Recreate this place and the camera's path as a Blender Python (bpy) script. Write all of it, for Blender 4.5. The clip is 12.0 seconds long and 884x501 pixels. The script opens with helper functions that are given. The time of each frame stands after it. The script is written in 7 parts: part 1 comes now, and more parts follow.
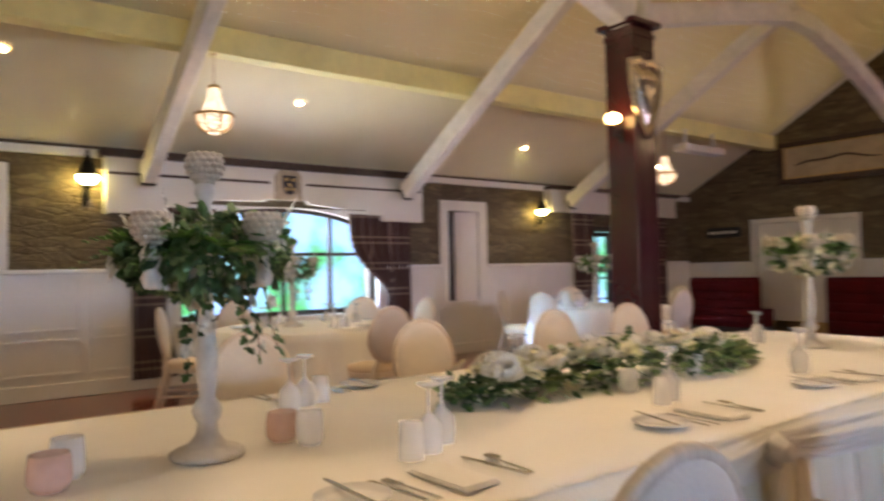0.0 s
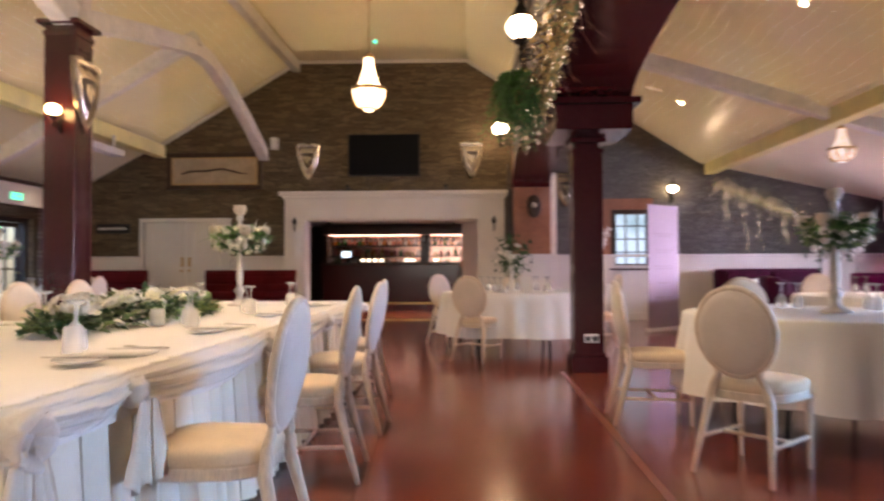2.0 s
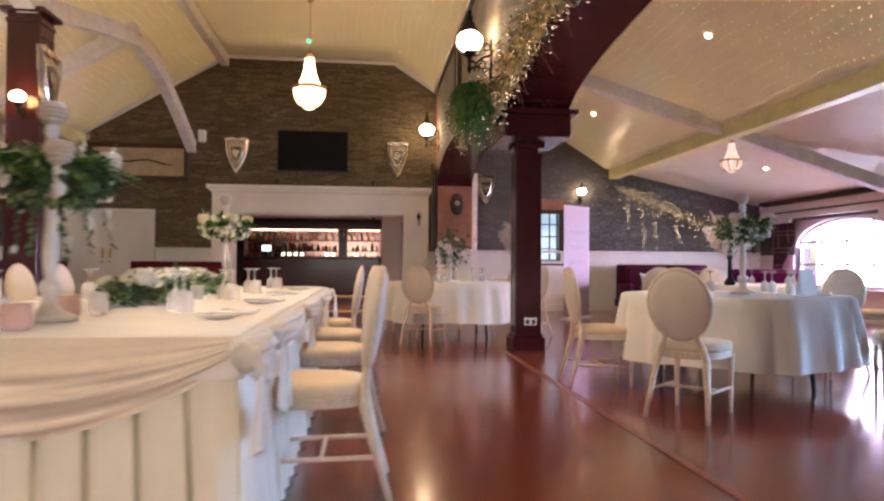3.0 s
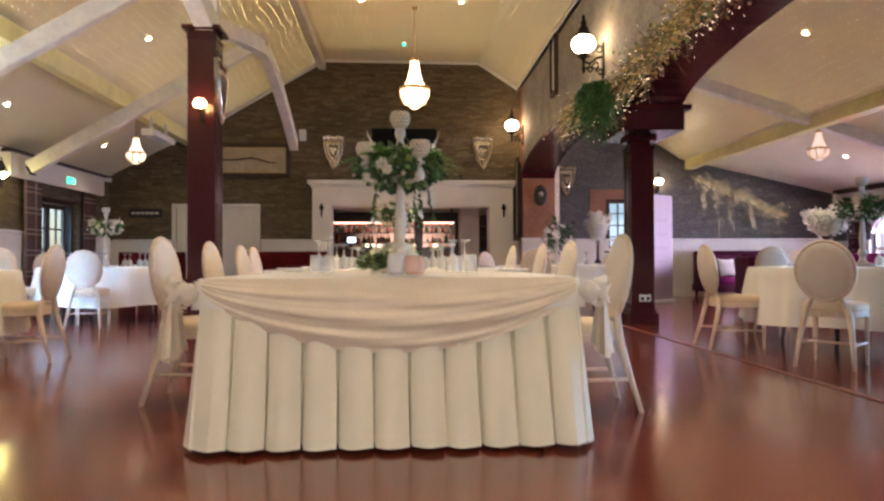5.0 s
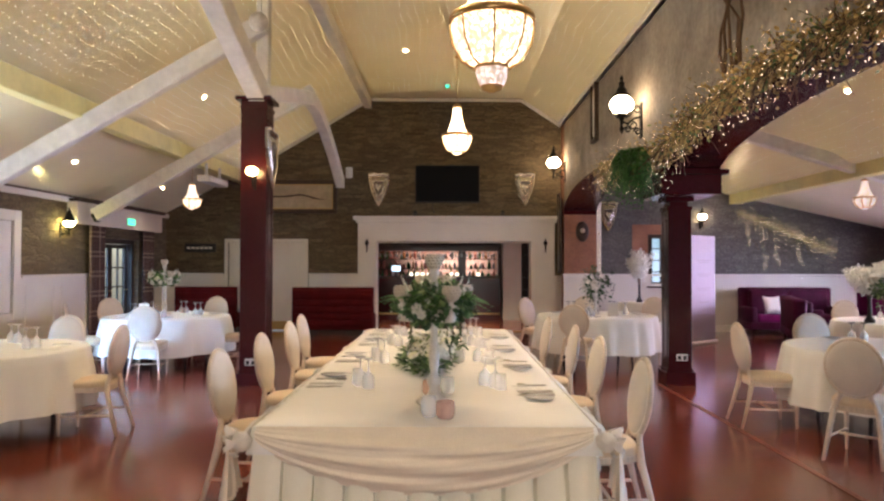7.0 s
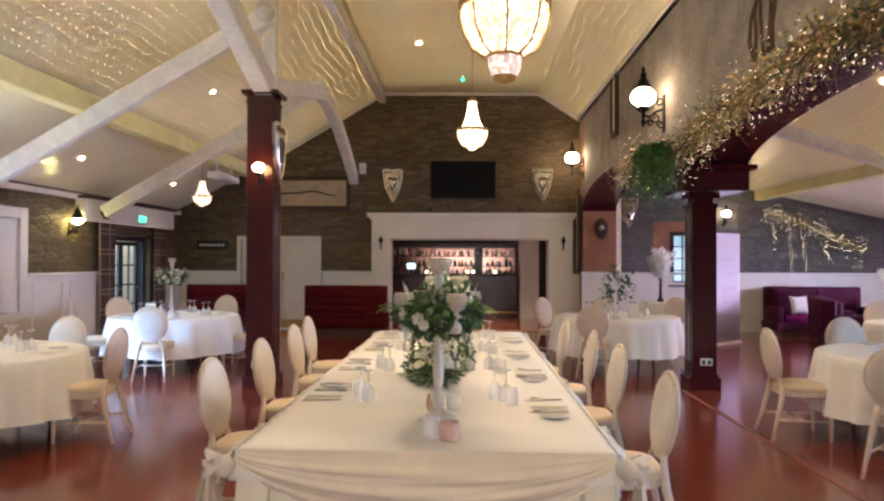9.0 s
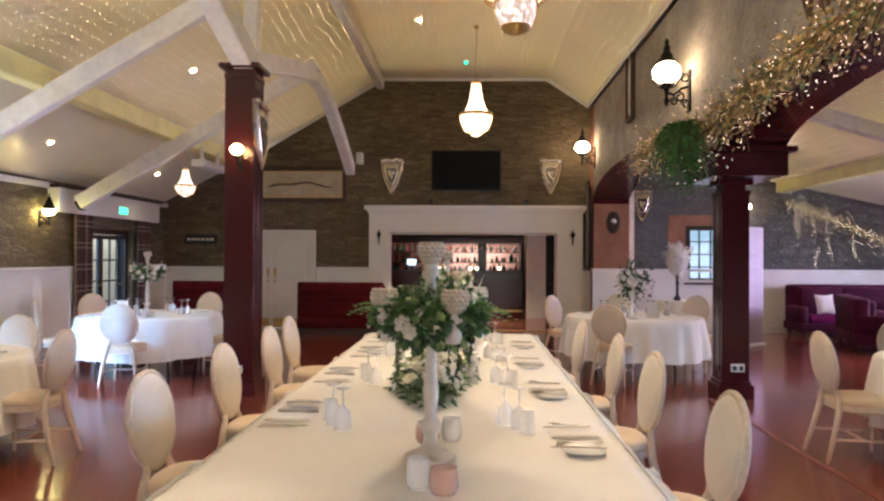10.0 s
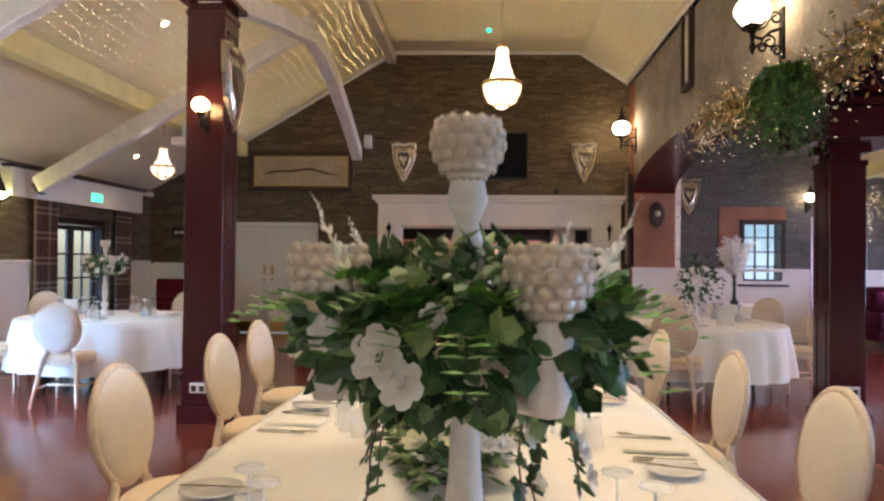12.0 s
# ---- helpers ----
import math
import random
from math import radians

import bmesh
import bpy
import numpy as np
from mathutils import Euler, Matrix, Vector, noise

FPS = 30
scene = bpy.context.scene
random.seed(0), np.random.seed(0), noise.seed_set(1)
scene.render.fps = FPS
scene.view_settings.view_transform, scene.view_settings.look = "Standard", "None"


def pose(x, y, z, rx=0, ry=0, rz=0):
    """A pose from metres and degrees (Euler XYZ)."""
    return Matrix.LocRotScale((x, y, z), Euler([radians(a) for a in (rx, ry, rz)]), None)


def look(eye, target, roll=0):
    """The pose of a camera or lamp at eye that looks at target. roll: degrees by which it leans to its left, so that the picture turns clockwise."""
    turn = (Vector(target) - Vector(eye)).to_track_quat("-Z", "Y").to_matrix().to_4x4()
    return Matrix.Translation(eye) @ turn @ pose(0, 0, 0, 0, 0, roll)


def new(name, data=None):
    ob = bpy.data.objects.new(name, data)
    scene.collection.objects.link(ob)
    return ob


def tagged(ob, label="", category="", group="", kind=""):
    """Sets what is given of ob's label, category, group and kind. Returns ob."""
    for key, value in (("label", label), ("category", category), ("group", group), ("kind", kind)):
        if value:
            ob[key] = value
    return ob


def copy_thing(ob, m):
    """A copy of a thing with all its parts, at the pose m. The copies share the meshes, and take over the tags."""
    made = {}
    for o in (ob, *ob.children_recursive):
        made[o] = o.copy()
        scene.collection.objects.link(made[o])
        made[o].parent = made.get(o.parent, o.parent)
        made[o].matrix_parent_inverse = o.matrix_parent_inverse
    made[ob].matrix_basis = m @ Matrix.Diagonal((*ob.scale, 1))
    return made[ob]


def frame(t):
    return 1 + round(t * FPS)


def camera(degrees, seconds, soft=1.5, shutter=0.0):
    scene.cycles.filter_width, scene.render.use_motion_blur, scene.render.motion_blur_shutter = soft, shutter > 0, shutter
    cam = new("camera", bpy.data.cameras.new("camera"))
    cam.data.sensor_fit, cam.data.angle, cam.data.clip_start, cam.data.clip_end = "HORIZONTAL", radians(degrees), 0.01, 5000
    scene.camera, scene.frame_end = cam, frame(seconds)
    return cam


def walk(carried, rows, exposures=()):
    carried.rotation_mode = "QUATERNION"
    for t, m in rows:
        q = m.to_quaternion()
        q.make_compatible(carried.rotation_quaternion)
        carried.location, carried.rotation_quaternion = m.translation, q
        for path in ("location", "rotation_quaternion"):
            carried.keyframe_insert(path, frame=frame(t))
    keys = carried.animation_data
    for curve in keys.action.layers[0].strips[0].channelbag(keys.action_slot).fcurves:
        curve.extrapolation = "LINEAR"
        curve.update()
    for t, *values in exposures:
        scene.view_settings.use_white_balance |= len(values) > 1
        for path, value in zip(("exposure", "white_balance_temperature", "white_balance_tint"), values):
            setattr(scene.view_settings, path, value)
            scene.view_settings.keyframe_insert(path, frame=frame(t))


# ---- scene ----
cam = camera(65.1, 12.0, soft=2.4, shutter=0.5)
PATH = [
    (0, (0.235, 0.118, 1.256), (-1.361, 1.322, 1.316), -1.2),
    (0.5, (0.396, -0.17, 1.225), (-0.899, 1.352, 1.276), -1.1),
    (0.6, (0.434, -0.243, 1.222), (-0.794, 1.334, 1.275), -0.9),
    (1, (0.52, -0.533, 1.2), (-0.459, 1.21, 1.251), -0.7),
    (1.5, (0.419, -0.888, 1.17), (-0.115, 1.039, 1.217), -0.6),
    (2, (0.198, -1.353, 1.077), (0.108, 0.644, 1.125), -0.2),
    (2.5, (-0.094, -1.671, 1.02), (0.064, 0.322, 1.063), 0.0),
    (2.7, (-0.24, -1.82, 1.011), (-0.025, 0.167, 1.056), 0.4),
    (4.3, (-1.529, -2.73, 0.723), (-1.307, -0.743, 0.759), 0.3),
    (4.5, (-1.609, -2.769, 0.697), (-1.417, -0.778, 0.737), 0.2),
    (5, (-1.685, -2.834, 0.827), (-1.568, -0.838, 0.857), -0.2),
    (5.5, (-1.625, -2.955, 1.037), (-1.575, -0.956, 1.072), -0.2),
    (6, (-1.602, -3.03, 1.305), (-1.586, -1.03, 1.342), -0.1),
    (6.5, (-1.618, -3.091, 1.466), (-1.62, -1.091, 1.505), 0.0),
    (8.5, (-1.587, -3.208, 1.593), (-1.64, -1.209, 1.629), 0.2),
    (9, (-1.552, -2.808, 1.589), (-1.62, -0.81, 1.615), 0.2),
    (9.5, (-1.542, -2.391, 1.563), (-1.614, -0.392, 1.585), 0.3),
    (10, (-1.545, -1.918, 1.538), (-1.623, 0.081, 1.558), 0.3),
    (10.5, (-1.553, -1.487, 1.496), (-1.641, 0.511, 1.516), 0.5),
    (11, (-1.573, -1.0, 1.494), (-1.667, 0.998, 1.511), 0.4),
    (11.5, (-1.634, -0.552, 1.472), (-1.738, 1.445, 1.491), 0.5),
    (12, (-1.666, -0.204, 1.401), (-1.788, 1.792, 1.432), 0.6),
]
walk(cam, [(t, look(eye, target, roll)) for t, eye, target, roll in PATH], ((0.0, 0.1, 7450, 16), (0.5, 0.14, 7300, 18), (1.5, 0.52, 7150, 20), (2.5, 0.74, 6800, 22), (4.5, 0.68, 6700, 15), (5.0, 0.64, 6650, 14), (8.5, 0.6, 6330, 14), (10.0, 0.61, 6230, 15), (12.0, 0.58, 6250, 12)))

# ---- light of the place, with two added fills ----
END, LEFT, RIGHT, BACK = 12.78, -8.1, 8.4, -7.5      # inner faces of the four walls
world = bpy.data.worlds.new("world")
scene.world = world
world.use_nodes = True
sky = world.node_tree.nodes.new("ShaderNodeTexSky")
sky.sky_type, sky.sun_disc, sky.sun_elevation, sky.sun_rotation = "NISHITA", False, radians(38), radians(250)
world.node_tree.links.new(sky.outputs[0], world.node_tree.nodes["Background"].inputs[0])
world.node_tree.nodes["Background"].inputs[1].default_value = 0.12
scene.view_settings.exposure = 0.45


def lamp(name, kind, m, energy, color, **extra):
    data = bpy.data.lights.new(name, kind)
    data.energy, data.color = energy, color
    if kind == "AREA":
        data.shape, data.size, data.size_y, data.spread = "RECTANGLE", extra["size"], extra["size_y"], radians(extra.get("spread", 180))
    elif kind == "SPOT":
        data.spot_size, data.spot_blend, data.shadow_soft_size = extra["cone"], 0.6, 0.04
    else:
        data.shadow_soft_size = extra.get("radius", 0.05)
    ob = new(name, data)
    ob.matrix_world = m
    return ob


DAY, WARM = (0.31, 0.57, 1.0), (1.0, 0.79, 0.54)
ROSE = (0.74, 0.62, 1.0)
lamp("window_daylight", "AREA", look((LEFT - 1.3, 3.85, 2.8), (-5.3, 7.8, 0.5)), 950, DAY, size=2.8, size_y=1.2, spread=64)
lamp("window_daylight", "AREA", look((RIGHT + 1.2, 10.1, 1.9), (5.5, 9.4, 0.9)), 320, ROSE, size=3.2, size_y=2.2, spread=110)
lamp("door_daylight", "AREA", look((LEFT - 1.5, 10.5, 2.9), (-5.5, 8.5, 0.5)), 220, DAY, size=1.5, size_y=1.2)
lamp("window_daylight", "AREA", look((RIGHT + 1.2, 2.6, 1.9), (3, 2.6, 0.1)), 170, DAY, size=3.2, size_y=2.0, spread=64)
# added uplight hidden below the sill, lifts the left ceiling like ground bounce
lamp("ground_daylight", "AREA", look((LEFT - 1.1, 3.85, 0.15), (-5.6, 3.2, 3.4)), 210, (0.88, 0.90, 0.95), size=2.8, size_y=1.0)
# added fill from behind the camera, brightens the long table's front
lamp("entrance_daylight", "AREA", look((-1.4, BACK - 0.9, 1.7), (-1.4, 0, 0.8)), 115, (1.0, 0.95, 0.90), size=4.4, size_y=2.2)


# ---- materials ----
def mat(name, color, rough=0.6, metal=0.0, grain=0.0, scale=30.0, bump=0.0, stain=0.0, stain_scale=1.5, spec=0.5,
        stretch=(1, 1, 1), coat=0.0, sheen=0.0, rand=0.0, trans=0.0):
    """A surface with fine grain, broad stains and a fine relief, in object space of the world."""
    m = bpy.data.materials.new(name)
    m.use_nodes = True
    nt = m.node_tree
    b = nt.nodes["Principled BSDF"]
    b.inputs["Roughness"].default_value, b.inputs["Metallic"].default_value = rough, metal
    b.inputs["Specular IOR Level"].default_value = spec
    b.inputs["Coat Weight"].default_value = coat
    b.inputs["Coat Roughness"].default_value = 0.12
    b.inputs["Sheen Weight"].default_value = sheen
    b.inputs["Transmission Weight"].default_value = trans
    co = nt.nodes.new("ShaderNodeTexCoord")
    mp = nt.nodes.new("ShaderNodeMapping")
    mp.inputs["Scale"].default_value = stretch
    nt.links.new(co.outputs["Object"], mp.inputs[0])
    rgb = nt.nodes.new("ShaderNodeRGB")
    rgb.outputs[0].default_value = (*color, 1)
    out = rgb.outputs[0]
    for amount, sc, detail in ((grain, scale, 6), (stain, stain_scale, 4)):
        if amount:
            n = nt.nodes.new("ShaderNodeTexNoise")
            n.inputs["Scale"].default_value, n.inputs["Detail"].default_value = sc, detail
            nt.links.new(mp.outputs[0], n.inputs["Vector"])
            r = nt.nodes.new("ShaderNodeMapRange")
            r.inputs["From Min"].default_value, r.inputs["From Max"].default_value = 0.3, 0.7
            r.inputs["To Min"].default_value, r.inputs["To Max"].default_value = 1 - amount, 1 + amount
            nt.links.new(n.outputs[0], r.inputs[0])
            mul = nt.nodes.new("ShaderNodeMix")
            mul.data_type, mul.blend_type, mul.inputs[0].default_value = "RGBA", "MULTIPLY", 1.0
            nt.links.new(out, mul.inputs[6])
            nt.links.new(r.outputs[0], mul.inputs[7])
            out = mul.outputs[2]
    if rand:
        oi = nt.nodes.new("ShaderNodeNewGeometry")
        r = nt.nodes.new("ShaderNodeMapRange")
        r.inputs["To Min"].default_value, r.inputs["To Max"].default_value = 1 - rand, 1 + rand
        nt.links.new(oi.outputs["Random Per Island"], r.inputs[0])
        mul = nt.nodes.new("ShaderNodeMix")
        mul.data_type, mul.blend_type, mul.inputs[0].default_value = "RGBA", "MULTIPLY", 1.0
        nt.links.new(out, mul.inputs[6])
        nt.links.new(r.outputs[0], mul.inputs[7])
        out = mul.outputs[2]
    nt.links.new(out, b.inputs["Base Color"])
    if bump:
        n = nt.nodes.new("ShaderNodeTexNoise")
        n.inputs["Scale"].default_value, n.inputs["Detail"].default_value = scale, 5
        nt.links.new(mp.outputs[0], n.inputs["Vector"])
        bp = nt.nodes.new("ShaderNodeBump")
        bp.inputs["Strength"].default_value, bp.inputs["Distance"].default_value = bump, 0.01
        nt.links.new(n.outputs[0], bp.inputs["Height"])
        nt.links.new(bp.outputs[0], b.inputs["Normal"])
    return m


def glow(name, color, strength, sampled=True, sparkle=0.0):
    m = bpy.data.materials.new(name)
    m.use_nodes = True
    b = m.node_tree.nodes["Principled BSDF"]
    b.inputs["Base Color"].default_value = (*color, 1)
    b.inputs["Emission Color"].default_value = (*color, 1)
    b.inputs["Emission Strength"].default_value = strength
    if sparkle:
        nt = m.node_tree
        co, n, r = nt.nodes.new("ShaderNodeTexCoord"), nt.nodes.new("ShaderNodeTexVoronoi"), nt.nodes.new("ShaderNodeMapRange")
        n.inputs["Scale"].default_value = sparkle
        r.inputs["From Max"].default_value = 0.6
        r.inputs["To Min"].default_value, r.inputs["To Max"].default_value = strength * 1.7, strength * 0.2
        nt.links.new(co.outputs["Object"], n.inputs["Vector"])
        nt.links.new(n.outputs["Distance"], r.inputs[0])
        nt.links.new(r.outputs[0], b.inputs["Emission Strength"])
    if not sampled:
        m.cycles.emission_sampling = "NONE"
    return m


def stone_material(name, c1, c2, c3, relief=0.8, mortar=0.9):
    """Thin-bedded slate rubble: flat stones in uneven courses with pale mortar."""
    m = bpy.data.materials.new(name)
    m.use_nodes = True
    nt = m.node_tree
    b = nt.nodes["Principled BSDF"]
    b.inputs["Roughness"].default_value = 0.85
    co = nt.nodes.new("ShaderNodeTexCoord")
    warp = nt.nodes.new("ShaderNodeTexNoise")
    warp.inputs["Scale"].default_value = 1.7
    nt.links.new(co.outputs["Object"], warp.inputs["Vector"])
    add = nt.nodes.new("ShaderNodeMix")
    add.data_type, add.blend_type, add.inputs[0].default_value = "RGBA", "LINEAR_LIGHT", 0.09
    nt.links.new(co.outputs["Object"], add.inputs[6])
    nt.links.new(warp.outputs["Color"], add.inputs[7])
    mp = nt.nodes.new("ShaderNodeMapping")
    mp.inputs["Scale"].default_value = (3.3, 3.3, 12.5)
    nt.links.new(add.outputs[2], mp.inputs[0])
    vo = nt.nodes.new("ShaderNodeTexVoronoi")
    vo.feature = "F1"
    vo.inputs["Scale"].default_value = 1.0
    nt.links.new(mp.outputs[0], vo.inputs["Vector"])
    ed = nt.nodes.new("ShaderNodeTexVoronoi")
    ed.feature = "DISTANCE_TO_EDGE"
    ed.inputs["Scale"].default_value = 1.0
    nt.links.new(mp.outputs[0], ed.inputs["Vector"])
    sep = nt.nodes.new("ShaderNodeSeparateColor")
    nt.links.new(vo.outputs["Color"], sep.inputs[0])
    ramp = nt.nodes.new("ShaderNodeValToRGB")
    ramp.color_ramp.elements[0].color, ramp.color_ramp.elements[1].color = (*c1, 1), (*c2, 1)
    e = ramp.color_ramp.elements.new(0.5)
    e.color = (*c3, 1)
    nt.links.new(sep.outputs[0], ramp.inputs[0])
    fine = nt.nodes.new("ShaderNodeTexNoise")
    fine.inputs["Scale"].default_value, fine.inputs["Detail"].default_value = 22, 6
    nt.links.new(co.outputs["Object"], fine.inputs["Vector"])
    fr = nt.nodes.new("ShaderNodeMapRange")
    fr.inputs["From Min"].default_value, fr.inputs["From Max"].default_value = 0.3, 0.7
    fr.inputs["To Min"].default_value, fr.inputs["To Max"].default_value = 0.7, 1.3
    nt.links.new(fine.outputs[0], fr.inputs[0])
    mul = nt.nodes.new("ShaderNodeMix")
    mul.data_type, mul.blend_type, mul.inputs[0].default_value = "RGBA", "MULTIPLY", 1.0
    nt.links.new(ramp.outputs[0], mul.inputs[6])
    nt.links.new(fr.outputs[0], mul.inputs[7])
    joint = nt.nodes.new("ShaderNodeMapRange")
    joint.inputs["From Min"].default_value, joint.inputs["From Max"].default_value = 0.02, 0.1
    nt.links.new(ed.outputs[0], joint.inputs[0])
    mo = nt.nodes.new("ShaderNodeMix")
    mo.data_type = "RGBA"
    nt.links.new(joint.outputs[0], mo.inputs[0])
    mo.inputs[6].default_value = (c1[0] * mortar, c1[1] * mortar, c1[2] * mortar, 1)
    nt.links.new(mul.outputs[2], mo.inputs[7])
    nt.links.new(mo.outputs[2], b.inputs["Base Color"])
    hs = nt.nodes.new("ShaderNodeMath")
    hs.operation = "ADD"
    nt.links.new(joint.outputs[0], hs.inputs[0])
    nt.links.new(fr.outputs[0], hs.inputs[1])
    bp = nt.nodes.new("ShaderNodeBump")
    bp.inputs["Strength"].default_value, bp.inputs["Distance"].default_value = relief, 0.025
    nt.links.new(hs.outputs[0], bp.inputs["Height"])
    nt.links.new(bp.outputs[0], b.inputs["Normal"])
    return m


def tartan_material():
    """Brown woven check with pale cross lines."""
    m = mat("tartan", (0.07, 0.035, 0.028), rough=0.9, sheen=0.3)
    nt = m.node_tree
    b = nt.nodes["Principled BSDF"]
    co = nt.nodes.new("ShaderNodeTexCoord")
    sep = nt.nodes.new("ShaderNodeSeparateXYZ")
    nt.links.new(co.outputs["Object"], sep.inputs[0])
    last = None
    for axis, width, phase in ((1, 0.34, 0.0), (2, 0.36, 0.05), (2, 0.36, 0.13)):
        mod = nt.nodes.new("ShaderNodeMath")
        mod.operation = "PINGPONG"
        mod.inputs[1].default_value = width / 2
        off = nt.nodes.new("ShaderNodeMath")
        off.inputs[1].default_value = phase
        nt.links.new(sep.outputs[axis], off.inputs[0])
        nt.links.new(off.outputs[0], mod.inputs[0])
        lt = nt.nodes.new("ShaderNodeMath")
        lt.operation = "LESS_THAN"
        lt.inputs[1].default_value = 0.014
        nt.links.new(mod.outputs[0], lt.inputs[0])
        mix = nt.nodes.new("ShaderNodeMix")
        mix.data_type = "RGBA"
        sc = nt.nodes.new("ShaderNodeMath")
        sc.operation = "MULTIPLY"
        sc.inputs[1].default_value = 0.45
        nt.links.new(lt.outputs[0], sc.inputs[0])
        nt.links.new(sc.outputs[0], mix.inputs[0])
        if last is None:
            mix.inputs[6].default_value = (0.075, 0.035, 0.03, 1)
        else:
            nt.links.new(last, mix.inputs[6])
        mix.inputs[7].default_value = (0.42, 0.33, 0.25, 1)
        last = mix.outputs[2]
    nt.links.new(last, b.inputs["Base Color"])
    return m


def pane_material(name, color, rough=0.0, ior=1.1):
    m = bpy.data.materials.new(name)
    m.use_nodes = True
    nt = m.node_tree
    b = nt.nodes["Principled BSDF"]
    b.inputs["Base Color"].default_value = (*color, 1)
    b.inputs["Roughness"].default_value = rough
    b.inputs["Transmission Weight"].default_value = 1.0
    b.inputs["IOR"].default_value = ior
    if ior > 1.12:
        b.inputs["Transmission Weight"].default_value, b.inputs["IOR"].default_value = 0.0, 1.5
        b.inputs["Alpha"].default_value = 0.34
    return m


PAINT = mat("white_paint", (0.78, 0.75, 0.68), 0.45, grain=0.03, scale=60, stain=0.05, bump=0.05)
# cream paint made yellower to carry the warm glow of the bulb strings
CEILING = mat("ceiling_paint", (0.85, 0.79, 0.56), 0.28, grain=0.02, scale=90, stain=0.04, bump=0.03, spec=0.5)
BEAM = mat("beam_paint", (0.80, 0.78, 0.72), 0.4, grain=0.05, scale=12, stain=0.08, stain_scale=3, bump=0.12, stretch=(1, 1, 1))
# cream beam paint with the lamps' yellow wash put into its colour
BEAMLIT = mat("yellow_lit_beam_paint", (0.82, 0.75, 0.34), 0.4, grain=0.04, scale=12, stain=0.1, stain_scale=2, bump=0.08)
STONE = stone_material("slate_rubble", (0.095, 0.071, 0.041), (0.185, 0.140, 0.080), (0.135, 0.101, 0.058), 0.5, 1.2)
STONEG = stone_material("grey_rubble", (0.112, 0.106, 0.10), (0.142, 0.135, 0.126), (0.126, 0.120, 0.112), 0.3, 0.96)
PLASTER = mat("rough_plaster", (0.33, 0.29, 0.24), 0.85, grain=0.18, scale=14, stain=0.22, stain_scale=2.2, bump=0.5)
TERRA = mat("terracotta_plaster", (0.34, 0.15, 0.085), 0.7, grain=0.12, scale=18, stain=0.2, stain_scale=2, bump=0.25)
MAROON = mat("maroon_paint", (0.05, 0.006, 0.009), 0.27, grain=0.1, scale=25, stain=0.12, bump=0.03, coat=0.25)
FLOOR = mat("floor_paint", (0.175, 0.036, 0.02), 0.2, grain=0.08, scale=16, stain=0.22, stain_scale=0.9, bump=0.006, spec=0.5, coat=0.4)
STRIP = mat("brass_strip", (0.25, 0.09, 0.055), 0.3, metal=0.2, grain=0.1, scale=40)
BRASS = mat("brass", (0.55, 0.38, 0.16), 0.3, metal=1.0, grain=0.1, scale=30)
IRON = mat("black_iron", (0.012, 0.011, 0.010), 0.45, metal=0.6, grain=0.15, scale=40, bump=0.2)
DARKWOOD = mat("dark_wood", (0.035, 0.016, 0.010), 0.4, grain=0.3, scale=10, stretch=(1, 1, 8), bump=0.1, coat=0.2)
CLOTH = mat("table_linen", (0.86, 0.83, 0.76), 0.85, grain=0.03, scale=220, stain=0.04, stain_scale=2, bump=0.06, sheen=0.2)
SKIRT = mat("satin_skirt", (0.87, 0.83, 0.67), 0.55, grain=0.03, scale=180, stain=0.04, stain_scale=3, bump=0.05, sheen=0.3)
VOILE = mat("champagne_voile", (0.84, 0.74, 0.58), 0.6, grain=0.05, scale=150, stain=0.06, stain_scale=4, bump=0.1, sheen=0.4)
TULLE = mat("white_tulle", (0.86, 0.83, 0.77), 0.7, grain=0.05, scale=150, bump=0.15, sheen=0.4)
CREAM = mat("cream_upholstery", (0.68, 0.60, 0.50), 0.85, grain=0.06, scale=160, stain=0.05, stain_scale=6, bump=0.1, sheen=0.2)
SEATF = mat("gold_cream_seat", (0.74, 0.59, 0.40), 0.85, grain=0.06, scale=160, stain=0.06, stain_scale=6, bump=0.1, sheen=0.2)
OAK = mat("limed_wood", (0.66, 0.55, 0.42), 0.45, grain=0.14, scale=18, stretch=(4, 4, 1), stain=0.08, stain_scale=5, bump=0.06)
SILVER = mat("steel_cutlery", (0.62, 0.60, 0.57), 0.2, metal=1.0)
GLASS = pane_material("clear_glass", (1, 1, 1), 0.0, 1.14)
PINKGLASS = mat("frosted_pink_glass", (0.88, 0.58, 0.50), 0.25, grain=0.04, scale=40, coat=0.4)
PINKGLASS.node_tree.nodes["Principled BSDF"].inputs["Alpha"].default_value = 0.45
WINDOWGLASS = pane_material("window_glass", (0.95, 0.98, 1.0))
CHINA = mat("white_china", (0.82, 0.81, 0.79), 0.15, spec=0.6)
TARTAN = tartan_material()
CRIMSON = mat("crimson_velvet", (0.085, 0.004, 0.006), 0.8, grain=0.15, scale=60, stain=0.2, stain_scale=4, bump=0.1, spec=0.15)
MAGENTA = mat("magenta_velvet", (0.13, 0.002, 0.07), 0.75, grain=0.2, scale=60, stain=0.35, stain_scale=4, bump=0.1, spec=0.2)
PLUM = mat("plum_velvet", (0.055, 0.002, 0.022), 0.75, grain=0.2, scale=60, stain=0.3, stain_scale=4, bump=0.1, spec=0.2)
LEAF = mat("ivy_leaf", (0.034, 0.09, 0.026), 0.45, grain=0.2, scale=40, rand=0.45, spec=0.4)
FERN = mat("fern_leaf", (0.085, 0.23, 0.035), 0.55, grain=0.2, scale=40, rand=0.6)
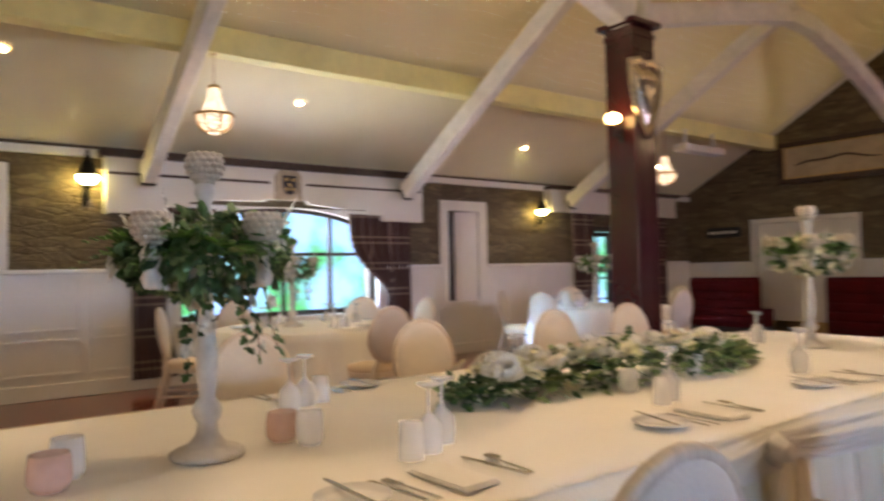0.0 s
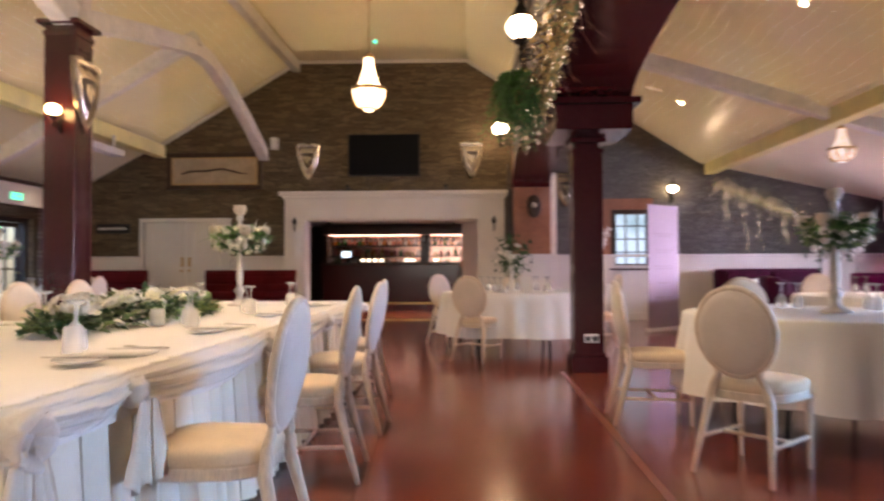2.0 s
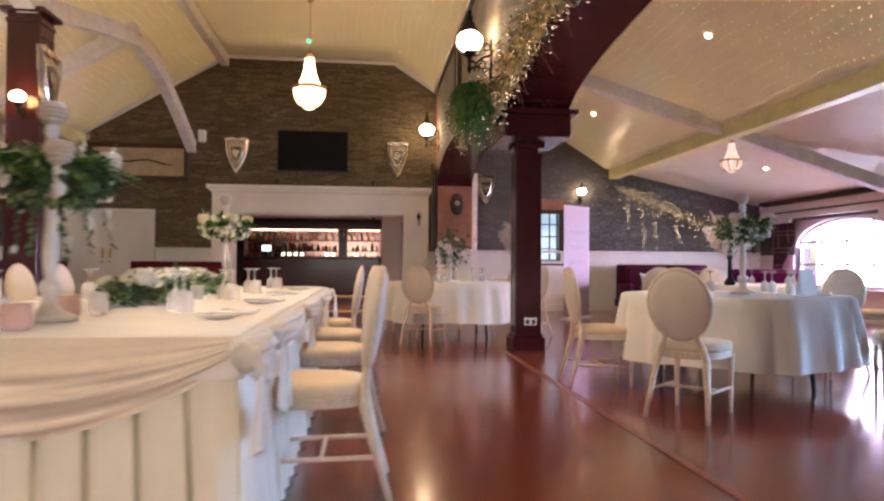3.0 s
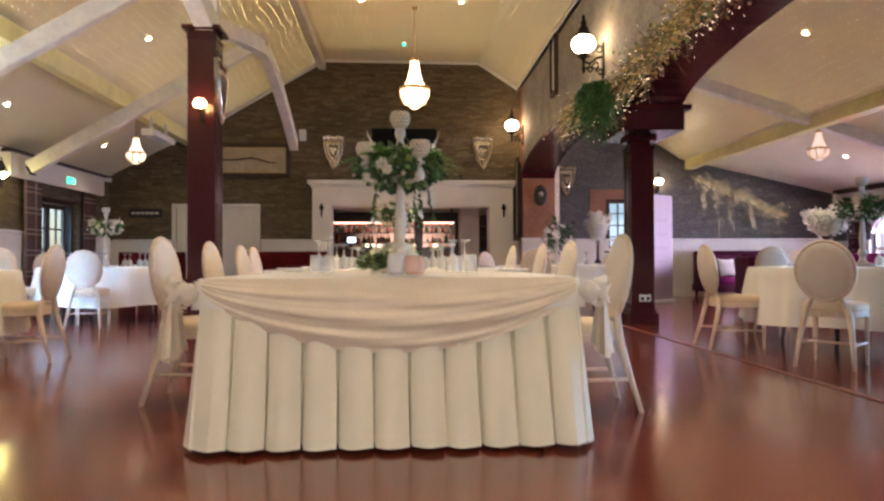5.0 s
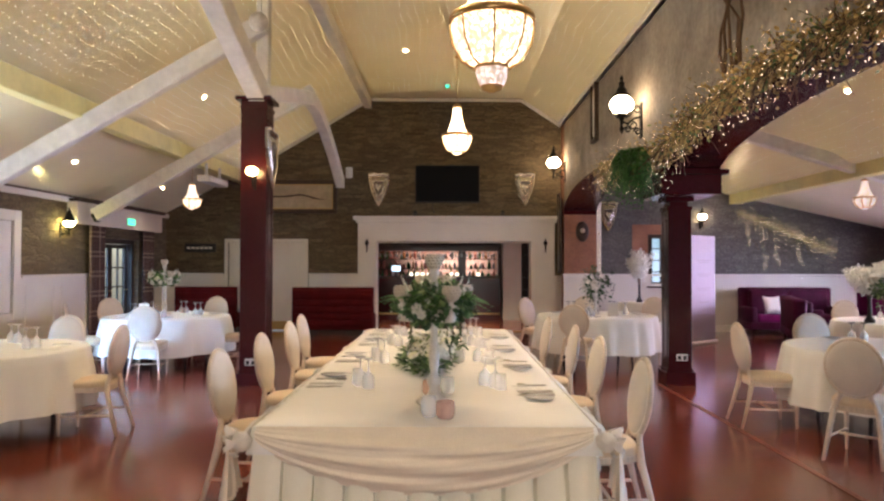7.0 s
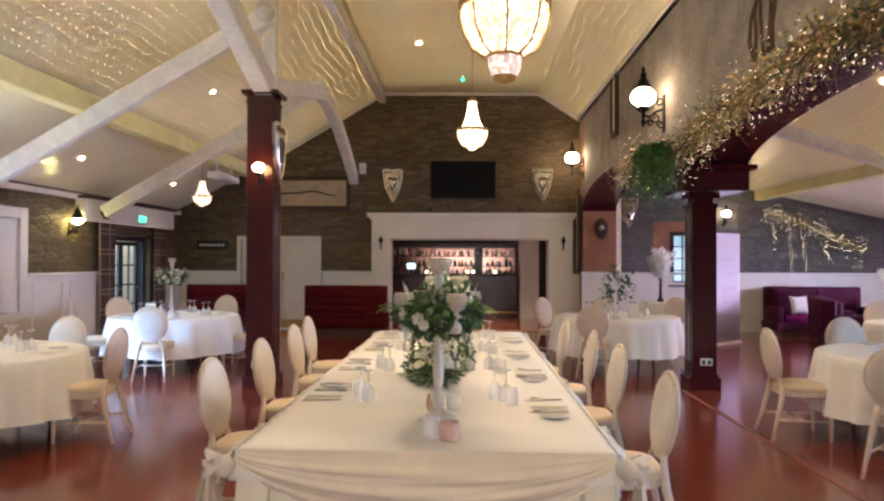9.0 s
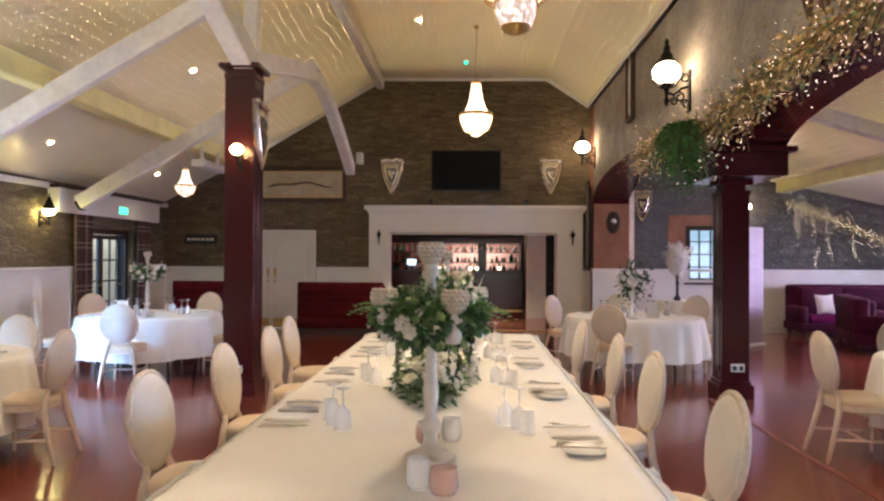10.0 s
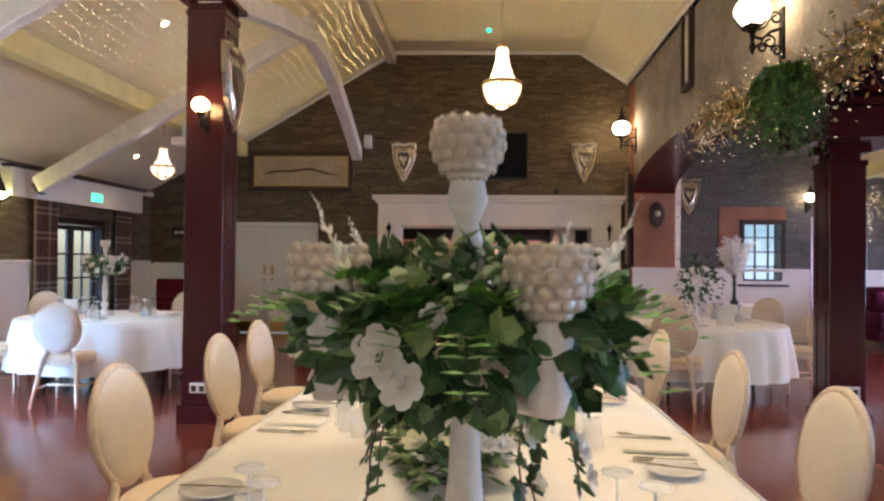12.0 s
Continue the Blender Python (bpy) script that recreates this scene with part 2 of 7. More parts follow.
DARKFERN = mat("hanging_fern_leaf", (0.035, 0.12, 0.02), 0.5, grain=0.2, scale=40, rand=0.6)
LEAFPALE = mat("pale_leaf", (0.15, 0.22, 0.08), 0.55, grain=0.2, scale=40, rand=0.4)
TWIG = mat("dry_twig", (0.12, 0.065, 0.03), 0.8, grain=0.3, scale=30, rand=0.3)
DRYLEAF = mat("golden_leaf", (0.46, 0.32, 0.12), 0.7, grain=0.2, scale=40, rand=0.5)
PETAL = mat("white_petal", (0.82, 0.80, 0.72), 0.6, grain=0.05, scale=60, rand=0.1, sheen=0.2)
IVORY = mat("ivory_petal", (0.76, 0.74, 0.52), 0.6, grain=0.05, scale=60, rand=0.12)
def thin(m, share):
    """Lets light through thin petals: part of the surface shows light from behind."""
    nt = m.node_tree
    b, out = nt.nodes["Principled BSDF"], nt.nodes["Material Output"]
    tr, mix = nt.nodes.new("ShaderNodeBsdfTranslucent"), nt.nodes.new("ShaderNodeMixShader")
    mix.inputs[0].default_value = share
    nt.links.new(b.inputs["Base Color"].links[0].from_socket, tr.inputs["Color"])
    nt.links.new(b.outputs[0], mix.inputs[1])
    nt.links.new(tr.outputs[0], mix.inputs[2])
    nt.links.new(mix.outputs[0], out.inputs["Surface"])
    return m


thin(PETAL, 0.4)
thin(TULLE, 0.4)
BLOSSOM = thin(mat("white_blossom", (0.92, 0.92, 0.88), 0.6, grain=0.03, scale=60, rand=0.06), 0.45)
STEMWOOD = mat("whitewashed_wood", (0.66, 0.62, 0.56), 0.6, grain=0.12, scale=25, bump=0.1)
PEARL = mat("bead_votive", (0.62, 0.54, 0.43), 0.35, grain=0.1, scale=30, coat=0.3)
SCREEN = mat("tv_screen", (0.006, 0.007, 0.009), 0.5, spec=0.08)
BLACK = mat("black_plastic", (0.012, 0.012, 0.013), 0.45, grain=0.1, scale=50)
PLASTIC = mat("white_plastic", (0.75, 0.75, 0.73), 0.35)
PINKPAPER = mat("banner_print", (0.35, 0.27, 0.30), 0.6, grain=0.03, scale=20)
PAPER = mat("cream_card", (0.78, 0.74, 0.66), 0.7)
PRINT = mat("grey_print", (0.27, 0.21, 0.22), 0.7)
OLDWOOD = mat("old_frame_wood", (0.05, 0.026, 0.014), 0.5, grain=0.25, scale=15, bump=0.15)
BONE = mat("mounted_panel", (0.42, 0.34, 0.23), 0.3, grain=0.1, scale=10, stain=0.15, stain_scale=3)
FIELD = mat("tarnished_field", (0.13, 0.10, 0.075), 0.45, metal=0.6, grain=0.35, scale=22, bump=0.3)
GOLDSHIELD = mat("pewter_shield", (0.58, 0.52, 0.43), 0.26, metal=1.0, grain=0.2, scale=20, bump=0.2)
BULB = glow("lamp_globe", (1.0, 0.76, 0.46), 24)
YELLOWBULB = glow("yellow_lamp_globe", (1.0, 0.85, 0.30), 60)
AMBERBULB = glow("amber_lamp_globe", (1.0, 0.62, 0.24), 22)
CRYSTAL = glow("lit_crystal", (1.0, 0.76, 0.48), 5, sparkle=28)
CRYSTALNEAR = glow("near_crystal", (1.0, 0.76, 0.50), 3.0, sparkle=30)
CRYSTALDIM = glow("dim_crystal", (1.0, 0.78, 0.58), 2.6, sparkle=30)
CRYSTALOFF = glow("faint_crystal", (1.0, 0.80, 0.68), 0.9, sparkle=30)
DOWN = glow("downlight_lens", (1.0, 0.76, 0.46), 60)
FAIRY = glow("fairy_bulb", (1.0, 0.76, 0.31), 10.5, sampled=True)
EXITG = glow("exit_sign_face", (0.05, 0.75, 0.42), 1.6)
BARGLOW = glow("bar_strip_light", (1.0, 0.62, 0.48), 6)


# ---- mesh helpers ----
def part(name, bm, material, parent=None, label="", smooth=False, angle=None):
    """Links a bmesh as one mesh object, under its thing where one is given."""
    me = bpy.data.meshes.new(name)
    bmesh.ops.recalc_face_normals(bm, faces=bm.faces)
    bm.to_mesh(me)
    bm.free()
    me.materials.append(material)
    if smooth:
        me.shade_smooth()
        if angle:
            me.set_sharp_from_angle(angle=radians(angle))
    ob = new(name, me)
    if parent is not None:
        ob.parent = parent
    if label:
        ob["label"] = label
    return ob


def thing(name, label, category, group="", kind="", at=None):
    ob = new(name)
    ob.empty_display_size = 0.1
    if at is not None:
        ob.matrix_world = at
    return tagged(ob, label, category, group, kind)


def box(bm, x0, x1, y0, y1, z0, z1, bevel=0.0):
    g = bmesh.ops.create_cube(bm, size=1.0, matrix=Matrix.Translation(((x0 + x1) / 2, (y0 + y1) / 2, (z0 + z1) / 2)) @ Matrix.Diagonal((abs(x1 - x0), abs(y1 - y0), abs(z1 - z0), 1)))
    if bevel:
        edges = list({e for v in g["verts"] for e in v.link_edges})
        bmesh.ops.bevel(bm, geom=edges, offset=bevel, segments=2, affect="EDGES", profile=0.5)
    return bm


def boxes(*rows, bevel=0.0):
    bm = bmesh.new()
    for r in rows:
        box(bm, *r, bevel=bevel)
    return bm


def prism(profile, a0, a1, axis="y", bm=None):
    """A polygon given in the two other axes (x, z for y; y, z for x; x, y for z), drawn out along an axis."""
    bm = bm or bmesh.new()
    put = {"y": lambda u, v, a: (u, a, v), "x": lambda u, v, a: (a, u, v), "z": lambda u, v, a: (u, v, a)}[axis]
    lo = [bm.verts.new(put(u, v, a0)) for u, v in profile]
    hi = [bm.verts.new(put(u, v, a1)) for u, v in profile]
    n = len(profile)
    bm.faces.new(lo)
    bm.faces.new(hi[::-1])
    for i in range(n):
        bm.faces.new((lo[i], hi[i], hi[(i + 1) % n], lo[(i + 1) % n]))
    return bm


def lathe(profile, n=20, bm=None, m=None, wobble=0.0, freq=0):
    """A profile of (radius, height) turned about the z axis."""
    bm = bm or bmesh.new()
    m = m or Matrix()
    rings = []
    for r, z in profile:
        if r < 1e-5:
            rings.append([bm.verts.new(m @ Vector((0, 0, z)))])
        else:
            rings.append([bm.verts.new(m @ Vector(((r * (1 + wobble * math.cos(freq * 2 * math.pi * i / n))) * math.cos(2 * math.pi * i / n),
                                                   (r * (1 + wobble * math.cos(freq * 2 * math.pi * i / n))) * math.sin(2 * math.pi * i / n), z))) for i in range(n)])
    for a, b in zip(rings, rings[1:]):
        for i in range(n):
            j = (i + 1) % n
            if len(a) == 1 and len(b) == 1:
                continue
            if len(a) == 1:
                bm.faces.new((a[0], b[i], b[j]))
            elif len(b) == 1:
                bm.faces.new((a[i], b[0], a[j]))
            else:
                bm.faces.new((a[i], b[i], b[j], a[j]))
    return bm


def tube(points, radius, n=8, bm=None, closed=False):
    """A round bar along a line of points; radius may be one number or one for each point."""
    bm = bm or bmesh.new()
    pts = [Vector(p) for p in points]
    rad = list(radius) if isinstance(radius, (list, tuple)) else [radius] * len(pts)
    rings = []
    side = None
    for i, p in enumerate(pts):
        a = pts[i - 1] if (i or closed) else pts[i]
        b = pts[(i + 1) % len(pts)] if (i + 1 < len(pts) or closed) else pts[i]
        d = (b - a).normalized()
        if side is None:
            side = d.cross(Vector((0.13, 0.31, 0.94))).normalized()
        side = (side - d * side.dot(d)).normalized()
        up = d.cross(side)
        rings.append([bm.verts.new(p + rad[i] * (math.cos(2 * math.pi * k / n) * side + math.sin(2 * math.pi * k / n) * up)) for k in range(n)])
    for i in range(len(rings) if closed else len(rings) - 1):
        a, b = rings[i], rings[(i + 1) % len(rings)]
        for k in range(n):
            bm.faces.new((a[k], a[(k + 1) % n], b[(k + 1) % n], b[k]))
    if not closed:
        bm.faces.new(rings[0][::-1])
        bm.faces.new(rings[-1])
    return bm


def beam(a, b, width, depth, bm=None, bevel=0.012):
    """A squared timber from a to b: width is level, depth is across it."""
    bm = bm or bmesh.new()
    a, b = Vector(a), Vector(b)
    d = (b - a).normalized()
    s = d.cross(Vector((0, 0, 1))).normalized()
    u = s.cross(d)
    m = Matrix((s, d, u)).transposed().to_4x4()
    m.translation = (a + b) / 2
    g = bmesh.ops.create_cube(bm, size=1.0, matrix=m @ Matrix.Diagonal((width, (b - a).length, depth, 1)))
    bmesh.ops.bevel(bm, geom=list({e for v in g["verts"] for e in v.link_edges}), offset=bevel, segments=1, affect="EDGES")
    return bm


def structure(name, bm, material, label, category, smooth=False):
    return tagged(part(name, bm, material, smooth=smooth), label, category, kind="structure")


# ---- floor, walls, ceilings ----
structure("floor", boxes((LEFT - 0.35, RIGHT + 0.35, BACK - 0.3, 20.0, -0.2, 0.0)), FLOOR, "polished red-brown painted floor with soft reflections", "floor")
structure("floor_strip", boxes((1.08, 1.125, BACK, 5.8, 0.001, 0.005)), STRIP, "thin brass joint strip set in the floor", "trim")
structure("floor_strip_bar", boxes((-3.3, 0.32, END - 0.12, END - 0.02, 0.001, 0.02)), BRASS, "brass threshold strip at the bar opening", "trim")

# roof line: left wall, left purlin, flat nave, valley, right purlin, right wall
SLOPE_L = [(LEFT - 0.1, 2.66), (-6.35, 3.64), (-3.40, 5.38)]
NAVE = [(-3.40, 5.38), (0.08, 5.36), (1.0, 4.74)]
SLOPE_R = [(1.55, 5.20), (4.75, 3.16), (RIGHT + 0.1, 2.34)]


def slab(line, name, label):
    prof = list(line) + [(x, z + 0.14) for x, z in reversed(line)]
    structure(name, prism(prof, BACK - 0.1, END + 0.02), CEILING, label, "ceiling")


slab(SLOPE_L, "ceiling_left", "cream-painted sloping ceiling over the side aisle")
slab(NAVE, "ceiling_nave", "cream-painted flat ceiling with sloped edge")
slab(SLOPE_R, "ceiling_right", "cream-painted sloping ceiling with pinkish light")
structure("roof_cap", boxes((0.95, 1.75, BACK - 0.1, END + 0.02, 4.7, 5.5)), PAINT, "plain infill above the arcade wall", "ceiling")


def wall_x(name, face, out, holes, y0, y1, z1, material, label, z0=0.0):
    """A wall along y with its inner face at x = face, thickness towards out, with openings (ya, yb, za, zb)."""
    bm = bmesh.new()
    xs = (face, face + out)
    cuts = sorted({y0, y1, *[v for h in holes for v in h[:2]]})
    for a, b in zip(cuts, cuts[1:]):
        hs = sorted([h[2:] for h in holes if h[0] <= a + 1e-6 and h[1] >= b - 1e-6])
        z = z0
        for za, zb in hs:
            if za > z:
                box(bm, min(xs), max(xs), a, b, z, za)
            z = zb
        if z < z1 - 0.01:
            box(bm, min(xs), max(xs), a, b, z, z1)
    return structure(name, bm, material, label, "wall")


# upper stone and lower white dado are separate skins on one line
BIGWIN = (2.55, 5.25, 0.72, 2.12)
DOORL = (9.75, 11.35, 0.0, 2.02)
NICHE = (6.5, 7.1, 0.8, 2.17)
wall_x("wall_left_stone", LEFT, -0.35, [BIGWIN, DOORL, NICHE], BACK, END + 0.3, 2.8, STONE, "brown slate rubble side wall with openings")
wall_x("dado_left", LEFT + 0.03, -0.035, [(BIGWIN[0], BIGWIN[1], BIGWIN[2], 1.33), (9.5, 11.8, 0, 1.33), (NICHE[0], NICHE[1], 0.8, 1.33)], BACK, END, 1.33, PAINT, "white painted wainscot panelling")
WINR, WINR2 = (8.6, 11.5, 0.6, 1.95), (1.3, 4.0, 0.6, 1.95)
wall_x("wall_right", RIGHT, 0.35, [WINR, WINR2], BACK, END + 0.3, 2.6, STONEG, "grey stone side wall with arched window")
wall_x("dado_right", RIGHT - 0.03, 0.035, [(WINR[0], WINR[1], WINR[2], 1.25), (WINR2[0], WINR2[1], WINR2[2], 1.25)], BACK, END, 1.25, PAINT, "white painted wainscot panelling")


def wall_y(name, face, out, holes, x0, x1, top, material, label, z0=0.0):
    """A wall along x with its inner face at y = face; top gives its upper line as (x, z) points."""
    bm = bmesh.new()
    ys = (face, face + out)
    def height(x):
        for (xa, za), (xb, zb) in zip(top, top[1:]):
            if xa <= x <= xb:
                return za + (zb - za) * (x - xa) / (xb - xa)
        return top[-1][1]
    cuts = sorted({x0, x1, *[v for h in holes for v in h[:2]], *[p[0] for p in top if x0 < p[0] < x1]})
    for a, b in zip(cuts, cuts[1:]):
        hs = sorted([h[2:] for h in holes if h[0] <= a + 1e-6 and h[1] >= b - 1e-6])
        z = z0
        for za, zb in hs:
            if za > z:
                box(bm, a, b, min(ys), max(ys), z, za)
            z = zb
        if height(b) > z + 0.05:
            prism([(a, z), (b, z), (b, height(b)), (a, height(a))], min(ys), max(ys), bm=bm)
    return structure(name, bm, material, label, "wall")


TOP = [(LEFT - 0.4, 2.75), (-6.35, 3.72), (-3.4, 5.46), (0.08, 5.44), (1.0, 4.9), (1.55, 5.28), (4.75, 3.24), (RIGHT + 0.4, 2.45)]
BAROPEN = (-3.25, 0.31, 0.0, 2.06)
DOORE = (-6.66, -4.9, 0.0, 2.03)
WINE = (3.05, 3.75, 1.1, 2.16)
wall_y("wall_end_stone", END, 0.35, [BAROPEN, DOORE], LEFT - 0.35, 1.35, TOP, STONE, "brown slate rubble gable wall above the bar")
wall_y("wall_end_grey", END, 0.35, [WINE], 1.35, RIGHT + 0.35, TOP, STONEG, "grey rubble gable wall of the side aisle")
wall_y("dado_end", END - 0.03, 0.035, [(-3.66, 0.83, 0, 1.33), (-6.75, -4.8, 0, 1.33), (WINE[0], WINE[1], 1.1, 1.27)], LEFT, RIGHT, [(LEFT - 1, 1.3), (RIGHT + 1, 1.26)], PAINT, "white painted wainscot below the stone")
# unseen wall; its opening is cut only to let the added fill through
wall_y("wall_back", BACK, -0.3, [(-3.6, 0.8, 0.0, 2.6)], LEFT - 0.35, RIGHT + 0.35, TOP, PLASTER, "plain plaster wall closing the hall")

# arcade wall between nave and right aisle: two flat arches on one column
def arch_line(ya, yb, spring, rise, n=22):
    c, h = (ya + yb) / 2, (yb - ya) / 2
    return [(c - h * math.cos(math.pi * i / n), spring + rise * math.sin(math.pi * i / n)) for i in range(n + 1)]


ARCH1, ARCH2 = arch_line(-1.0, 5.35, 2.68, 0.44), arch_line(6.25, 12.35, 2.68, 0.52)
bm = bmesh.new()
for arch in (ARCH1, ARCH2):
    prism(arch + [(arch[-1][0], 5.0), (arch[0][0], 5.0)], 1.0, 1.7, "x", bm)
box(bm, 1.0, 1.7, 5.35, 6.25, 2.68, 5.0)
box(bm, 1.0, 1.7, BACK, -1.0, 0.0, 5.0)
structure("wall_arcade", bm, PLASTER, "rough grey plaster wall over the arches", "wall")
structure("arcade_pier", boxes((1.0, 1.72, 12.35, END, 0.0, 5.0)), TERRA, "terracotta plastered pier beside the bar", "wall")
bm = bmesh.new()
for arch in (ARCH1, ARCH2):
    prism([(y, z - 0.03) for y, z in arch] + [(y, z + 0.005) for y, z in reversed(arch)], 0.98, 1.72, "x", bm)
structure("arch_soffit", bm, MAROON, "dark maroon painted soffit of the arches", "trim")


# ---- columns, beams ----
def column(at, cap_z, base=0.34, shaft=0.27, cap=0.44, cap_h=0.16, block=0.0, label=""):
    ob = thing("column", label, "column", "timber columns", "structure", at)
    h = shaft / 2
    part("base", boxes((-base / 2, base / 2, -base / 2, base / 2, 0, 0.16), (-base / 2 + 0.025, base / 2 - 0.025, -base / 2 + 0.025, base / 2 - 0.025, 0.16, 0.2), bevel=0.008), MAROON, ob)
    bm = boxes((-h, h, -h, h, 0.19, cap_z - cap_h + 0.01), bevel=0.006)
    part("shaft", bm, MAROON, ob)
    for s, (dx, dy) in enumerate(((0, -1), (1, 0), (-1, 0), (0, 1))):
        for za, zb in ((0.32, 0.42 * cap_z), (0.46 * cap_z, cap_z - cap_h - 0.12)):
            bm = bmesh.new()
            w, t = h * 0.62, 0.012
            for a, b, c, d in ((-w, -w + 0.02, za, zb), (w - 0.02, w, za, zb), (-w, w, za, za + 0.02), (-w, w, zb - 0.02, zb)):
                if dx == 0:
                    box(bm, a, b, dy * h - t / 2, dy * h + t / 2, c, d)
                else:
                    box(bm, dx * h - t / 2, dx * h + t / 2, a, b, c, d)
            part("panel_moulding", bm, MAROON, ob)
    rows = [(shaft / 2 + 0.01, cap_z - cap_h, cap_z - cap_h + 0.05), (cap / 2 - 0.06, cap_z - cap_h + 0.05, cap_z - 0.05), (cap / 2, cap_z - 0.05, cap_z)]
    part("capital", boxes(*[(-r, r, -r, r, a, b) for r, a, b in rows], bevel=0.006), MAROON, ob)
    return ob


column(pose(-4.07, 5.75, 0), 3.66, base=0.40, shaft=0.335, cap=0.45, label="tall maroon panelled timber column with moulded cap")
colr = column(pose(1.38, 5.95, 0), 2.40, base=0.38, shaft=0.30, cap=0.36, label="maroon panelled timber column carrying the arches")
part("impost", boxes((-0.38, 0.36, -0.62, 0.32, 2.40, 2.64), (-0.43, 0.43, -0.68, 0.36, 2.64, 2.70), bevel=0.008), MAROON, colr)


def zl(x):
    return 3.64 + (x + 6.35) * (1.74 / 2.95) if x > -6.35 else 2.66 + (x - LEFT + 0.1) * 0.98 / (LEFT * -1 - 6.35 + 0.1)


def zr(x):
    return 5.20 - (x - 1.55) * (2.04 / 3.2) if x < 4.75 else 3.16 - (x - 4.75) * 0.82 / (RIGHT + 0.1 - 4.75)


def structure_beam(name, a, b, w, d, material=BEAM, label="white-painted roof timber"):
    return structure(name, beam(a, b, w, d), material, label, "beam")


for y in (-4.6, -1.25, 2.12, 5.55, 8.9):
    structure_beam("rafter_left", (LEFT + 0.33, y, 3.41 + 0.575 * (LEFT + 0.33 + 5.97)), (-3.95, y, 3.41 + 0.575 * 2.02), 0.15, 0.23, label="white-painted principal rafter crossing under the purlin")
    structure("rafter_shoe", beam((LEFT + 0.315, y, 3.365 + 0.575 * (LEFT + 0.315 + 5.97)), (LEFT + 0.37, y, 3.365 + 0.575 * (LEFT + 0.37 + 5.97)), 0.156, 0.16), IRON, "dark iron shoe at the foot of the rafter", "trim")
structure_beam("purlin_left", (-6.3, BACK, 3.50), (-6.3, END, 3.50), 0.2, 0.26, BEAMLIT, "cream purlin along the sloping ceiling, coloured yellow as if lamplit")
for y in (-5.5, 1.2, 7.93):
    structure_beam("rafter_right", (1.7, y, 4.06), (RIGHT - 0.1, y, 2.06), 0.17, 0.2, label="white-painted principal rafter crossing under the purlin")
structure_beam("purlin_right", (4.95, BACK, 3.04), (4.95, END, 3.04), 0.2, 0.24, BEAMLIT, "cream purlin along the sloping ceiling, coloured yellow as if lamplit")
structure_beam("plate_left", (-3.45, BACK, 5.24), (-3.45, END, 5.24), 0.16, 0.22)
# arched braces along the column line
for sgn, y0, y1 in ((1, 5.73, 12.72),):
    pts = [(5.85, 3.76), (7.4, 4.12), (8.9, 4.42), (9.5, 4.40), (10.4, 4.18), (11.4, 3.82), (12.45, 3.36)]
    bm = bmesh.new()
    up = [(y + 0.0, z + 0.11) for y, z in pts]
    dn = [(y - 0.0, z - 0.11) for y, z in pts]
    prism(dn + up[::-1], -4.12, -3.94, "x", bm)
    structure("arched_brace", bm, BEAM, "white-painted arched brace springing from the column", "beam")
structure_beam("brace_near", (-4.04, 5.68, 3.72), (-4.04, 2.4, 4.86), 0.22, 0.28)
structure_beam("king_strut", (-4.04, 5.9, 3.7), (-4.04, 5.93, 5.05), 0.16, 0.16)

# ---- bar opening and back bar ----
bm = boxes((-3.66, -3.25, END - 0.13, END + 0.0, 0, 2.06), (0.31, 0.83, END - 0.13, END, 0, 2.06), (-3.66, 0.83, END - 0.13, END, 2.06, 2.48))
mantel = tagged(part("bar_surround", bm, PAINT), "cream painted timber surround framing the bar opening", "surround", kind="structure")
part("cornice", boxes((-3.70, 0.87, END - 0.17, END, 2.48, 2.54), (-3.76, 0.93, END - 0.22, END, 2.54, 2.63), bevel=0.01), PAINT, mantel)
part("lining", boxes((-3.27, -3.235, END - 0.12, END + 0.35, 0, 2.05), (0.295, 0.33, END - 0.12, END + 0.35, 0, 2.05), (-3.25, 0.31, END - 0.12, END + 0.35, 2.03, 2.05)), PAINT, mantel)
BARZ = 2.3
structure("bar_ceiling", boxes((-5.2, 2.4, END + 0.35, 19.5, BARZ, BARZ + 0.1)), PAINT, "white ceiling of the bar room with downlights", "ceiling")
structure("bar_wall_back", boxes((-5.2, 2.4, 19.2, 19.4, 0, BARZ)), DARKWOOD, "dark timber back wall of the bar", "wall")
structure("bar_wall_west", boxes((-5.3, -5.2, END + 0.35, 19.4, 0, BARZ)), DARKWOOD, "dark timber side wall of the bar", "wall")
structure("bar_wall_east", boxes((2.4, 2.5, END + 0.35, 19.4, 0, BARZ)), PAINT, "white side wall of the bar room", "wall")
structure("bar_pillar", boxes((-0.08, 0.42, 15.9, 16.6, 0, BARZ)), PAINT, "white wall end beside the bar counter", "wall")


# ---- chairs ----
def oval(rx, rz, n=28):
    return [(rx * math.cos(2 * math.pi * i / n), rz * math.sin(2 * math.pi * i / n)) for i in range(n)]


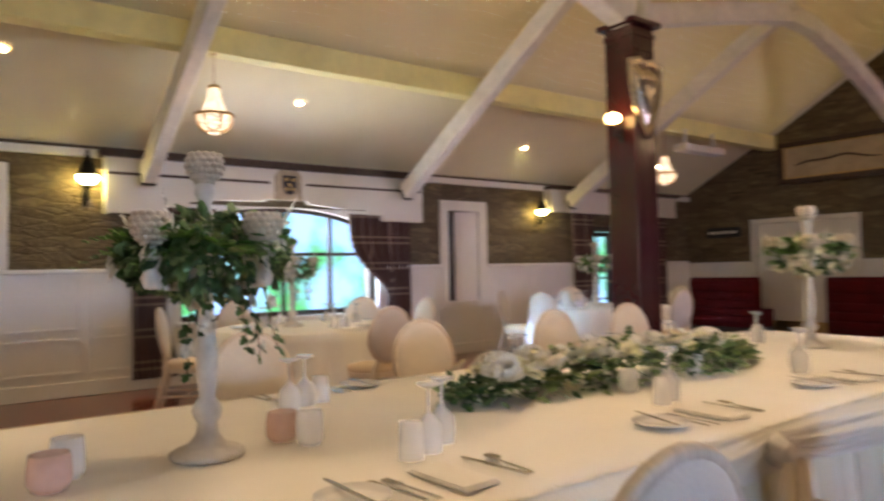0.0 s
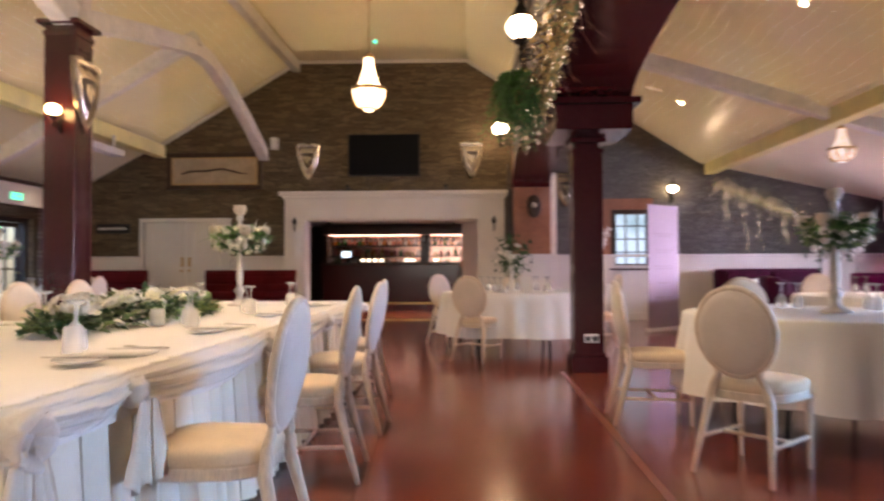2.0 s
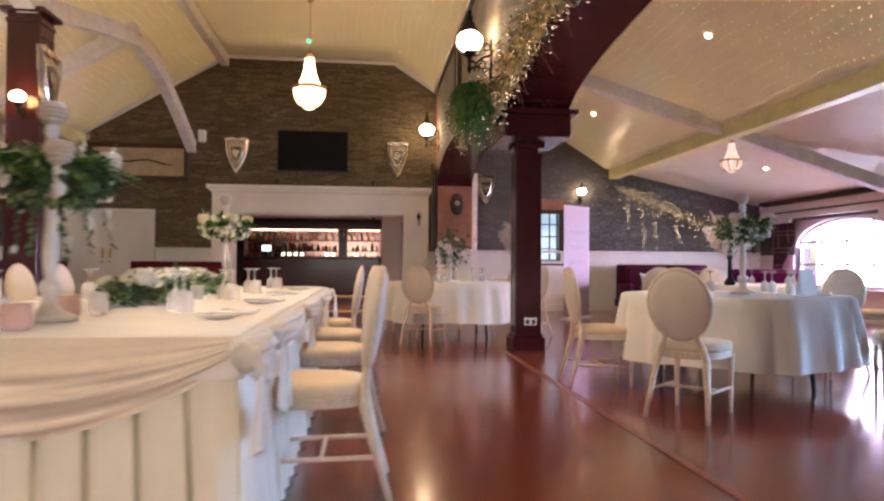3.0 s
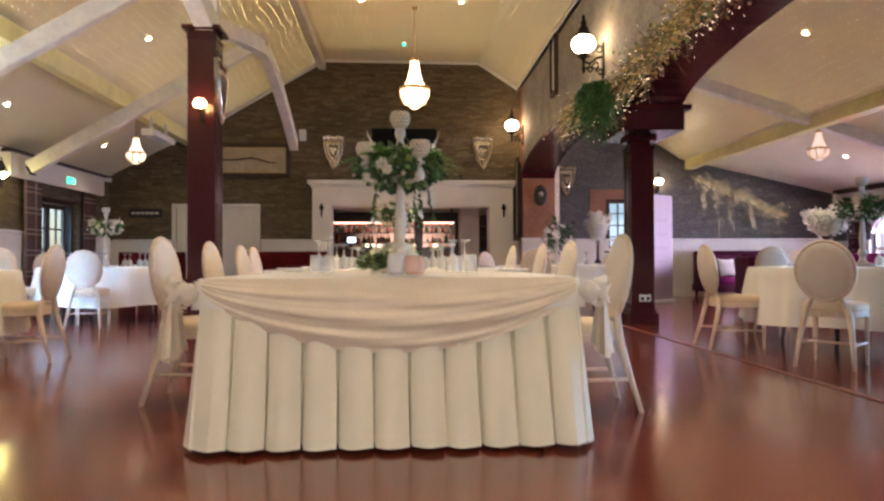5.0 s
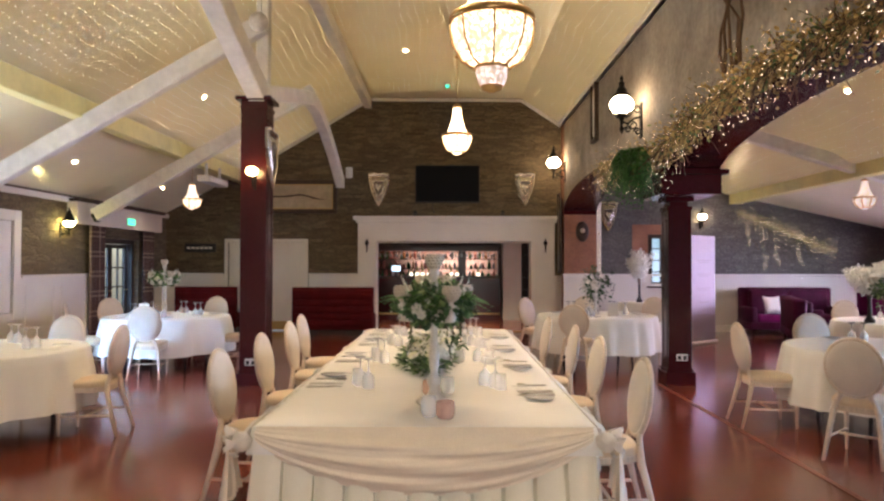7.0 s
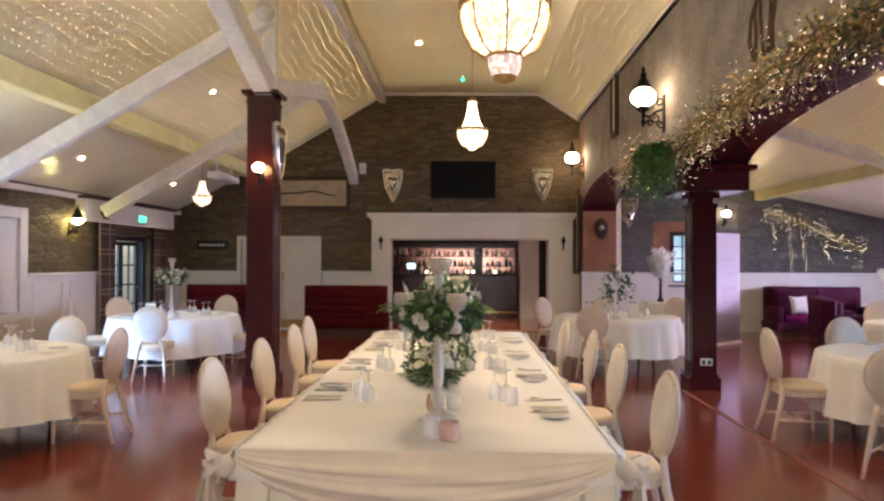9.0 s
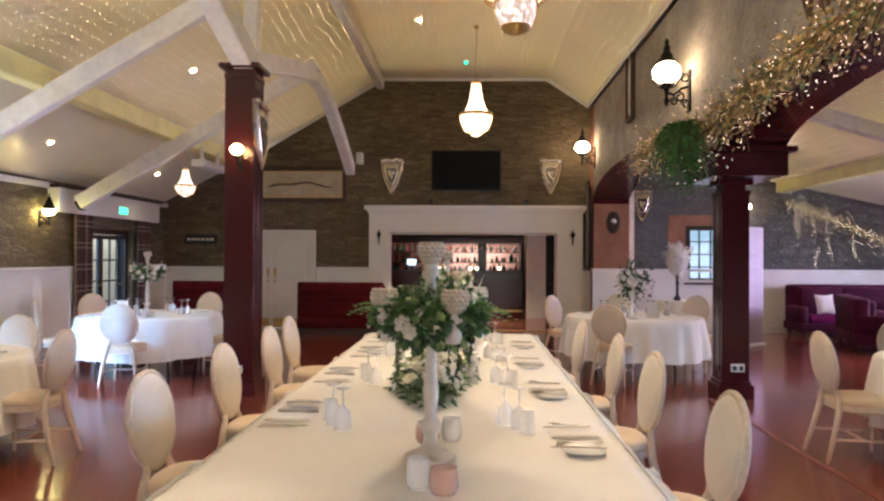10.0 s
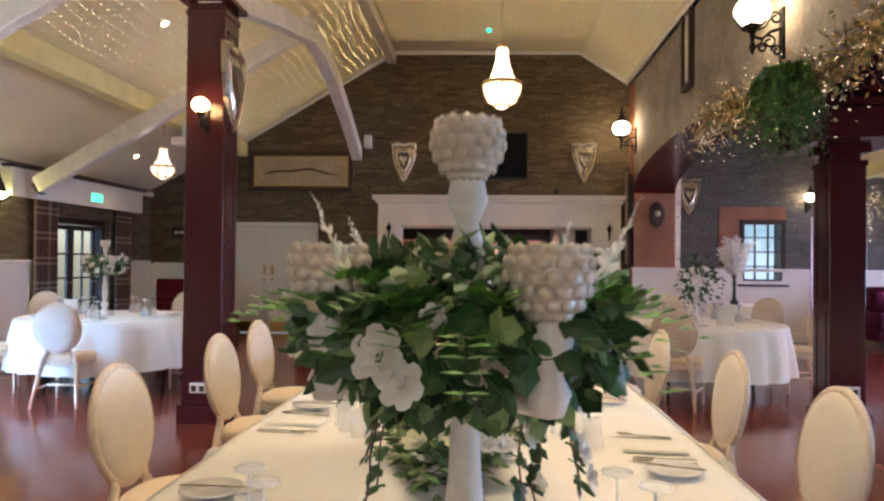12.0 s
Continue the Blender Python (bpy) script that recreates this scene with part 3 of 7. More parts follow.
def chair(at, label, group="banquet chairs"):
    ob = thing("banquet_chair", label, "chair", group, "", at)
    # seat: padded cushion on a rail
    def plan(sc, n=28):
        out = []
        for i in range(n):
            a = 2 * math.pi * i / n
            c, s = math.cos(a), math.sin(a)
            k = (abs(c) ** 3.2 + abs(s) ** 3.2) ** (-1 / 3.2)
            y = 0.225 * s * k
            out.append(((0.235 - 0.03 * (0.5 - y / 0.45)) * c * k * sc, y * sc))
        return out
    def loft(rows, bm):
        rings = [[bm.verts.new((x, y, z)) for x, y in plan(sc)] for sc, z in rows]
        for a, b in zip(rings, rings[1:]):
            for i in range(28):
                bm.faces.new((a[i], a[(i + 1) % 28], b[(i + 1) % 28], b[i]))
        bm.faces.new(rings[0][::-1])
        bm.faces.new(rings[-1])
        return bm
    part("seat_rail", loft([(0.96, 0.385), (0.99, 0.39), (0.99, 0.425), (0.97, 0.43)], bmesh.new()), OAK, ob, smooth=True, angle=40)
    part("seat", loft([(0.97, 0.428), (1.0, 0.44), (1.0, 0.465), (0.95, 0.485), (0.75, 0.495), (0.4, 0.5)], bmesh.new()), SEATF, ob, "gold-cream padded seat", smooth=True, angle=60)
    # oval back, leaning
    tilt = Matrix.Translation((0, -0.215, 0.44)) @ Matrix.Rotation(radians(8.5), 4, "X")
    cz, rx, rz = 0.302, 0.202, 0.228
    bm = tube([tilt @ Vector((x, 0, z + cz)) for x, z in oval(rx, rz, 32)], 0.017, 8, closed=True)
    part("back_frame", bm, OAK, ob, smooth=True)
    bm = bmesh.new()
    for sgn in (-1, 1):
        rings = []
        for sc, d in ((1.0, 0.013), (0.95, 0.022), (0.78, 0.031), (0.4, 0.037)):
            rings.append([bm.verts.new(tilt @ Vector((x * sc, sgn * d, z * sc + cz))) for x, z in oval(rx - 0.006, rz - 0.006, 32)])
        for a, b in zip(rings, rings[1:]):
            for i in range(32):
                bm.faces.new((a[i], a[(i + 1) % 32], b[(i + 1) % 32], b[i]))
        bm.faces.new(rings[-1])
    part("backrest", bm, CREAM, ob, "cream fabric padded oval back", smooth=True)
    for s in (-1, 1):
        # rear leg and back post in one sweep
        bm = tube([(s * 0.205, -0.325, 0.0), (s * 0.185, -0.272, 0.18), (s * 0.16, -0.222, 0.38), (s * 0.135, -0.22, 0.47), tilt @ Vector((s * 0.105, 0, 0.075)), tilt @ Vector((s * 0.12, 0, 0.125))],
                  [0.014, 0.019, 0.025, 0.022, 0.019, 0.012], 8)
        part("rear_leg", bm, OAK, ob, smooth=True)
        bm = lathe([(0.0, 0.0), (0.011, 0.0), (0.014, 0.05), (0.02, 0.28), (0.024, 0.34), (0.018, 0.355), (0.026, 0.37), (0.026, 0.4)], 12, m=Matrix.Translation((s * 0.185, 0.185, 0)))
        part("front_leg", bm, OAK, ob, smooth=True, angle=50)
        part("side_stretcher", tube([(s * 0.183, 0.185, 0.17), (s * 0.187, -0.275, 0.18)], 0.011, 8), OAK, ob, smooth=True)
    part("cross_stretcher", tube([(-0.177, -0.04, 0.175), (0.177, -0.04, 0.175)], 0.011, 8), OAK, ob, smooth=True)
    return ob


first = chair(pose(-0.71, 1.07, 0, rz=90), "limed wood chair with cream oval back at the long table", "chairs at the long table")
for x, y, turn in ((-0.71, 2.28, 92), (-0.72, 3.28, 89), (-0.82, 4.3, 91)):
    copy_thing(first, pose(x, y, 0, rz=turn))
for x, y, turn in ((-2.84, 1.42, -93), (-2.84, 2.48, -92), (-2.87, 3.62, -92), (-2.95, 4.53, -93)):
    copy_thing(first, pose(x, y, 0, rz=turn))


def at_table(cx, cy, r, deg, turn=0):
    """A seat at a round table: at this bearing from its middle, facing it."""
    a = radians(deg)
    return pose(cx + r * math.cos(a), cy + r * math.sin(a), 0, rz=deg + 90 + turn)


ROUND = {"left_near": (-5.88, 3.15), "left_far": (-5.82, 7.25), "right_far": (0.70, 7.62), "right_near": (2.58, 3.5), "right_mid": (4.7, 6.45)}
SEATS = {"left_near": [(4, 0.98), (84, 0.98), (130, 1.15), (190, 1.15), (245, 1.1)],
         "left_far": [(-81, 0.98), (0, 0.98), (80, 1.2), (146, 1.28), (209, 1.05)],
         "right_far": [(-117, 0.95), (137, 1.08), (85, 1.3), (45, 1.5), (5, 1.1)],
         "right_mid": [(90, 1.2), (20, 1.2), (-50, 1.2)],
         "right_near": [(91, 1.08), (20, 1.2), (-30, 1.25)]}
for key, (cx, cy) in ROUND.items():
    for deg, r in SEATS[key]:
        c = copy_thing(first, at_table(cx, cy, r, deg))
        tagged(c, "limed wood chair with cream oval back at a round table", group="chairs at the round tables")


for x, y, turn in ((1.72, 2.44, -46), (1.49, 3.6, -93)):
    c = copy_thing(first, pose(x, y, 0, rz=turn))
    tagged(c, "limed wood chair with cream oval back at a round table", group="chairs at the round tables")


# ---- round tables with cloths ----
def round_table(cx, cy, seed, r=0.9):
    rnd = random.Random(seed)
    ob = thing("round_table", "round banquet table with dark folding legs under a cloth", "table", "round tables", "", pose(cx, cy, 0))
    part("tabletop", lathe([(0, 0.725), (r - 0.012, 0.725), (r - 0.01, 0.735), (r - 0.012, 0.748), (0, 0.748)], 40), DARKWOOD, ob)
    for i in range(4):
        a = math.pi / 4 + i * math.pi / 2
        part("leg", tube([(0.62 * math.cos(a), 0.62 * math.sin(a), 0), (0.55 * math.cos(a), 0.55 * math.sin(a), 0.73)], 0.018, 8), BLACK, ob)
    bm = bmesh.new()
    n = 144
    ph = [rnd.uniform(0, 6.28) for _ in range(4)]
    rows = [(0.0, 0.758, 0.0), (0.5, 0.759, 0.0), (0.86, 0.759, 0.0), (r - 0.01, 0.757, 0.02), (r + 0.006, 0.745, 0.06), (r + 0.02, 0.66, 0.35), (r + 0.045, 0.5, 0.7), (r + 0.06, 0.36, 0.95), (r + 0.07, 0.24, 1.1)]
    rings = []
    for rr, z, w in rows[1:]:
        ring = []
        for i in range(n):
            a = 2 * math.pi * i / n
            f = math.sin(19 * a + ph[0] + 0.8 * math.sin(3 * a + ph[1])) + 0.5 * math.sin(31 * a + ph[2])
            q = rr + w * 0.026 * f
            ring.append(bm.verts.new((q * math.cos(a), q * math.sin(a), z - (0.012 * math.sin(5 * a + ph[3]) if z < 0.3 else 0))))
        rings.append(ring)
    top = bm.verts.new((0, 0, 0.758))
    for i in range(n):
        bm.faces.new((top, rings[0][i], rings[0][(i + 1) % n]))
    for a, b in zip(rings, rings[1:]):
        for i in range(n):
            bm.faces.new((a[i], b[i], b[(i + 1) % n], a[(i + 1) % n]))
    cl = part("tablecloth", bm, CLOTH, None, smooth=True)
    cl.matrix_world = pose(cx, cy, 0)
    tagged(cl, "white linen cloth draped in folds over a round table", "tablecloth", "round tablecloths")


for k, (cx, cy) in enumerate(ROUND.values()):
    round_table(cx, cy, k)

# ---- long table ----
TX0, TX1, TY0, TY1, TZ = -2.54, -0.915, 0.24, 5.25, 0.76
TXC = (TX0 + TX1) / 2
ob = thing("long_table", "long banquet table hidden under skirted linen", "table", "", "", pose(TXC, 2.75, 0))
part("tabletop", boxes((TX0 - TXC + 0.03, TX1 - TXC - 0.03, -2.47, 2.47, 0.71, 0.745)), DARKWOOD, ob)
for x in (-0.7, 0.7):
    for y in (-2.3, -0.8, 0.8, 2.3):
        part("leg", tube([(x, y, 0), (x, y, 0.715)], 0.02, 8), BLACK, ob)


def skirt_strip(bm, a, b, z1=0.752, z0=0.015, s=0.15, flare=0.022, seed=0):
    """A box-pleated skirt hung from the table edge a to b (plan points), outside on the right of the way."""
    rnd = random.Random(seed)
    a, b = Vector(a), Vector(b)
    length = (b - a).length
    d = (b - a).normalized()
    out = Vector((d.y, -d.x))
    k = max(1, round(length / s))
    s = length / k
    us = []
    for i in range(k):
        for f in (0.0, 0.03, 0.06, 0.14, 0.3, 0.5, 0.7, 0.82, 0.88, 0.9, 0.93, 0.97):
            us.append((i + f) * s)
    us.append(length)
    wob = [rnd.uniform(-0.012, 0.012) for _ in range(k + 1)]
    rings = []
    for z in (z1, 0.7, 0.6, 0.45, 0.3, 0.15, z0):
        q = (z1 - z) / (z1 - z0)
        ring = []
        for u in us:
            i = min(int(u / s + 1e-6), k - 1)
            f = min(1.0, max(0.0, u / s - i))
            fold = -0.6 + 20 * f if f < 0.03 else 0.05 + 0.95 * math.sin(math.pi * min(1, 0.06 + f)) ** 0.8 + 0.3 * f if f < 0.88 else 0.75 - 1.5 * min(1.0, (f - 0.88) / 0.05)
            off = 0.004 + flare * q + (0.018 + 0.05 * q) * fold + wob[i] * q
            edge = min(1.0, min(u, length - u) / 0.06)
            off = off * edge + (1 - edge) * (flare * q + 0.02 * q + 0.01)
            end = (u / length - 0.5) * 2 * (flare * q + 0.02 * q + 0.01)
            p = a + d * (u + end + edge * (1.6 * wob[i] * math.sin(math.pi * f) + 0.024 * q * max(0.0, 1 - abs(f - 0.86) / 0.1))) + out * off
            ring.append(bm.verts.new((p.x, p.y, z + (0.5 * wob[i] + 0.008 if z == z0 else 0))))
        rings.append(ring)
    for r0, r1 in zip(rings, rings[1:]):
        for i in range(len(us) - 1):
            bm.faces.new((r0[i], r1[i], r1[i + 1], r0[i + 1]))


corners = [(TX0, TY0), (TX1, TY0), (TX1, TY1), (TX0, TY1)]
skirt = thing("table_skirt", "cream satin table skirt in deep box pleats", "tablecloth", "", "", None)
for i in range(4):
    bm = bmesh.new()
    skirt_strip(bm, corners[i], corners[(i + 1) % 4], seed=i)
    part("pleated_panel", bm, SKIRT, skirt, smooth=True, angle=35)

# linen top with soft creases and a short overhang
bm = bmesh.new()
nx, ny = 36, 110
grid = []
for j in range(ny + 1):
    row = []
    for i in range(nx + 1):
        x = TX0 - 0.02 + (TX1 - TX0 + 0.04) * i / nx
        y = TY0 - 0.02 + (TY1 - TY0 + 0.04) * j / ny
        z = TZ + 0.003 * noise.noise(Vector((x * 2.2, y * 2.2, 0))) + 0.0015 * noise.noise(Vector((x * 9, y * 7, 3)))
        e = min(i, nx - i, j, ny - j)
        row.append(bm.verts.new((x, y, z - (0.012 if e == 0 else 0.003 if e == 1 else 0))))
    grid.append(row)
for j in range(ny):
    for i in range(nx):
        bm.faces.new((grid[j][i], grid[j][i + 1], grid[j + 1][i + 1], grid[j + 1][i]))
rim = [grid[0][i] for i in range(nx)] + [grid[j][nx] for j in range(ny)] + [grid[ny][i] for i in range(nx, 0, -1)] + [grid[j][0] for j in range(ny, 0, -1)]
low = []
for i, v in enumerate(rim):
    c = Vector((v.co.x - TXC, v.co.y - 2.75, 0))
    o = Vector((0.026 if v.co.x > TX1 else -0.026 if v.co.x < TX0 else 0, 0.026 if v.co.y > TY1 else -0.026 if v.co.y < TY0 else 0, 0))
    low.append(bm.verts.new(v.co + o + Vector((0, 0, -0.13 + 0.01 * noise.noise(v.co * 3)))))
for i in range(len(rim)):
    j = (i + 1) % len(rim)
    bm.faces.new((rim[i], low[i], low[j], rim[j]))
tagged(part("table_linen", bm, CLOTH, smooth=True), "creamy white linen laid over the long table", "tablecloth")


def swag(a, b, drop, seed, material=VOILE):
    """A gathered voile swag hung between two points of the table edge (plan), hanging by drop in its middle."""
    rnd = random.Random(seed)
    bm = bmesh.new()
    a, b = Vector(a), Vector(b)
    d = (b - a).normalized()
    out = Vector((d.y, -d.x))
    nu, nv = 40, 26
    ph = rnd.uniform(0, 6)
    g = []
    for i in range(nu + 1):
        u = i / nu
        sag = 4 * u * (1 - u)
        col = []
        for j in range(nv + 1):
            v = j / nv
            z = 0.7525 - 0.02 * sag * v - v * (0.075 + (drop - 0.06) * sag ** 0.8)
            fold = 0.012 * math.sin(v * 22 + ph + 1.5 * math.sin(u * 5)) * (0.4 + 0.6 * sag) + 0.006 * math.sin(v * 47 + 6 * u)
            off = 0.027 + 0.052 * math.sin(math.pi * min(1, v * 1.05)) * min(1, v * 6) * (0.5 + 0.5 * sag) + fold * min(1, v * 5) + 0.03 * v * sag
            p = a.lerp(b, u) + out * off
            col.append(bm.verts.new((p.x, p.y, z)))
        g.append(col)
    for i in range(nu):
        for j in range(nv):
            bm.faces.new((g[i][j], g[i + 1][j], g[i + 1][j + 1], g[i][j + 1]))
    return tagged(part("voile_swag", bm, material, smooth=True), "champagne voile swag gathered along the table edge", "swag", "table swags")


swag((TX0, TY0), (TX1, TY0), 0.29, 1)
KNOTS = [TY0, 0.76, 2.2, 3.65, TY1]
for k in range(4):
    swag((TX1, KNOTS[k]), (TX1, KNOTS[k + 1]), 0.13 if k else 0.08, 10 + k, TULLE)
    swag((TX0, KNOTS[k + 1]), (TX0, KNOTS[k]), 0.13 if k else 0.08, 20 + k, TULLE)


def knot(x, y, sx, sy, seed):
    """A tulle bow: a ruffled ball with two loose tails."""
    rnd = random.Random(seed)
    ob = thing("tulle_bow", "pale tulle bow tied where the swags meet", "bow", "table bows", "", pose(x, y, 0.69))
    bm = bmesh.new()
    bmesh.ops.create_icosphere(bm, subdivisions=3, radius=0.046)
    for v in bm.verts:
        n = v.co.normalized()
        v.co *= 1 + 0.32 * noise.noise(n * 2.6 + Vector((seed, 0, 0))) + 0.12 * noise.noise(n * 8)
    part("knot", bm, TULLE, ob, smooth=True)
    for k in range(6 if y < 1.0 and abs(y - TY0) < 0.2 else 0):
        # ruffled loops standing out round the knot
        bm = bmesh.new()
        a = radians(60 * k + rnd.uniform(-15, 15))
        reach, rows = rnd.uniform(0.055, 0.08), []
        for j in range(9):
            t = j / 8
            r, w = reach * math.sin(math.pi * t * 0.62) / math.sin(math.pi * 0.62 * 0.8), 0.02 + 0.035 * math.sin(math.pi * t)
            row = []
            for i in range(7):
                u = i / 6 - 0.5
                side, up = r * math.cos(a) - w * 1.6 * u * math.sin(a), r * math.sin(a) + w * 1.6 * u * math.cos(a)
                out = 0.02 + 0.05 * math.sin(math.pi * t) + 0.01 * math.sin(5 * u + 3 * t + k)
                row.append(bm.verts.new((sx * out + abs(sy) * side, sy * out + abs(sx) * side, up)))
            rows.append(row)
        for r0, r1 in zip(rows, rows[1:]):
            for i in range(6):
                bm.faces.new((r0[i], r0[i + 1], r1[i + 1], r1[i]))
        part("loop", bm, TULLE, ob, smooth=True)
    for s in (-1, 1):
        bm = bmesh.new()
        rows = []
        for j in range(9):
            t = j / 8
            w = 0.022 + 0.045 * t
            row = []
            for i in range(9):
                u = i / 8 - 0.5
                px = s * (0.03 + 0.03 * t) + u * w * 2
                row.append(bm.verts.new((px * abs(sy) + sx * (0.05 + 0.02 * math.sin(i * 2.3 + s) * (0.3 + t)), px * abs(sx) + sy * (0.05 + 0.02 * math.sin(i * 2.3 + s) * (0.3 + t)), -0.02 - t * (0.22 + 0.05 * rnd.random()))))
            rows.append(row)
        for r0, r1 in zip(rows, rows[1:]):
            for i in range(8):
                bm.faces.new((r0[i], r0[i + 1], r1[i + 1], r1[i]))
        part("tail", bm, VOILE, ob, smooth=True)


for k, y in enumerate(KNOTS):
    knot(TX1 + 0.06, y + (-0.06 if k == 0 else 0.06 if k == 4 else 0), 1, 0, k)
    knot(TX0 - 0.06, y + (-0.06 if k == 0 else 0.06 if k == 4 else 0), -1, 0, 10 + k)


# ---- chandeliers, wall lamps, downlights ----
def chandelier(x, y, z0, ztop, sc, label, lit=None, squat=1.0):
    lit = lit or CRYSTAL
    ztop = z0 + (ztop - z0) / squat
    ob = thing("chandelier", label, "chandelier", "crystal chandeliers", "", pose(x, y, z0) @ Matrix.Diagonal((1, 1, squat, 1)))
    r = 0.27 * sc
    def pleats(prof, k):
        return lathe(prof, 72, wobble=0.035, freq=k)
    part("crystal_bell", pleats([(0.075 * sc, 0.86 * sc), (0.085 * sc, 0.72 * sc), (0.108 * sc, 0.6 * sc), (0.145 * sc, 0.48 * sc), (0.20 * sc, 0.385 * sc)], 36), lit, ob, "lit strands of crystal", smooth=True)
    part("crystal_bowl", pleats([(0.25 * sc, 0.33 * sc), (0.255 * sc, 0.29 * sc), (0.235 * sc, 0.2 * sc), (0.18 * sc, 0.1 * sc), (0.1 * sc, 0.05 * sc)], 36), lit, ob, "lit basket of crystal", smooth=True)
    if lit is CRYSTALNEAR:
        part("crystal_drum", pleats([(0.098 * sc, 0.05 * sc), (0.094 * sc, -0.02 * sc), (0.075 * sc, -0.075 * sc)], 18), CRYSTALOFF, ob, "faintly lit crystal drum", smooth=True)
        part("finial", lathe([(0.075 * sc, -0.075 * sc), (0.06 * sc, -0.1 * sc), (0.02 * sc, -0.115 * sc), (0, -0.12 * sc)], 20), BRASS, ob, "brass finial", smooth=True)
    else:
        part("crystal_tip", pleats([(0.09 * sc, 0.06 * sc), (0.08 * sc, 0.02 * sc), (0.04 * sc, 0.0), (0.0, -0.01 * sc)], 18), lit, ob, smooth=True)
    part("ring", lathe([(r - 0.02, 0.33 * sc), (r + 0.006, 0.325 * sc), (r + 0.012, 0.35 * sc), (r + 0.004, 0.375 * sc), (r - 0.02, 0.37 * sc), (r - 0.02, 0.33 * sc)], 40), BRASS, ob, "brass ring", smooth=True)
    for k in range(8):
        a = 2 * math.pi * k / 8
        part("rib", tube([(math.cos(a) * q * sc, math.sin(a) * q * sc, h * sc) for q, h in ((0.27, 0.34), (0.268, 0.28), (0.25, 0.19), (0.196, 0.09), (0.115, 0.04))], 0.009, 6), BRASS, ob)
    part("lower_ring", lathe([(0.095 * sc, 0.06 * sc), (0.112 * sc, 0.05 * sc), (0.112 * sc, 0.03 * sc), (0.095 * sc, 0.04 * sc)], 24), BRASS, ob)
    part("crown", lathe([(0.0, 0.93 * sc), (0.05 * sc, 0.92 * sc), (0.09 * sc, 0.88 * sc), (0.08 * sc, 0.85 * sc), (0.0, 0.85 * sc)], 20), BRASS, ob, smooth=True)
    bm = bmesh.new()
    n = max(6, int((ztop - z0 - 0.92 * sc) / 0.05))
    tube([(0, 0, 0.92 * sc), (0, 0, ztop - z0 - 0.02)], 0.006, 6, bm)
    part("chain", bm, BRASS, ob)
    part("ceiling_rose", lathe([(0.0, ztop - z0), (0.06, ztop - z0), (0.05, ztop - z0 - 0.03), (0.015, ztop - z0 - 0.05), (0, ztop - z0 - 0.05)], 16), BRASS, ob)


chandelier(-1.44, 9.49, 3.54, 5.36, 1.0, "brass and crystal basket chandelier hanging lit from the flat ceiling")
chandelier(-1.27, 2.25, 3.02, 5.36, 1.22, "large brass and crystal chandelier hanging lit over the long table", CRYSTALNEAR)
chandelier(-6.27, 9.43, 2.53, 3.40, 0.66, "small crystal chandelier hanging lit from the purlin", CRYSTALDIM, 0.78)
chandelier(-6.27, 2.35, 2.60, 3.40, 0.66, "small crystal chandelier hanging lit from the purlin", CRYSTALDIM, 0.78)
# added out of view, continuing the row, for light on the table front
chandelier(-1.4, -5.0, 3.2, 5.36, 1.22, "unseen chandelier added behind the camera to light the near end")
chandelier(5.02, 7.90, 2.42, 2.96, 0.62, "small crystal chandelier hanging lit under the aisle purlin", CRYSTALOFF, 0.85)


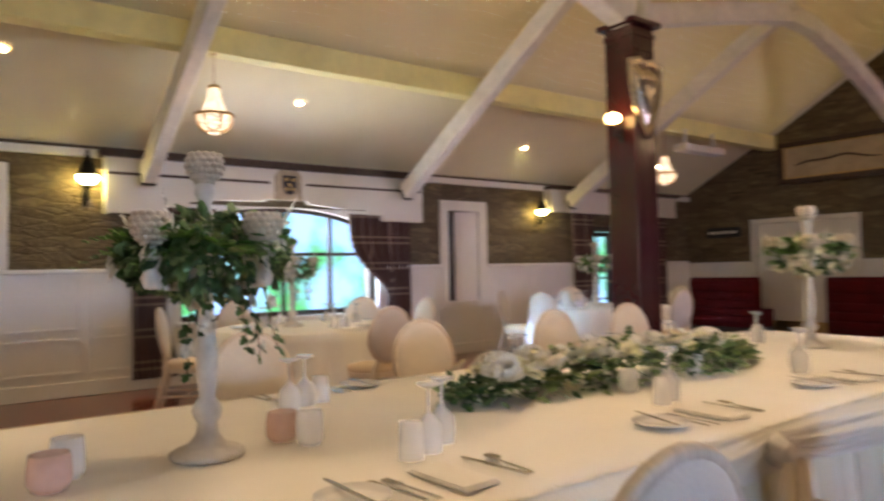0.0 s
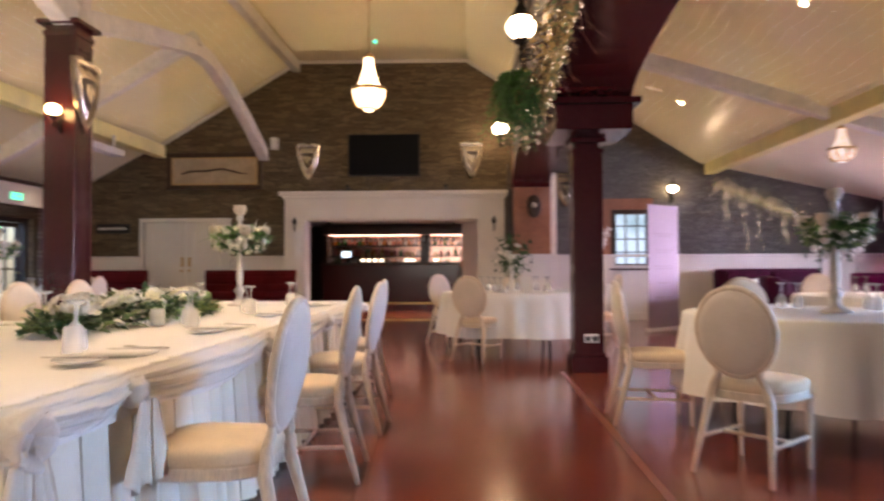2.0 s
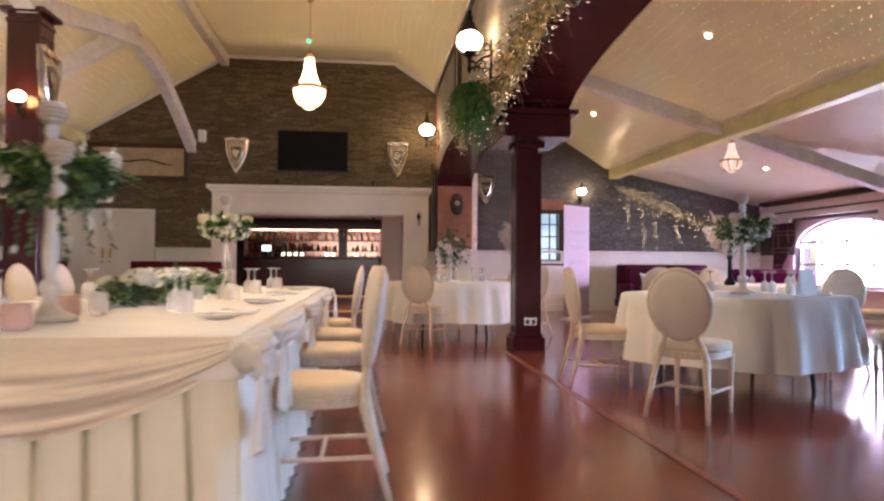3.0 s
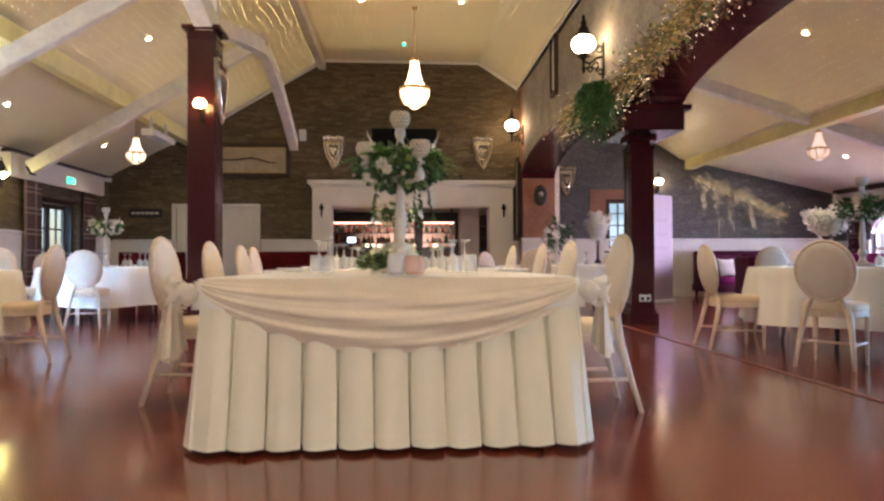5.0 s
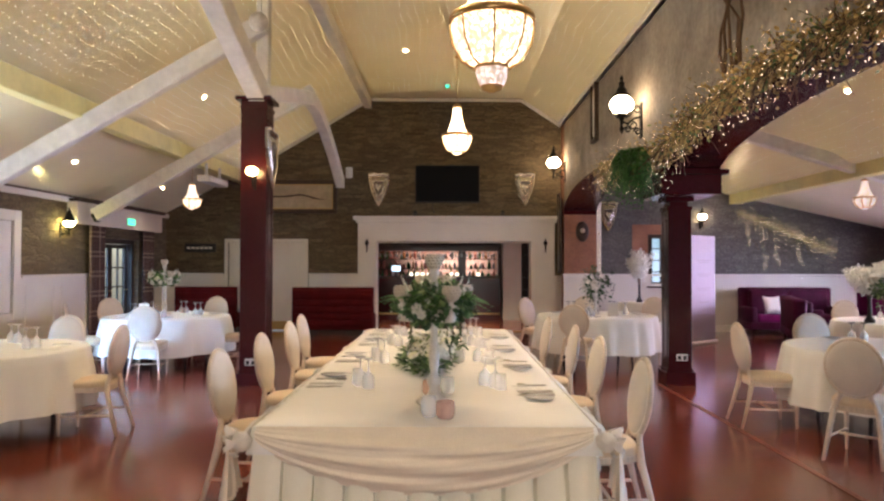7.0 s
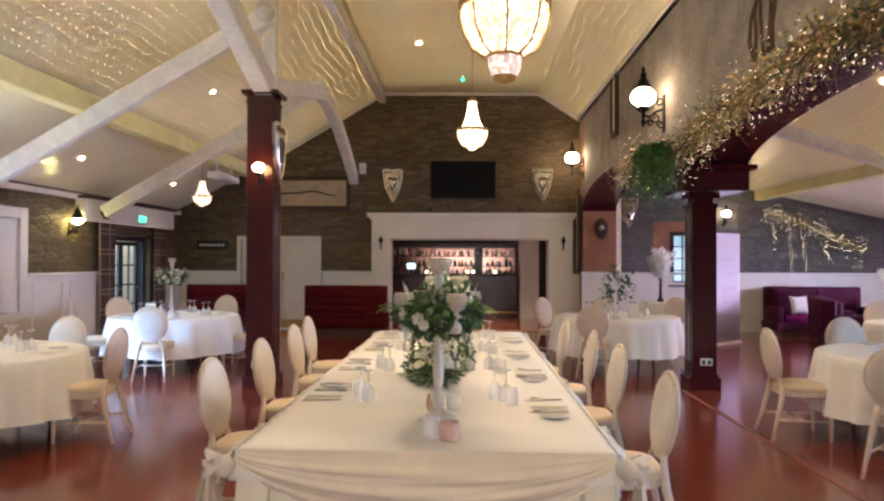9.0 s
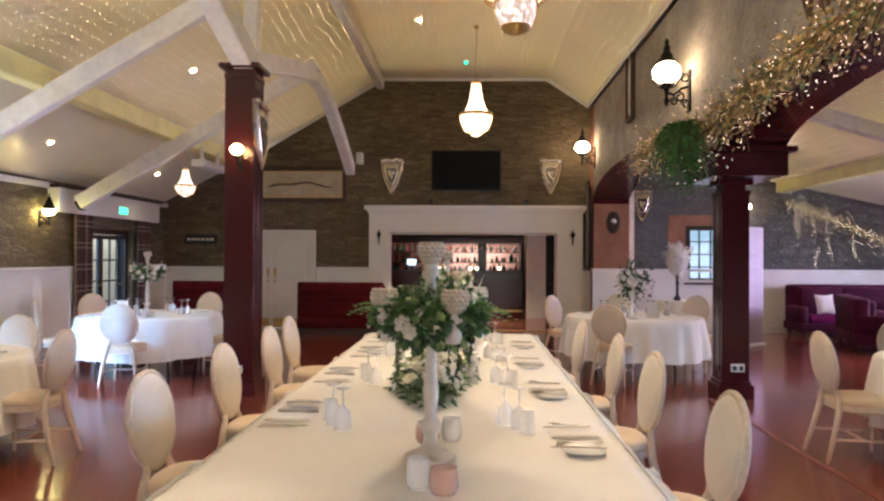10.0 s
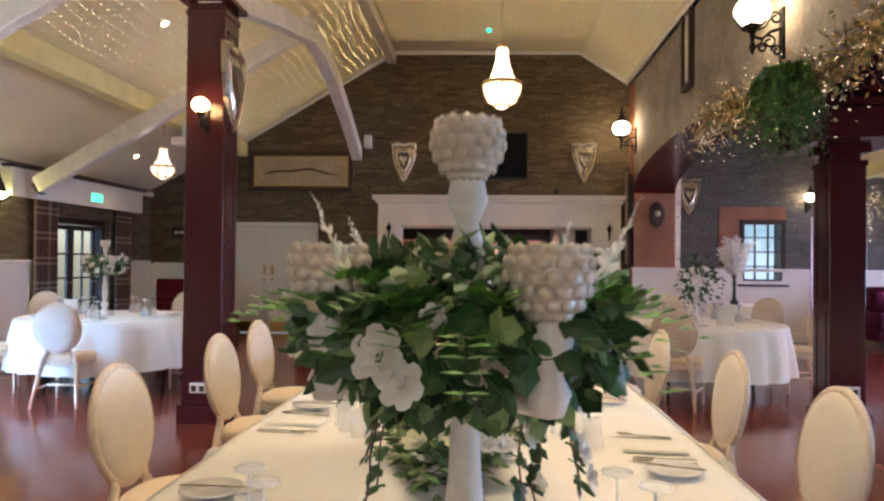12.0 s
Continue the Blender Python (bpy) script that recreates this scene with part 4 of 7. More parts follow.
def wall_lamp(x, y, z, ax, ay, label="black iron wall lantern with a lit white globe", sc=1.0, style="crowned", lit=None):
    """A wall lantern whose globe stands at x, y, z; ax, ay points from the wall to the globe."""
    m = pose(x, y, z) @ Matrix.Rotation(math.atan2(ay, ax), 4, "Z") @ Matrix.Scale(sc, 4)
    ob = thing("wall_lantern", label, "wall lamp", "wall lanterns", "", m)
    bm = bmesh.new()
    bmesh.ops.create_uvsphere(bm, u_segments=24, v_segments=16, radius=0.115)
    for v in bm.verts:
        v.co.z *= 0.82
    part("globe", bm, lit or BULB, ob, "glowing white glass globe", smooth=True)
    if style == "hooded":
        part("cap", lathe([(0.112, 0.02), (0.115, 0.045), (0.085, 0.12), (0.06, 0.19), (0.035, 0.24), (0.03, 0.26), (0.012, 0.29), (0.018, 0.315), (0.0, 0.35)], 18), IRON, ob, smooth=True)
    elif style == "crowned":
        part("cap", lathe([(0.082, 0.076), (0.086, 0.09), (0.062, 0.115), (0.05, 0.14), (0.052, 0.15), (0.03, 0.175), (0.026, 0.2), (0.034, 0.215), (0.014, 0.235), (0.02, 0.265), (0.0, 0.30)], 18), IRON, ob, smooth=True)
    part("cup", lathe([(0.0, -0.17), (0.02, -0.16), (0.03, -0.13), (0.052, -0.108), (0.058, -0.094), (0.0, -0.094)], 18), IRON, ob, smooth=True)
    for k in range(6):
        c, q = math.cos(math.pi * k / 3), math.sin(math.pi * k / 3)
        part("claw", tube([(0.03 * c, 0.03 * q, -0.13), (0.085 * c, 0.085 * q, -0.105), (0.108 * c, 0.108 * q, -0.06), (0.122 * c, 0.122 * q, -0.045)], [0.01, 0.009, 0.007, 0.004], 6), IRON, ob)
    part("finial", lathe([(0.0, -0.30), (0.014, -0.27), (0.024, -0.24), (0.012, -0.21), (0.02, -0.17)], 12), IRON, ob, smooth=True)
    w = -0.19
    bm = bmesh.new()
    tube([(0, 0, -0.17), (-0.06, 0, -0.19), (-0.12, 0, -0.14), (w, 0, -0.12)], 0.012, 8, bm)
    part("arm", bm, IRON, ob, smooth=True)
    for c, r0 in (((-0.11, -0.21), 0.05), ((-0.15, -0.05), 0.045), ((-0.06, -0.25), 0.035), ((-0.16, -0.27), 0.04)):
        pts = [(c[0] + r0 * (1 - 0.09 * k / 2) * math.cos(0.55 * k), 0, c[1] + r0 * (1 - 0.09 * k / 2) * math.sin(0.55 * k)) for k in range(16)]
        part("scroll", tube(pts, 0.008, 6), IRON, ob)
    part("back_plate", boxes((w - 0.012, w + 0.006, -0.035, 0.035, -0.34, 0.02), bevel=0.004), IRON, ob)


wall_lamp(0.73, 6.17, 3.69, -1, 0, sc=1.35)
wall_lamp(0.74, 12.20, 3.79, -1, 0, sc=1.3)
wall_lamp(-4.05, 5.445, 2.69, 0, -1, sc=0.64, style="bare", lit=AMBERBULB)
wall_lamp(LEFT + 0.15, 8.40, 2.22, 1, 0, sc=0.76, style="hooded", lit=YELLOWBULB)
wall_lamp(LEFT + 0.17, 1.55, 2.34, 1, 0, sc=0.88, style="hooded", lit=YELLOWBULB)
wall_lamp(4.18, END - 0.16, 2.62, 0, -1, sc=0.8)


def downlight(x, y, z, nx, nz, watts=90):
    m = pose(x, y, z) @ Vector((nx, 0, nz)).to_track_quat("Z", "Y").to_matrix().to_4x4()
    ob = thing("downlight", "small round recessed ceiling spotlight, lit", "downlight", "recessed downlights", "", m)
    part("rim", lathe([(0.032, 0.006), (0.05, 0.01), (0.055, 0.0), (0.05, -0.004)], 20), PLASTIC, ob)
    spot = bpy.data.lights.new("downlight_beam", "SPOT")
    spot.energy, spot.color, spot.spot_size, spot.spot_blend, spot.shadow_soft_size = watts, WARM, radians(95), 0.7, 0.03
    beam_ob = new("downlight_beam", spot)
    beam_ob.matrix_world = pose(x, y, z - 0.03)
    part("lens", lathe([(0.0, 0.004), (0.033, 0.004), (0.033, 0.002)], 16), DOWN, ob)


for x, y in ((-7.35, 7.45), (-7.4, 10.85), (-7.1, 3.63), (-6.95, 0.7)):
    downlight(x, y, zl(x) - 0.012, 0.45, -0.9, 24)
for x, y, w in ((-5.45, 7.7, 45), (-5.25, 3.85, 55)):
    downlight(x, y, zl(x) - 0.012, 0.5, -0.86, w)
for x, y, w in ((-2.37, 9.2, 110), (-0.62, 9.2, 110), (-2.37, 2.9, 240), (-0.62, 2.9, 240)):
    downlight(x, y, 5.355, 0, -1, w)
for x, y, w in ((3.68, 6.02, 170), (3.7, 10.4, 90)):
    downlight(x, y, zr(x) - 0.012, -0.45, -0.9, w)
downlight(6.6, 9.6, zr(6.6) - 0.012, -0.2, -0.97)
# two extra downlights out of view, added to brighten skirt and near linen
for x, y in ((-2.37, -3.2), (-0.62, -3.2)):
    downlight(x, y, 5.355, 0, -1, 140)
for x in (-2.9, -2.0, -1.1, -0.2):
    downlight(x, 14.2, BARZ - 0.01, 0, -1)

# strings of tiny bulbs on the ceilings
bm = bmesh.new()
verts, faces = [], []


def bulb(p, r):
    i = len(verts)
    a = random.uniform(0, 6.28)
    for k in range(3):
        verts.append((p[0] + r * math.cos(a + 2.094 * k), p[1] + r * math.sin(a + 2.094 * k), p[2] + r * 0.4))
    verts.append((p[0], p[1], p[2] - r))
    verts.append((p[0], p[1], p[2] + r * 1.2))
    for k in range(3):
        faces.append((i + k, i + (k + 1) % 3, i + 3))
        faces.append((i + (k + 1) % 3, i + k, i + 4))


def strings(x0, x1, step, y0, y1, pitch, height, r=0.0052, drop=0.035):
    n = int((x1 - x0) / step)
    for i in range(n + 1):
        x = x0 + (x1 - x0) * i / n
        ph = random.uniform(0, 1)
        y = y0 + random.uniform(0, pitch)
        while y < y1:
            xx = x + 0.028 * math.sin(y * 2.3 + 0.22 * i) + 0.012 * math.sin(y * 6.1 + 0.5 * i) + random.uniform(-0.006, 0.006)
            bulb((xx, y, height(xx) - drop - random.uniform(0, 0.01)), r)
            y += pitch * random.uniform(0.85, 1.15)


def zn(x):
    return 5.36 if x < 0.08 else 5.36 - (x - 0.08) * 0.674


strings(-3.25, 0.85, 0.115, 0.5, 12.0, 0.12, zn, 0.0039)
strings(-6.1, -3.6, 0.115, -0.5, 12.5, 0.12, zl, 0.0046)
strings(1.85, 4.65, 0.12, 1.5, 12.4, 0.12, zr, 0.0042)
bm.free()
me = bpy.data.meshes.new("fairy_lights")
me.from_pydata(verts, [], faces)
me.materials.append(FAIRY)
tagged(new("fairy_lights", me), "warm white fairy lights strung in rows under the ceilings", "fairy lights", kind="stuff")


# ---- leaves, flowers, candelabra ----
IVY = [(0, 0), (0.30, -0.10), (0.52, 0.18), (0.26, 0.34), (0.34, 0.62), (0.0, 1.0), (-0.34, 0.62), (-0.26, 0.34), (-0.52, 0.18), (-0.30, -0.10)]
OVAL = [(0, 0), (0.2, 0.2), (0.27, 0.5), (0.16, 0.82), (0.0, 1.0), (-0.16, 0.82), (-0.27, 0.5), (-0.2, 0.2)]
PETALS = [(0, 0), (0.25, 0.25), (0.38, 0.6), (0.25, 0.92), (0.0, 1.0), (-0.25, 0.92), (-0.38, 0.6), (-0.25, 0.25)]


class Bush:
    """Collects leaves of one material into one mesh."""

    def __init__(self):
        self.v, self.f = [], []

    def leaf(self, at, way, up, size, shape=IVY, curl=0.25):
        way, up = Vector(way).normalized(), Vector(up)
        side = way.cross(up)
        if side.length < 1e-3:
            side = way.orthogonal()
        side.normalize()
        nrm = side.cross(way).normalized()
        i = len(self.v)
        mid = Vector(at) + way * size * 0.45 + nrm * size * 0.06
        self.v.append(tuple(mid))
        for u, w in shape:
            p = Vector(at) + side * u * size + way * w * size + nrm * size * (-curl * u * u - curl * 0.5 * w * w)
            self.v.append(tuple(p))
        n = len(shape)
        for k in range(n):
            self.f.append((i, i + 1 + k, i + 1 + (k + 1) % n))

    def stem(self, pts, r):
        pts = [Vector(p) for p in pts]
        i = len(self.v)
        for p in pts:
            for k in range(3):
                a = 2.094 * k
                self.v.append((p.x + r * math.cos(a), p.y + r * math.sin(a), p.z))
        for j in range(len(pts) - 1):
            for k in range(3):
                a, b = i + 3 * j + k, i + 3 * j + (k + 1) % 3
                self.f.append((a, b, b + 3, a + 3))

    def flower(self, at, way, size, rows=2, n=5, rnd=random):
        way = Vector(way).normalized()
        t = way.orthogonal().normalized()
        b = way.cross(t)
        for r in range(rows):
            for k in range(n):
                a = 2 * math.pi * (k + 0.5 * r) / n + rnd.uniform(-0.15, 0.15)
                d = math.cos(a) * t + math.sin(a) * b
                lift = 0.25 + 0.55 * r / max(1, rows - 1) if rows > 1 else 0.3
                self.leaf(Vector(at) + way * 0.06 * size * r, d + way * lift, way, size * (1.0 - 0.25 * r), PETALS, -0.25)

    def done(self, name, material, parent=None, label="", smooth=False):
        me = bpy.data.meshes.new(name)
        me.from_pydata(self.v, [], self.f)
        me.materials.append(material)
        if smooth:
            me.shade_smooth()
        ob = new(name, me)
        if parent is not None:
            ob.parent = parent
        if label:
            ob["label"] = label
        return ob


def rdir(rnd, flat=1.0):
    a, z = rnd.uniform(0, 2 * math.pi), rnd.uniform(-1, 1)
    q = math.sqrt(1 - z * z)
    return Vector((q * math.cos(a), q * math.sin(a), z * flat))


def votive(m, parent):
    m = m @ Matrix.Diagonal((0.82, 0.82, 0.68, 1))
    """A bead-covered glass bowl."""
    bm = lathe([(0.0, -0.068), (0.018, -0.066), (0.036, -0.05), (0.053, -0.018), (0.06, 0.012), (0.058, 0.04), (0.053, 0.06), (0.048, 0.06), (0.05, 0.03), (0.0, -0.04)], 28, m=m)
    v = part("votive_bowl", bm, PEARL, parent, "beaded cream votive bowl", smooth=True)
    bm = bmesh.new()
    for j, (rr, z) in enumerate(((0.03, -0.052), (0.045, -0.036), (0.056, -0.014), (0.062, 0.009), (0.06, 0.032), (0.054, 0.052))):
        for k in range(14):
            a = 2 * math.pi * (k + 0.5 * (j % 2)) / 14
            bmesh.ops.create_icosphere(bm, subdivisions=1, radius=0.0145, matrix=m @ Matrix.Translation((rr * math.cos(a), rr * math.sin(a), z)) @ Matrix.Rotation(a, 4, "Z") @ Matrix.Diagonal((0.35, 0.95, 0.9, 1)))
    tagged(part("beadwork", bm, PEARL, v, smooth=True), kind="stuff")


def candelabra(x, y, seed, leaves=620, white=0.3, trail=True, turn=0, label="", blooms=()):
    rnd = random.Random(seed)
    ob = thing("candelabra", label or "tall whitewashed candelabra dressed with ivy, ferns and white flowers", "candelabra", "table candelabras", "", pose(x, y, TZ + 0.004, rz=turn))
    stem = [(0.0, 0.0), (0.098, 0.0), (0.1, 0.012), (0.085, 0.022), (0.05, 0.035), (0.03, 0.06), (0.026, 0.09), (0.036, 0.105), (0.042, 0.125), (0.034, 0.145), (0.02, 0.16), (0.026, 0.2),
            (0.03, 0.26), (0.022, 0.36), (0.018, 0.46), (0.026, 0.475), (0.018, 0.49), (0.016, 0.6), (0.022, 0.62), (0.026, 0.65), (0.016, 0.69), (0.029, 0.72), (0.024, 0.745), (0.016, 0.765), (0, 0.765)]
    part("stem", lathe(stem, 24), STEMWOOD, ob, "turned whitewashed wood stem", smooth=True)
    votive(Matrix.Translation((0, 0, 0.79)), ob)
    for k in range(4):
        a = radians(30 + 90 * k)
        c, s = math.cos(a), math.sin(a)
        part("arm", tube([(0.02 * c, 0.02 * s, 0.52), (0.1 * c, 0.1 * s, 0.465), (0.17 * c, 0.17 * s, 0.47), (0.195 * c, 0.195 * s, 0.5)], 0.012, 8), STEMWOOD, ob, smooth=True)
        cup = lathe([(0.0, 0.46), (0.018, 0.465), (0.026, 0.49), (0.016, 0.51), (0.024, 0.53), (0.028, 0.55), (0.014, 0.572), (0.026, 0.585), (0.0, 0.59)], 16, m=Matrix.Translation((0.195 * c, 0.195 * s, 0)))
        part("candle_cup", cup, STEMWOOD, ob, smooth=True)
        votive(Matrix.Translation((0.195 * c, 0.195 * s, 0.615)), ob)
    ivy, fern, pale, pet, ivo, twig = Bush(), Bush(), Bush(), Bush(), Bush(), Bush()
    for _ in range(leaves):
        d = rdir(rnd)
        r = rnd.uniform(0.55, 1.0) ** 0.5
        p = Vector((d.x * 0.225 * r, d.y * 0.225 * r, 0.55 + d.z * 0.115 * r))
        way = d + Vector((0, 0, -0.45)) + 0.7 * rdir(rnd)
        (ivy if rnd.random() < 0.74 else pale).leaf(p, way, d, rnd.uniform(0.022, 0.052), IVY if rnd.random() < 0.6 else OVAL)
    for _ in range(int(leaves * 0.025) + 12):
        a = rnd.uniform(0, 6.28)
        base = Vector((0.12 * math.cos(a), 0.12 * math.sin(a), 0.55))
        out = Vector((math.cos(a), math.sin(a), rnd.uniform(0.2, 1.5))).normalized()
        ln = rnd.uniform(0.13, 0.22)
        for j in range(9):
            t = j / 8
            p = base + out * ln * t + Vector((0, 0, -0.09 * t * t))
            for s in (-1, 1):
                fern.leaf(p, out.cross(Vector((0, 0, 1))) * s + out * 0.6, Vector((0, 0, 1)), 0.055 * (1.1 - 0.65 * t), OVAL, 0.1)
    if trail:
        for _ in range(7):
            a = rnd.uniform(0, 6.28)
            rr = rnd.uniform(0.09, 0.2)
            p = Vector((rr * math.cos(a), rr * math.sin(a), 0.45))
            pts = [p.copy()]
            for j in range(rnd.randint(3, 7)):
                p = p + Vector((0.008 * math.cos(a + rnd.uniform(-2, 2)), 0.008 * math.sin(a + rnd.uniform(-2, 2)), -0.03))
                pts.append(p.copy())
                ivy.leaf(p, Vector((math.cos(a + rnd.uniform(-1.5, 1.5)), math.sin(a + rnd.uniform(-1.5, 1.5)), -0.9)), Vector((math.cos(a), math.sin(a), 0.3)), rnd.uniform(0.022, 0.042))
                if rnd.random() < 0.18:
                    pet.flower(p + Vector((0.01, 0, 0)), Vector((math.cos(a), math.sin(a), 0.2)), rnd.uniform(0.015, 0.026), 2, 5, rnd)
            twig.stem(pts, 0.002)
    for _ in range(int(34 * white)):
        d = rdir(rnd)
        d.z = d.z * 0.8 + 0.1
        p = Vector((d.x * 0.23, d.y * 0.23, 0.53 + d.z * 0.14))
        bloom = Bush()
        bloom.flower(p, d, rnd.uniform(0.02, 0.034), 3, 5, rnd)
        bloom.done("flower", PETAL if rnd.random() < 0.6 else IVORY, ob, "white open flower", smooth=True)
    for fx, fy, fz, size in blooms:
        bloom = Bush()
        bloom.flower(Vector((fx, fy, fz)), Vector((fx * 2, fy * 2, 0.12)), size, 5, 6, rnd)
        bloom.done("flower", PETAL, ob, "large white open flower", smooth=True)
    # pale plumes by the bowls
    for k in range(6):
        a = radians(30 + 90 * k + 20)
        for j in range(26):
            t = j / 25
            p = Vector((0.2 * math.cos(a), 0.2 * math.sin(a), 0.6)) + Vector((0.06 * math.cos(a), 0.06 * math.sin(a), 0.11)) * t
            pet.leaf(p, Vector((math.cos(a) * 0.5, math.sin(a) * 0.5, 1)) + 0.9 * rdir(rnd), rdir(rnd), 0.024 * (1.15 - t), OVAL)
    ivy.done("ivy", LEAF, ob, "dark green ivy")
    tagged(fern.done("fern", FERN, ob, "bright green fern fronds"), kind="stuff")
    pale.done("pale_foliage", LEAFPALE, ob, "pale green foliage")
    tagged(pet.done("small_blossom", PETAL, ob, "small white blossom and plumes"), kind="stuff")
    if twig.v:
        tagged(twig.done("tendril", TWIG, ob), kind="stuff")
    return ob


near = candelabra(-1.69, 0.75, 3, leaves=900, white=0.12, blooms=((-0.085, -0.215, 0.535, 0.036), (-0.06, -0.22, 0.505, 0.03), (-0.03, -0.2, 0.575, 0.018), (-0.22, 0.02, 0.53, 0.045), (0.12, 0.16, 0.58, 0.04)))
candelabra(-1.74, 4.32, 4, leaves=260, white=1.1, trail=False, label="tall candelabra dressed with mostly white flowers")
candelabra(-5.9, 2.95, 6, leaves=420, white=0.4, turn=40)
candelabra(2.62, 3.4, 7, leaves=480, white=0.3, turn=15)


def vase_arrangement(x, y, seed, white, label, h=0.42):
    rnd = random.Random(seed)
    ob = thing("flower_vase", label, "flower vase", "tall flower vases", "", pose(x, y, TZ + 0.004))
    part("vase", lathe([(0.0, 0.0), (0.075, 0.0), (0.07, 0.012), (0.025, 0.03), (0.022, 0.2), (0.035, h - 0.05), (0.06, h), (0.055, h), (0.03, h - 0.05), (0, h - 0.06)], 24), CHINA, ob, smooth=True)
    ivy, pet = Bush(), Bush()
    for _ in range(330):
        d = rdir(rnd)
        far = rnd.uniform(0.45, 1.15) * (1 + 0.3 * math.sin(3 * math.atan2(d.y, d.x) + seed))
        p = Vector((d.x * 0.2 * far, d.y * 0.2 * far, h + 0.13 + d.z * 0.24 * far))
        ivy.leaf(p, d + Vector((0, 0, -0.2)) + 0.6 * rdir(rnd), d, rnd.uniform(0.035, 0.07), OVAL)
    for _ in range(int(40 * white)):
        d = rdir(rnd)
        d.z = abs(d.z)
        bloom = Bush()
        bloom.flower(Vector((d.x * 0.24, d.y * 0.24, h + 0.07 + d.z * 0.22)), d, rnd.uniform(0.04, 0.062), 3, 6, rnd)
        bloom.done("flower", PETAL, ob, "white rose", smooth=True)
    ivy.done("foliage", LEAF, ob, "green foliage")
    return ob


candelabra(-5.87, 7.25, 21, leaves=360, white=1.0, trail=False, turn=20, label="tall candelabra dressed with white roses and greenery")
vase_arrangement(0.70, 7.70, 22, 0.25, "tall white vase with loose green foliage", 0.32)


def pampas(x, y, z, seed, top, label):
    """White feathery blossom branches in a black vase."""
    rnd = random.Random(seed)
    ob = thing("blossom_vase", label, "flower vase", "white blossom vases", "", pose(x, y, z))
    part("vase", lathe([(0.0, 0.0), (0.06, 0.0), (0.07, 0.03), (0.03, 0.1), (0.022, 0.3), (0.04, 0.36), (0.035, 0.36), (0, 0.3)], 20), BLACK, ob, smooth=True)
    pet, twig = Bush(), Bush()
    for k in range(20):
        a = rnd.uniform(0, 6.28)
        lean = rnd.uniform(0.05, 0.32)
        ln = (top - 0.3) * rnd.uniform(0.65, 1.0)
        pts = [Vector((lean * math.cos(a) * (t / 6) ** 1.3, lean * math.sin(a) * (t / 6) ** 1.3, 0.3 + ln * t / 6)) for t in range(7)]
        twig.stem(pts, 0.004)
        for j in range(230):
            t = rnd.uniform(2.2, 6)
            i = min(5, int(t))
            p = pts[i].lerp(pts[i + 1], t - i) + 0.07 * rdir(rnd) * (1.1 - abs(t - 4) / 5)
            pet.leaf(p, rdir(rnd) + Vector((0, 0, 0.6)), rdir(rnd), rnd.uniform(0.035, 0.06), OVAL)
    pet.done("blossom", BLOSSOM, ob, "white blossom")
    twig.done("branches", TWIG, ob)
    return ob


pampas(4.05, 6.2, TZ, 31, 0.78, "black vase of white feathery blossom on a round table")
stand = thing("side_table", "small round side table with a white cloth", "table", "", "", pose(2.35, 11.2, 0))
part("tabletop", lathe([(0, 0.73), (0.4, 0.73), (0.4, 0.75), (0, 0.75)], 32), DARKWOOD, stand)
part("pedestal", lathe([(0.0, 0), (0.22, 0), (0.2, 0.03), (0.04, 0.06), (0.035, 0.7), (0.1, 0.73), (0, 0.73)], 20), DARKWOOD, stand, smooth=True)
cl = part("side_cloth", lathe([(0, 0.755), (0.405, 0.755), (0.412, 0.74), (0.43, 0.4), (0.45, 0.12)], 64, wobble=0.018, freq=13), CLOTH, None, smooth=True)
cl.matrix_world = pose(2.35, 11.2, 0)
tagged(cl, "white cloth draped over a small side table", "tablecloth")
pampas(2.35, 11.2, 0.757, 32, 1.05, "black vase of white feathery blossom on a side table")

# ---- floral runner along the long table ----
rnd = random.Random(77)
runner = thing("floral_runner", "low garland of ivy, white hydrangea and roses on the long table", "flower garland", "", "", pose(-1.74, 2.6, TZ))
ivy, pale, pet, ivo = Bush(), Bush(), Bush(), Bush()
for _ in range(1350):
    t = rnd.uniform(-1, 1)
    w = 0.22 * (1 - abs(t) ** 3) + 0.03
    d = rdir(rnd)
    d.z = abs(d.z)
    r = rnd.uniform(0.4, 1) ** 0.5
    p = Vector((d.x * w * r + 0.05 * math.sin(3 * t), t * 0.98 + d.y * 0.05, 0.02 + d.z * 0.2 * r * (1 - 0.6 * abs(t))))
    way = Vector((d.x, d.y * 0.6, 0.15)) + 0.5 * rdir(rnd)
    (ivy if rnd.random() < 0.45 else pale).leaf(p, way, Vector((0, 0, 1)) + d, rnd.uniform(0.026, 0.06), IVY if rnd.random() < 0.6 else OVAL)
for _ in range(88):
    t = rnd.uniform(-0.85, 0.85)
    p = Vector((rnd.uniform(-0.15, 0.15), t, 0.09 + rnd.uniform(0, 0.09) * (1 - 0.5 * abs(t))))
    bloom = Bush()
    bloom.flower(p, Vector((rnd.uniform(-0.7, 0.7), rnd.uniform(-0.7, 0.2), 1)), rnd.uniform(0.035, 0.066), 5, 6, rnd)
    bloom.done("flower", PETAL if rnd.random() < 0.6 else IVORY, runner, "white rose", smooth=True)
for t, sx in ((-0.2, 0.03), (0.25, -0.05), (-0.55, -0.02), (0.6, 0.03), (-0.78, 0.04)):
    for _ in range(60):
        d = rdir(rnd)
        d.z = abs(d.z)
        pet.flower(Vector((sx + d.x * 0.09, t + d.y * 0.09, 0.12 + d.z * 0.07)), d, 0.02, 1, 4, rnd)
ivy.done("ivy", LEAF, runner, "dark green ivy")
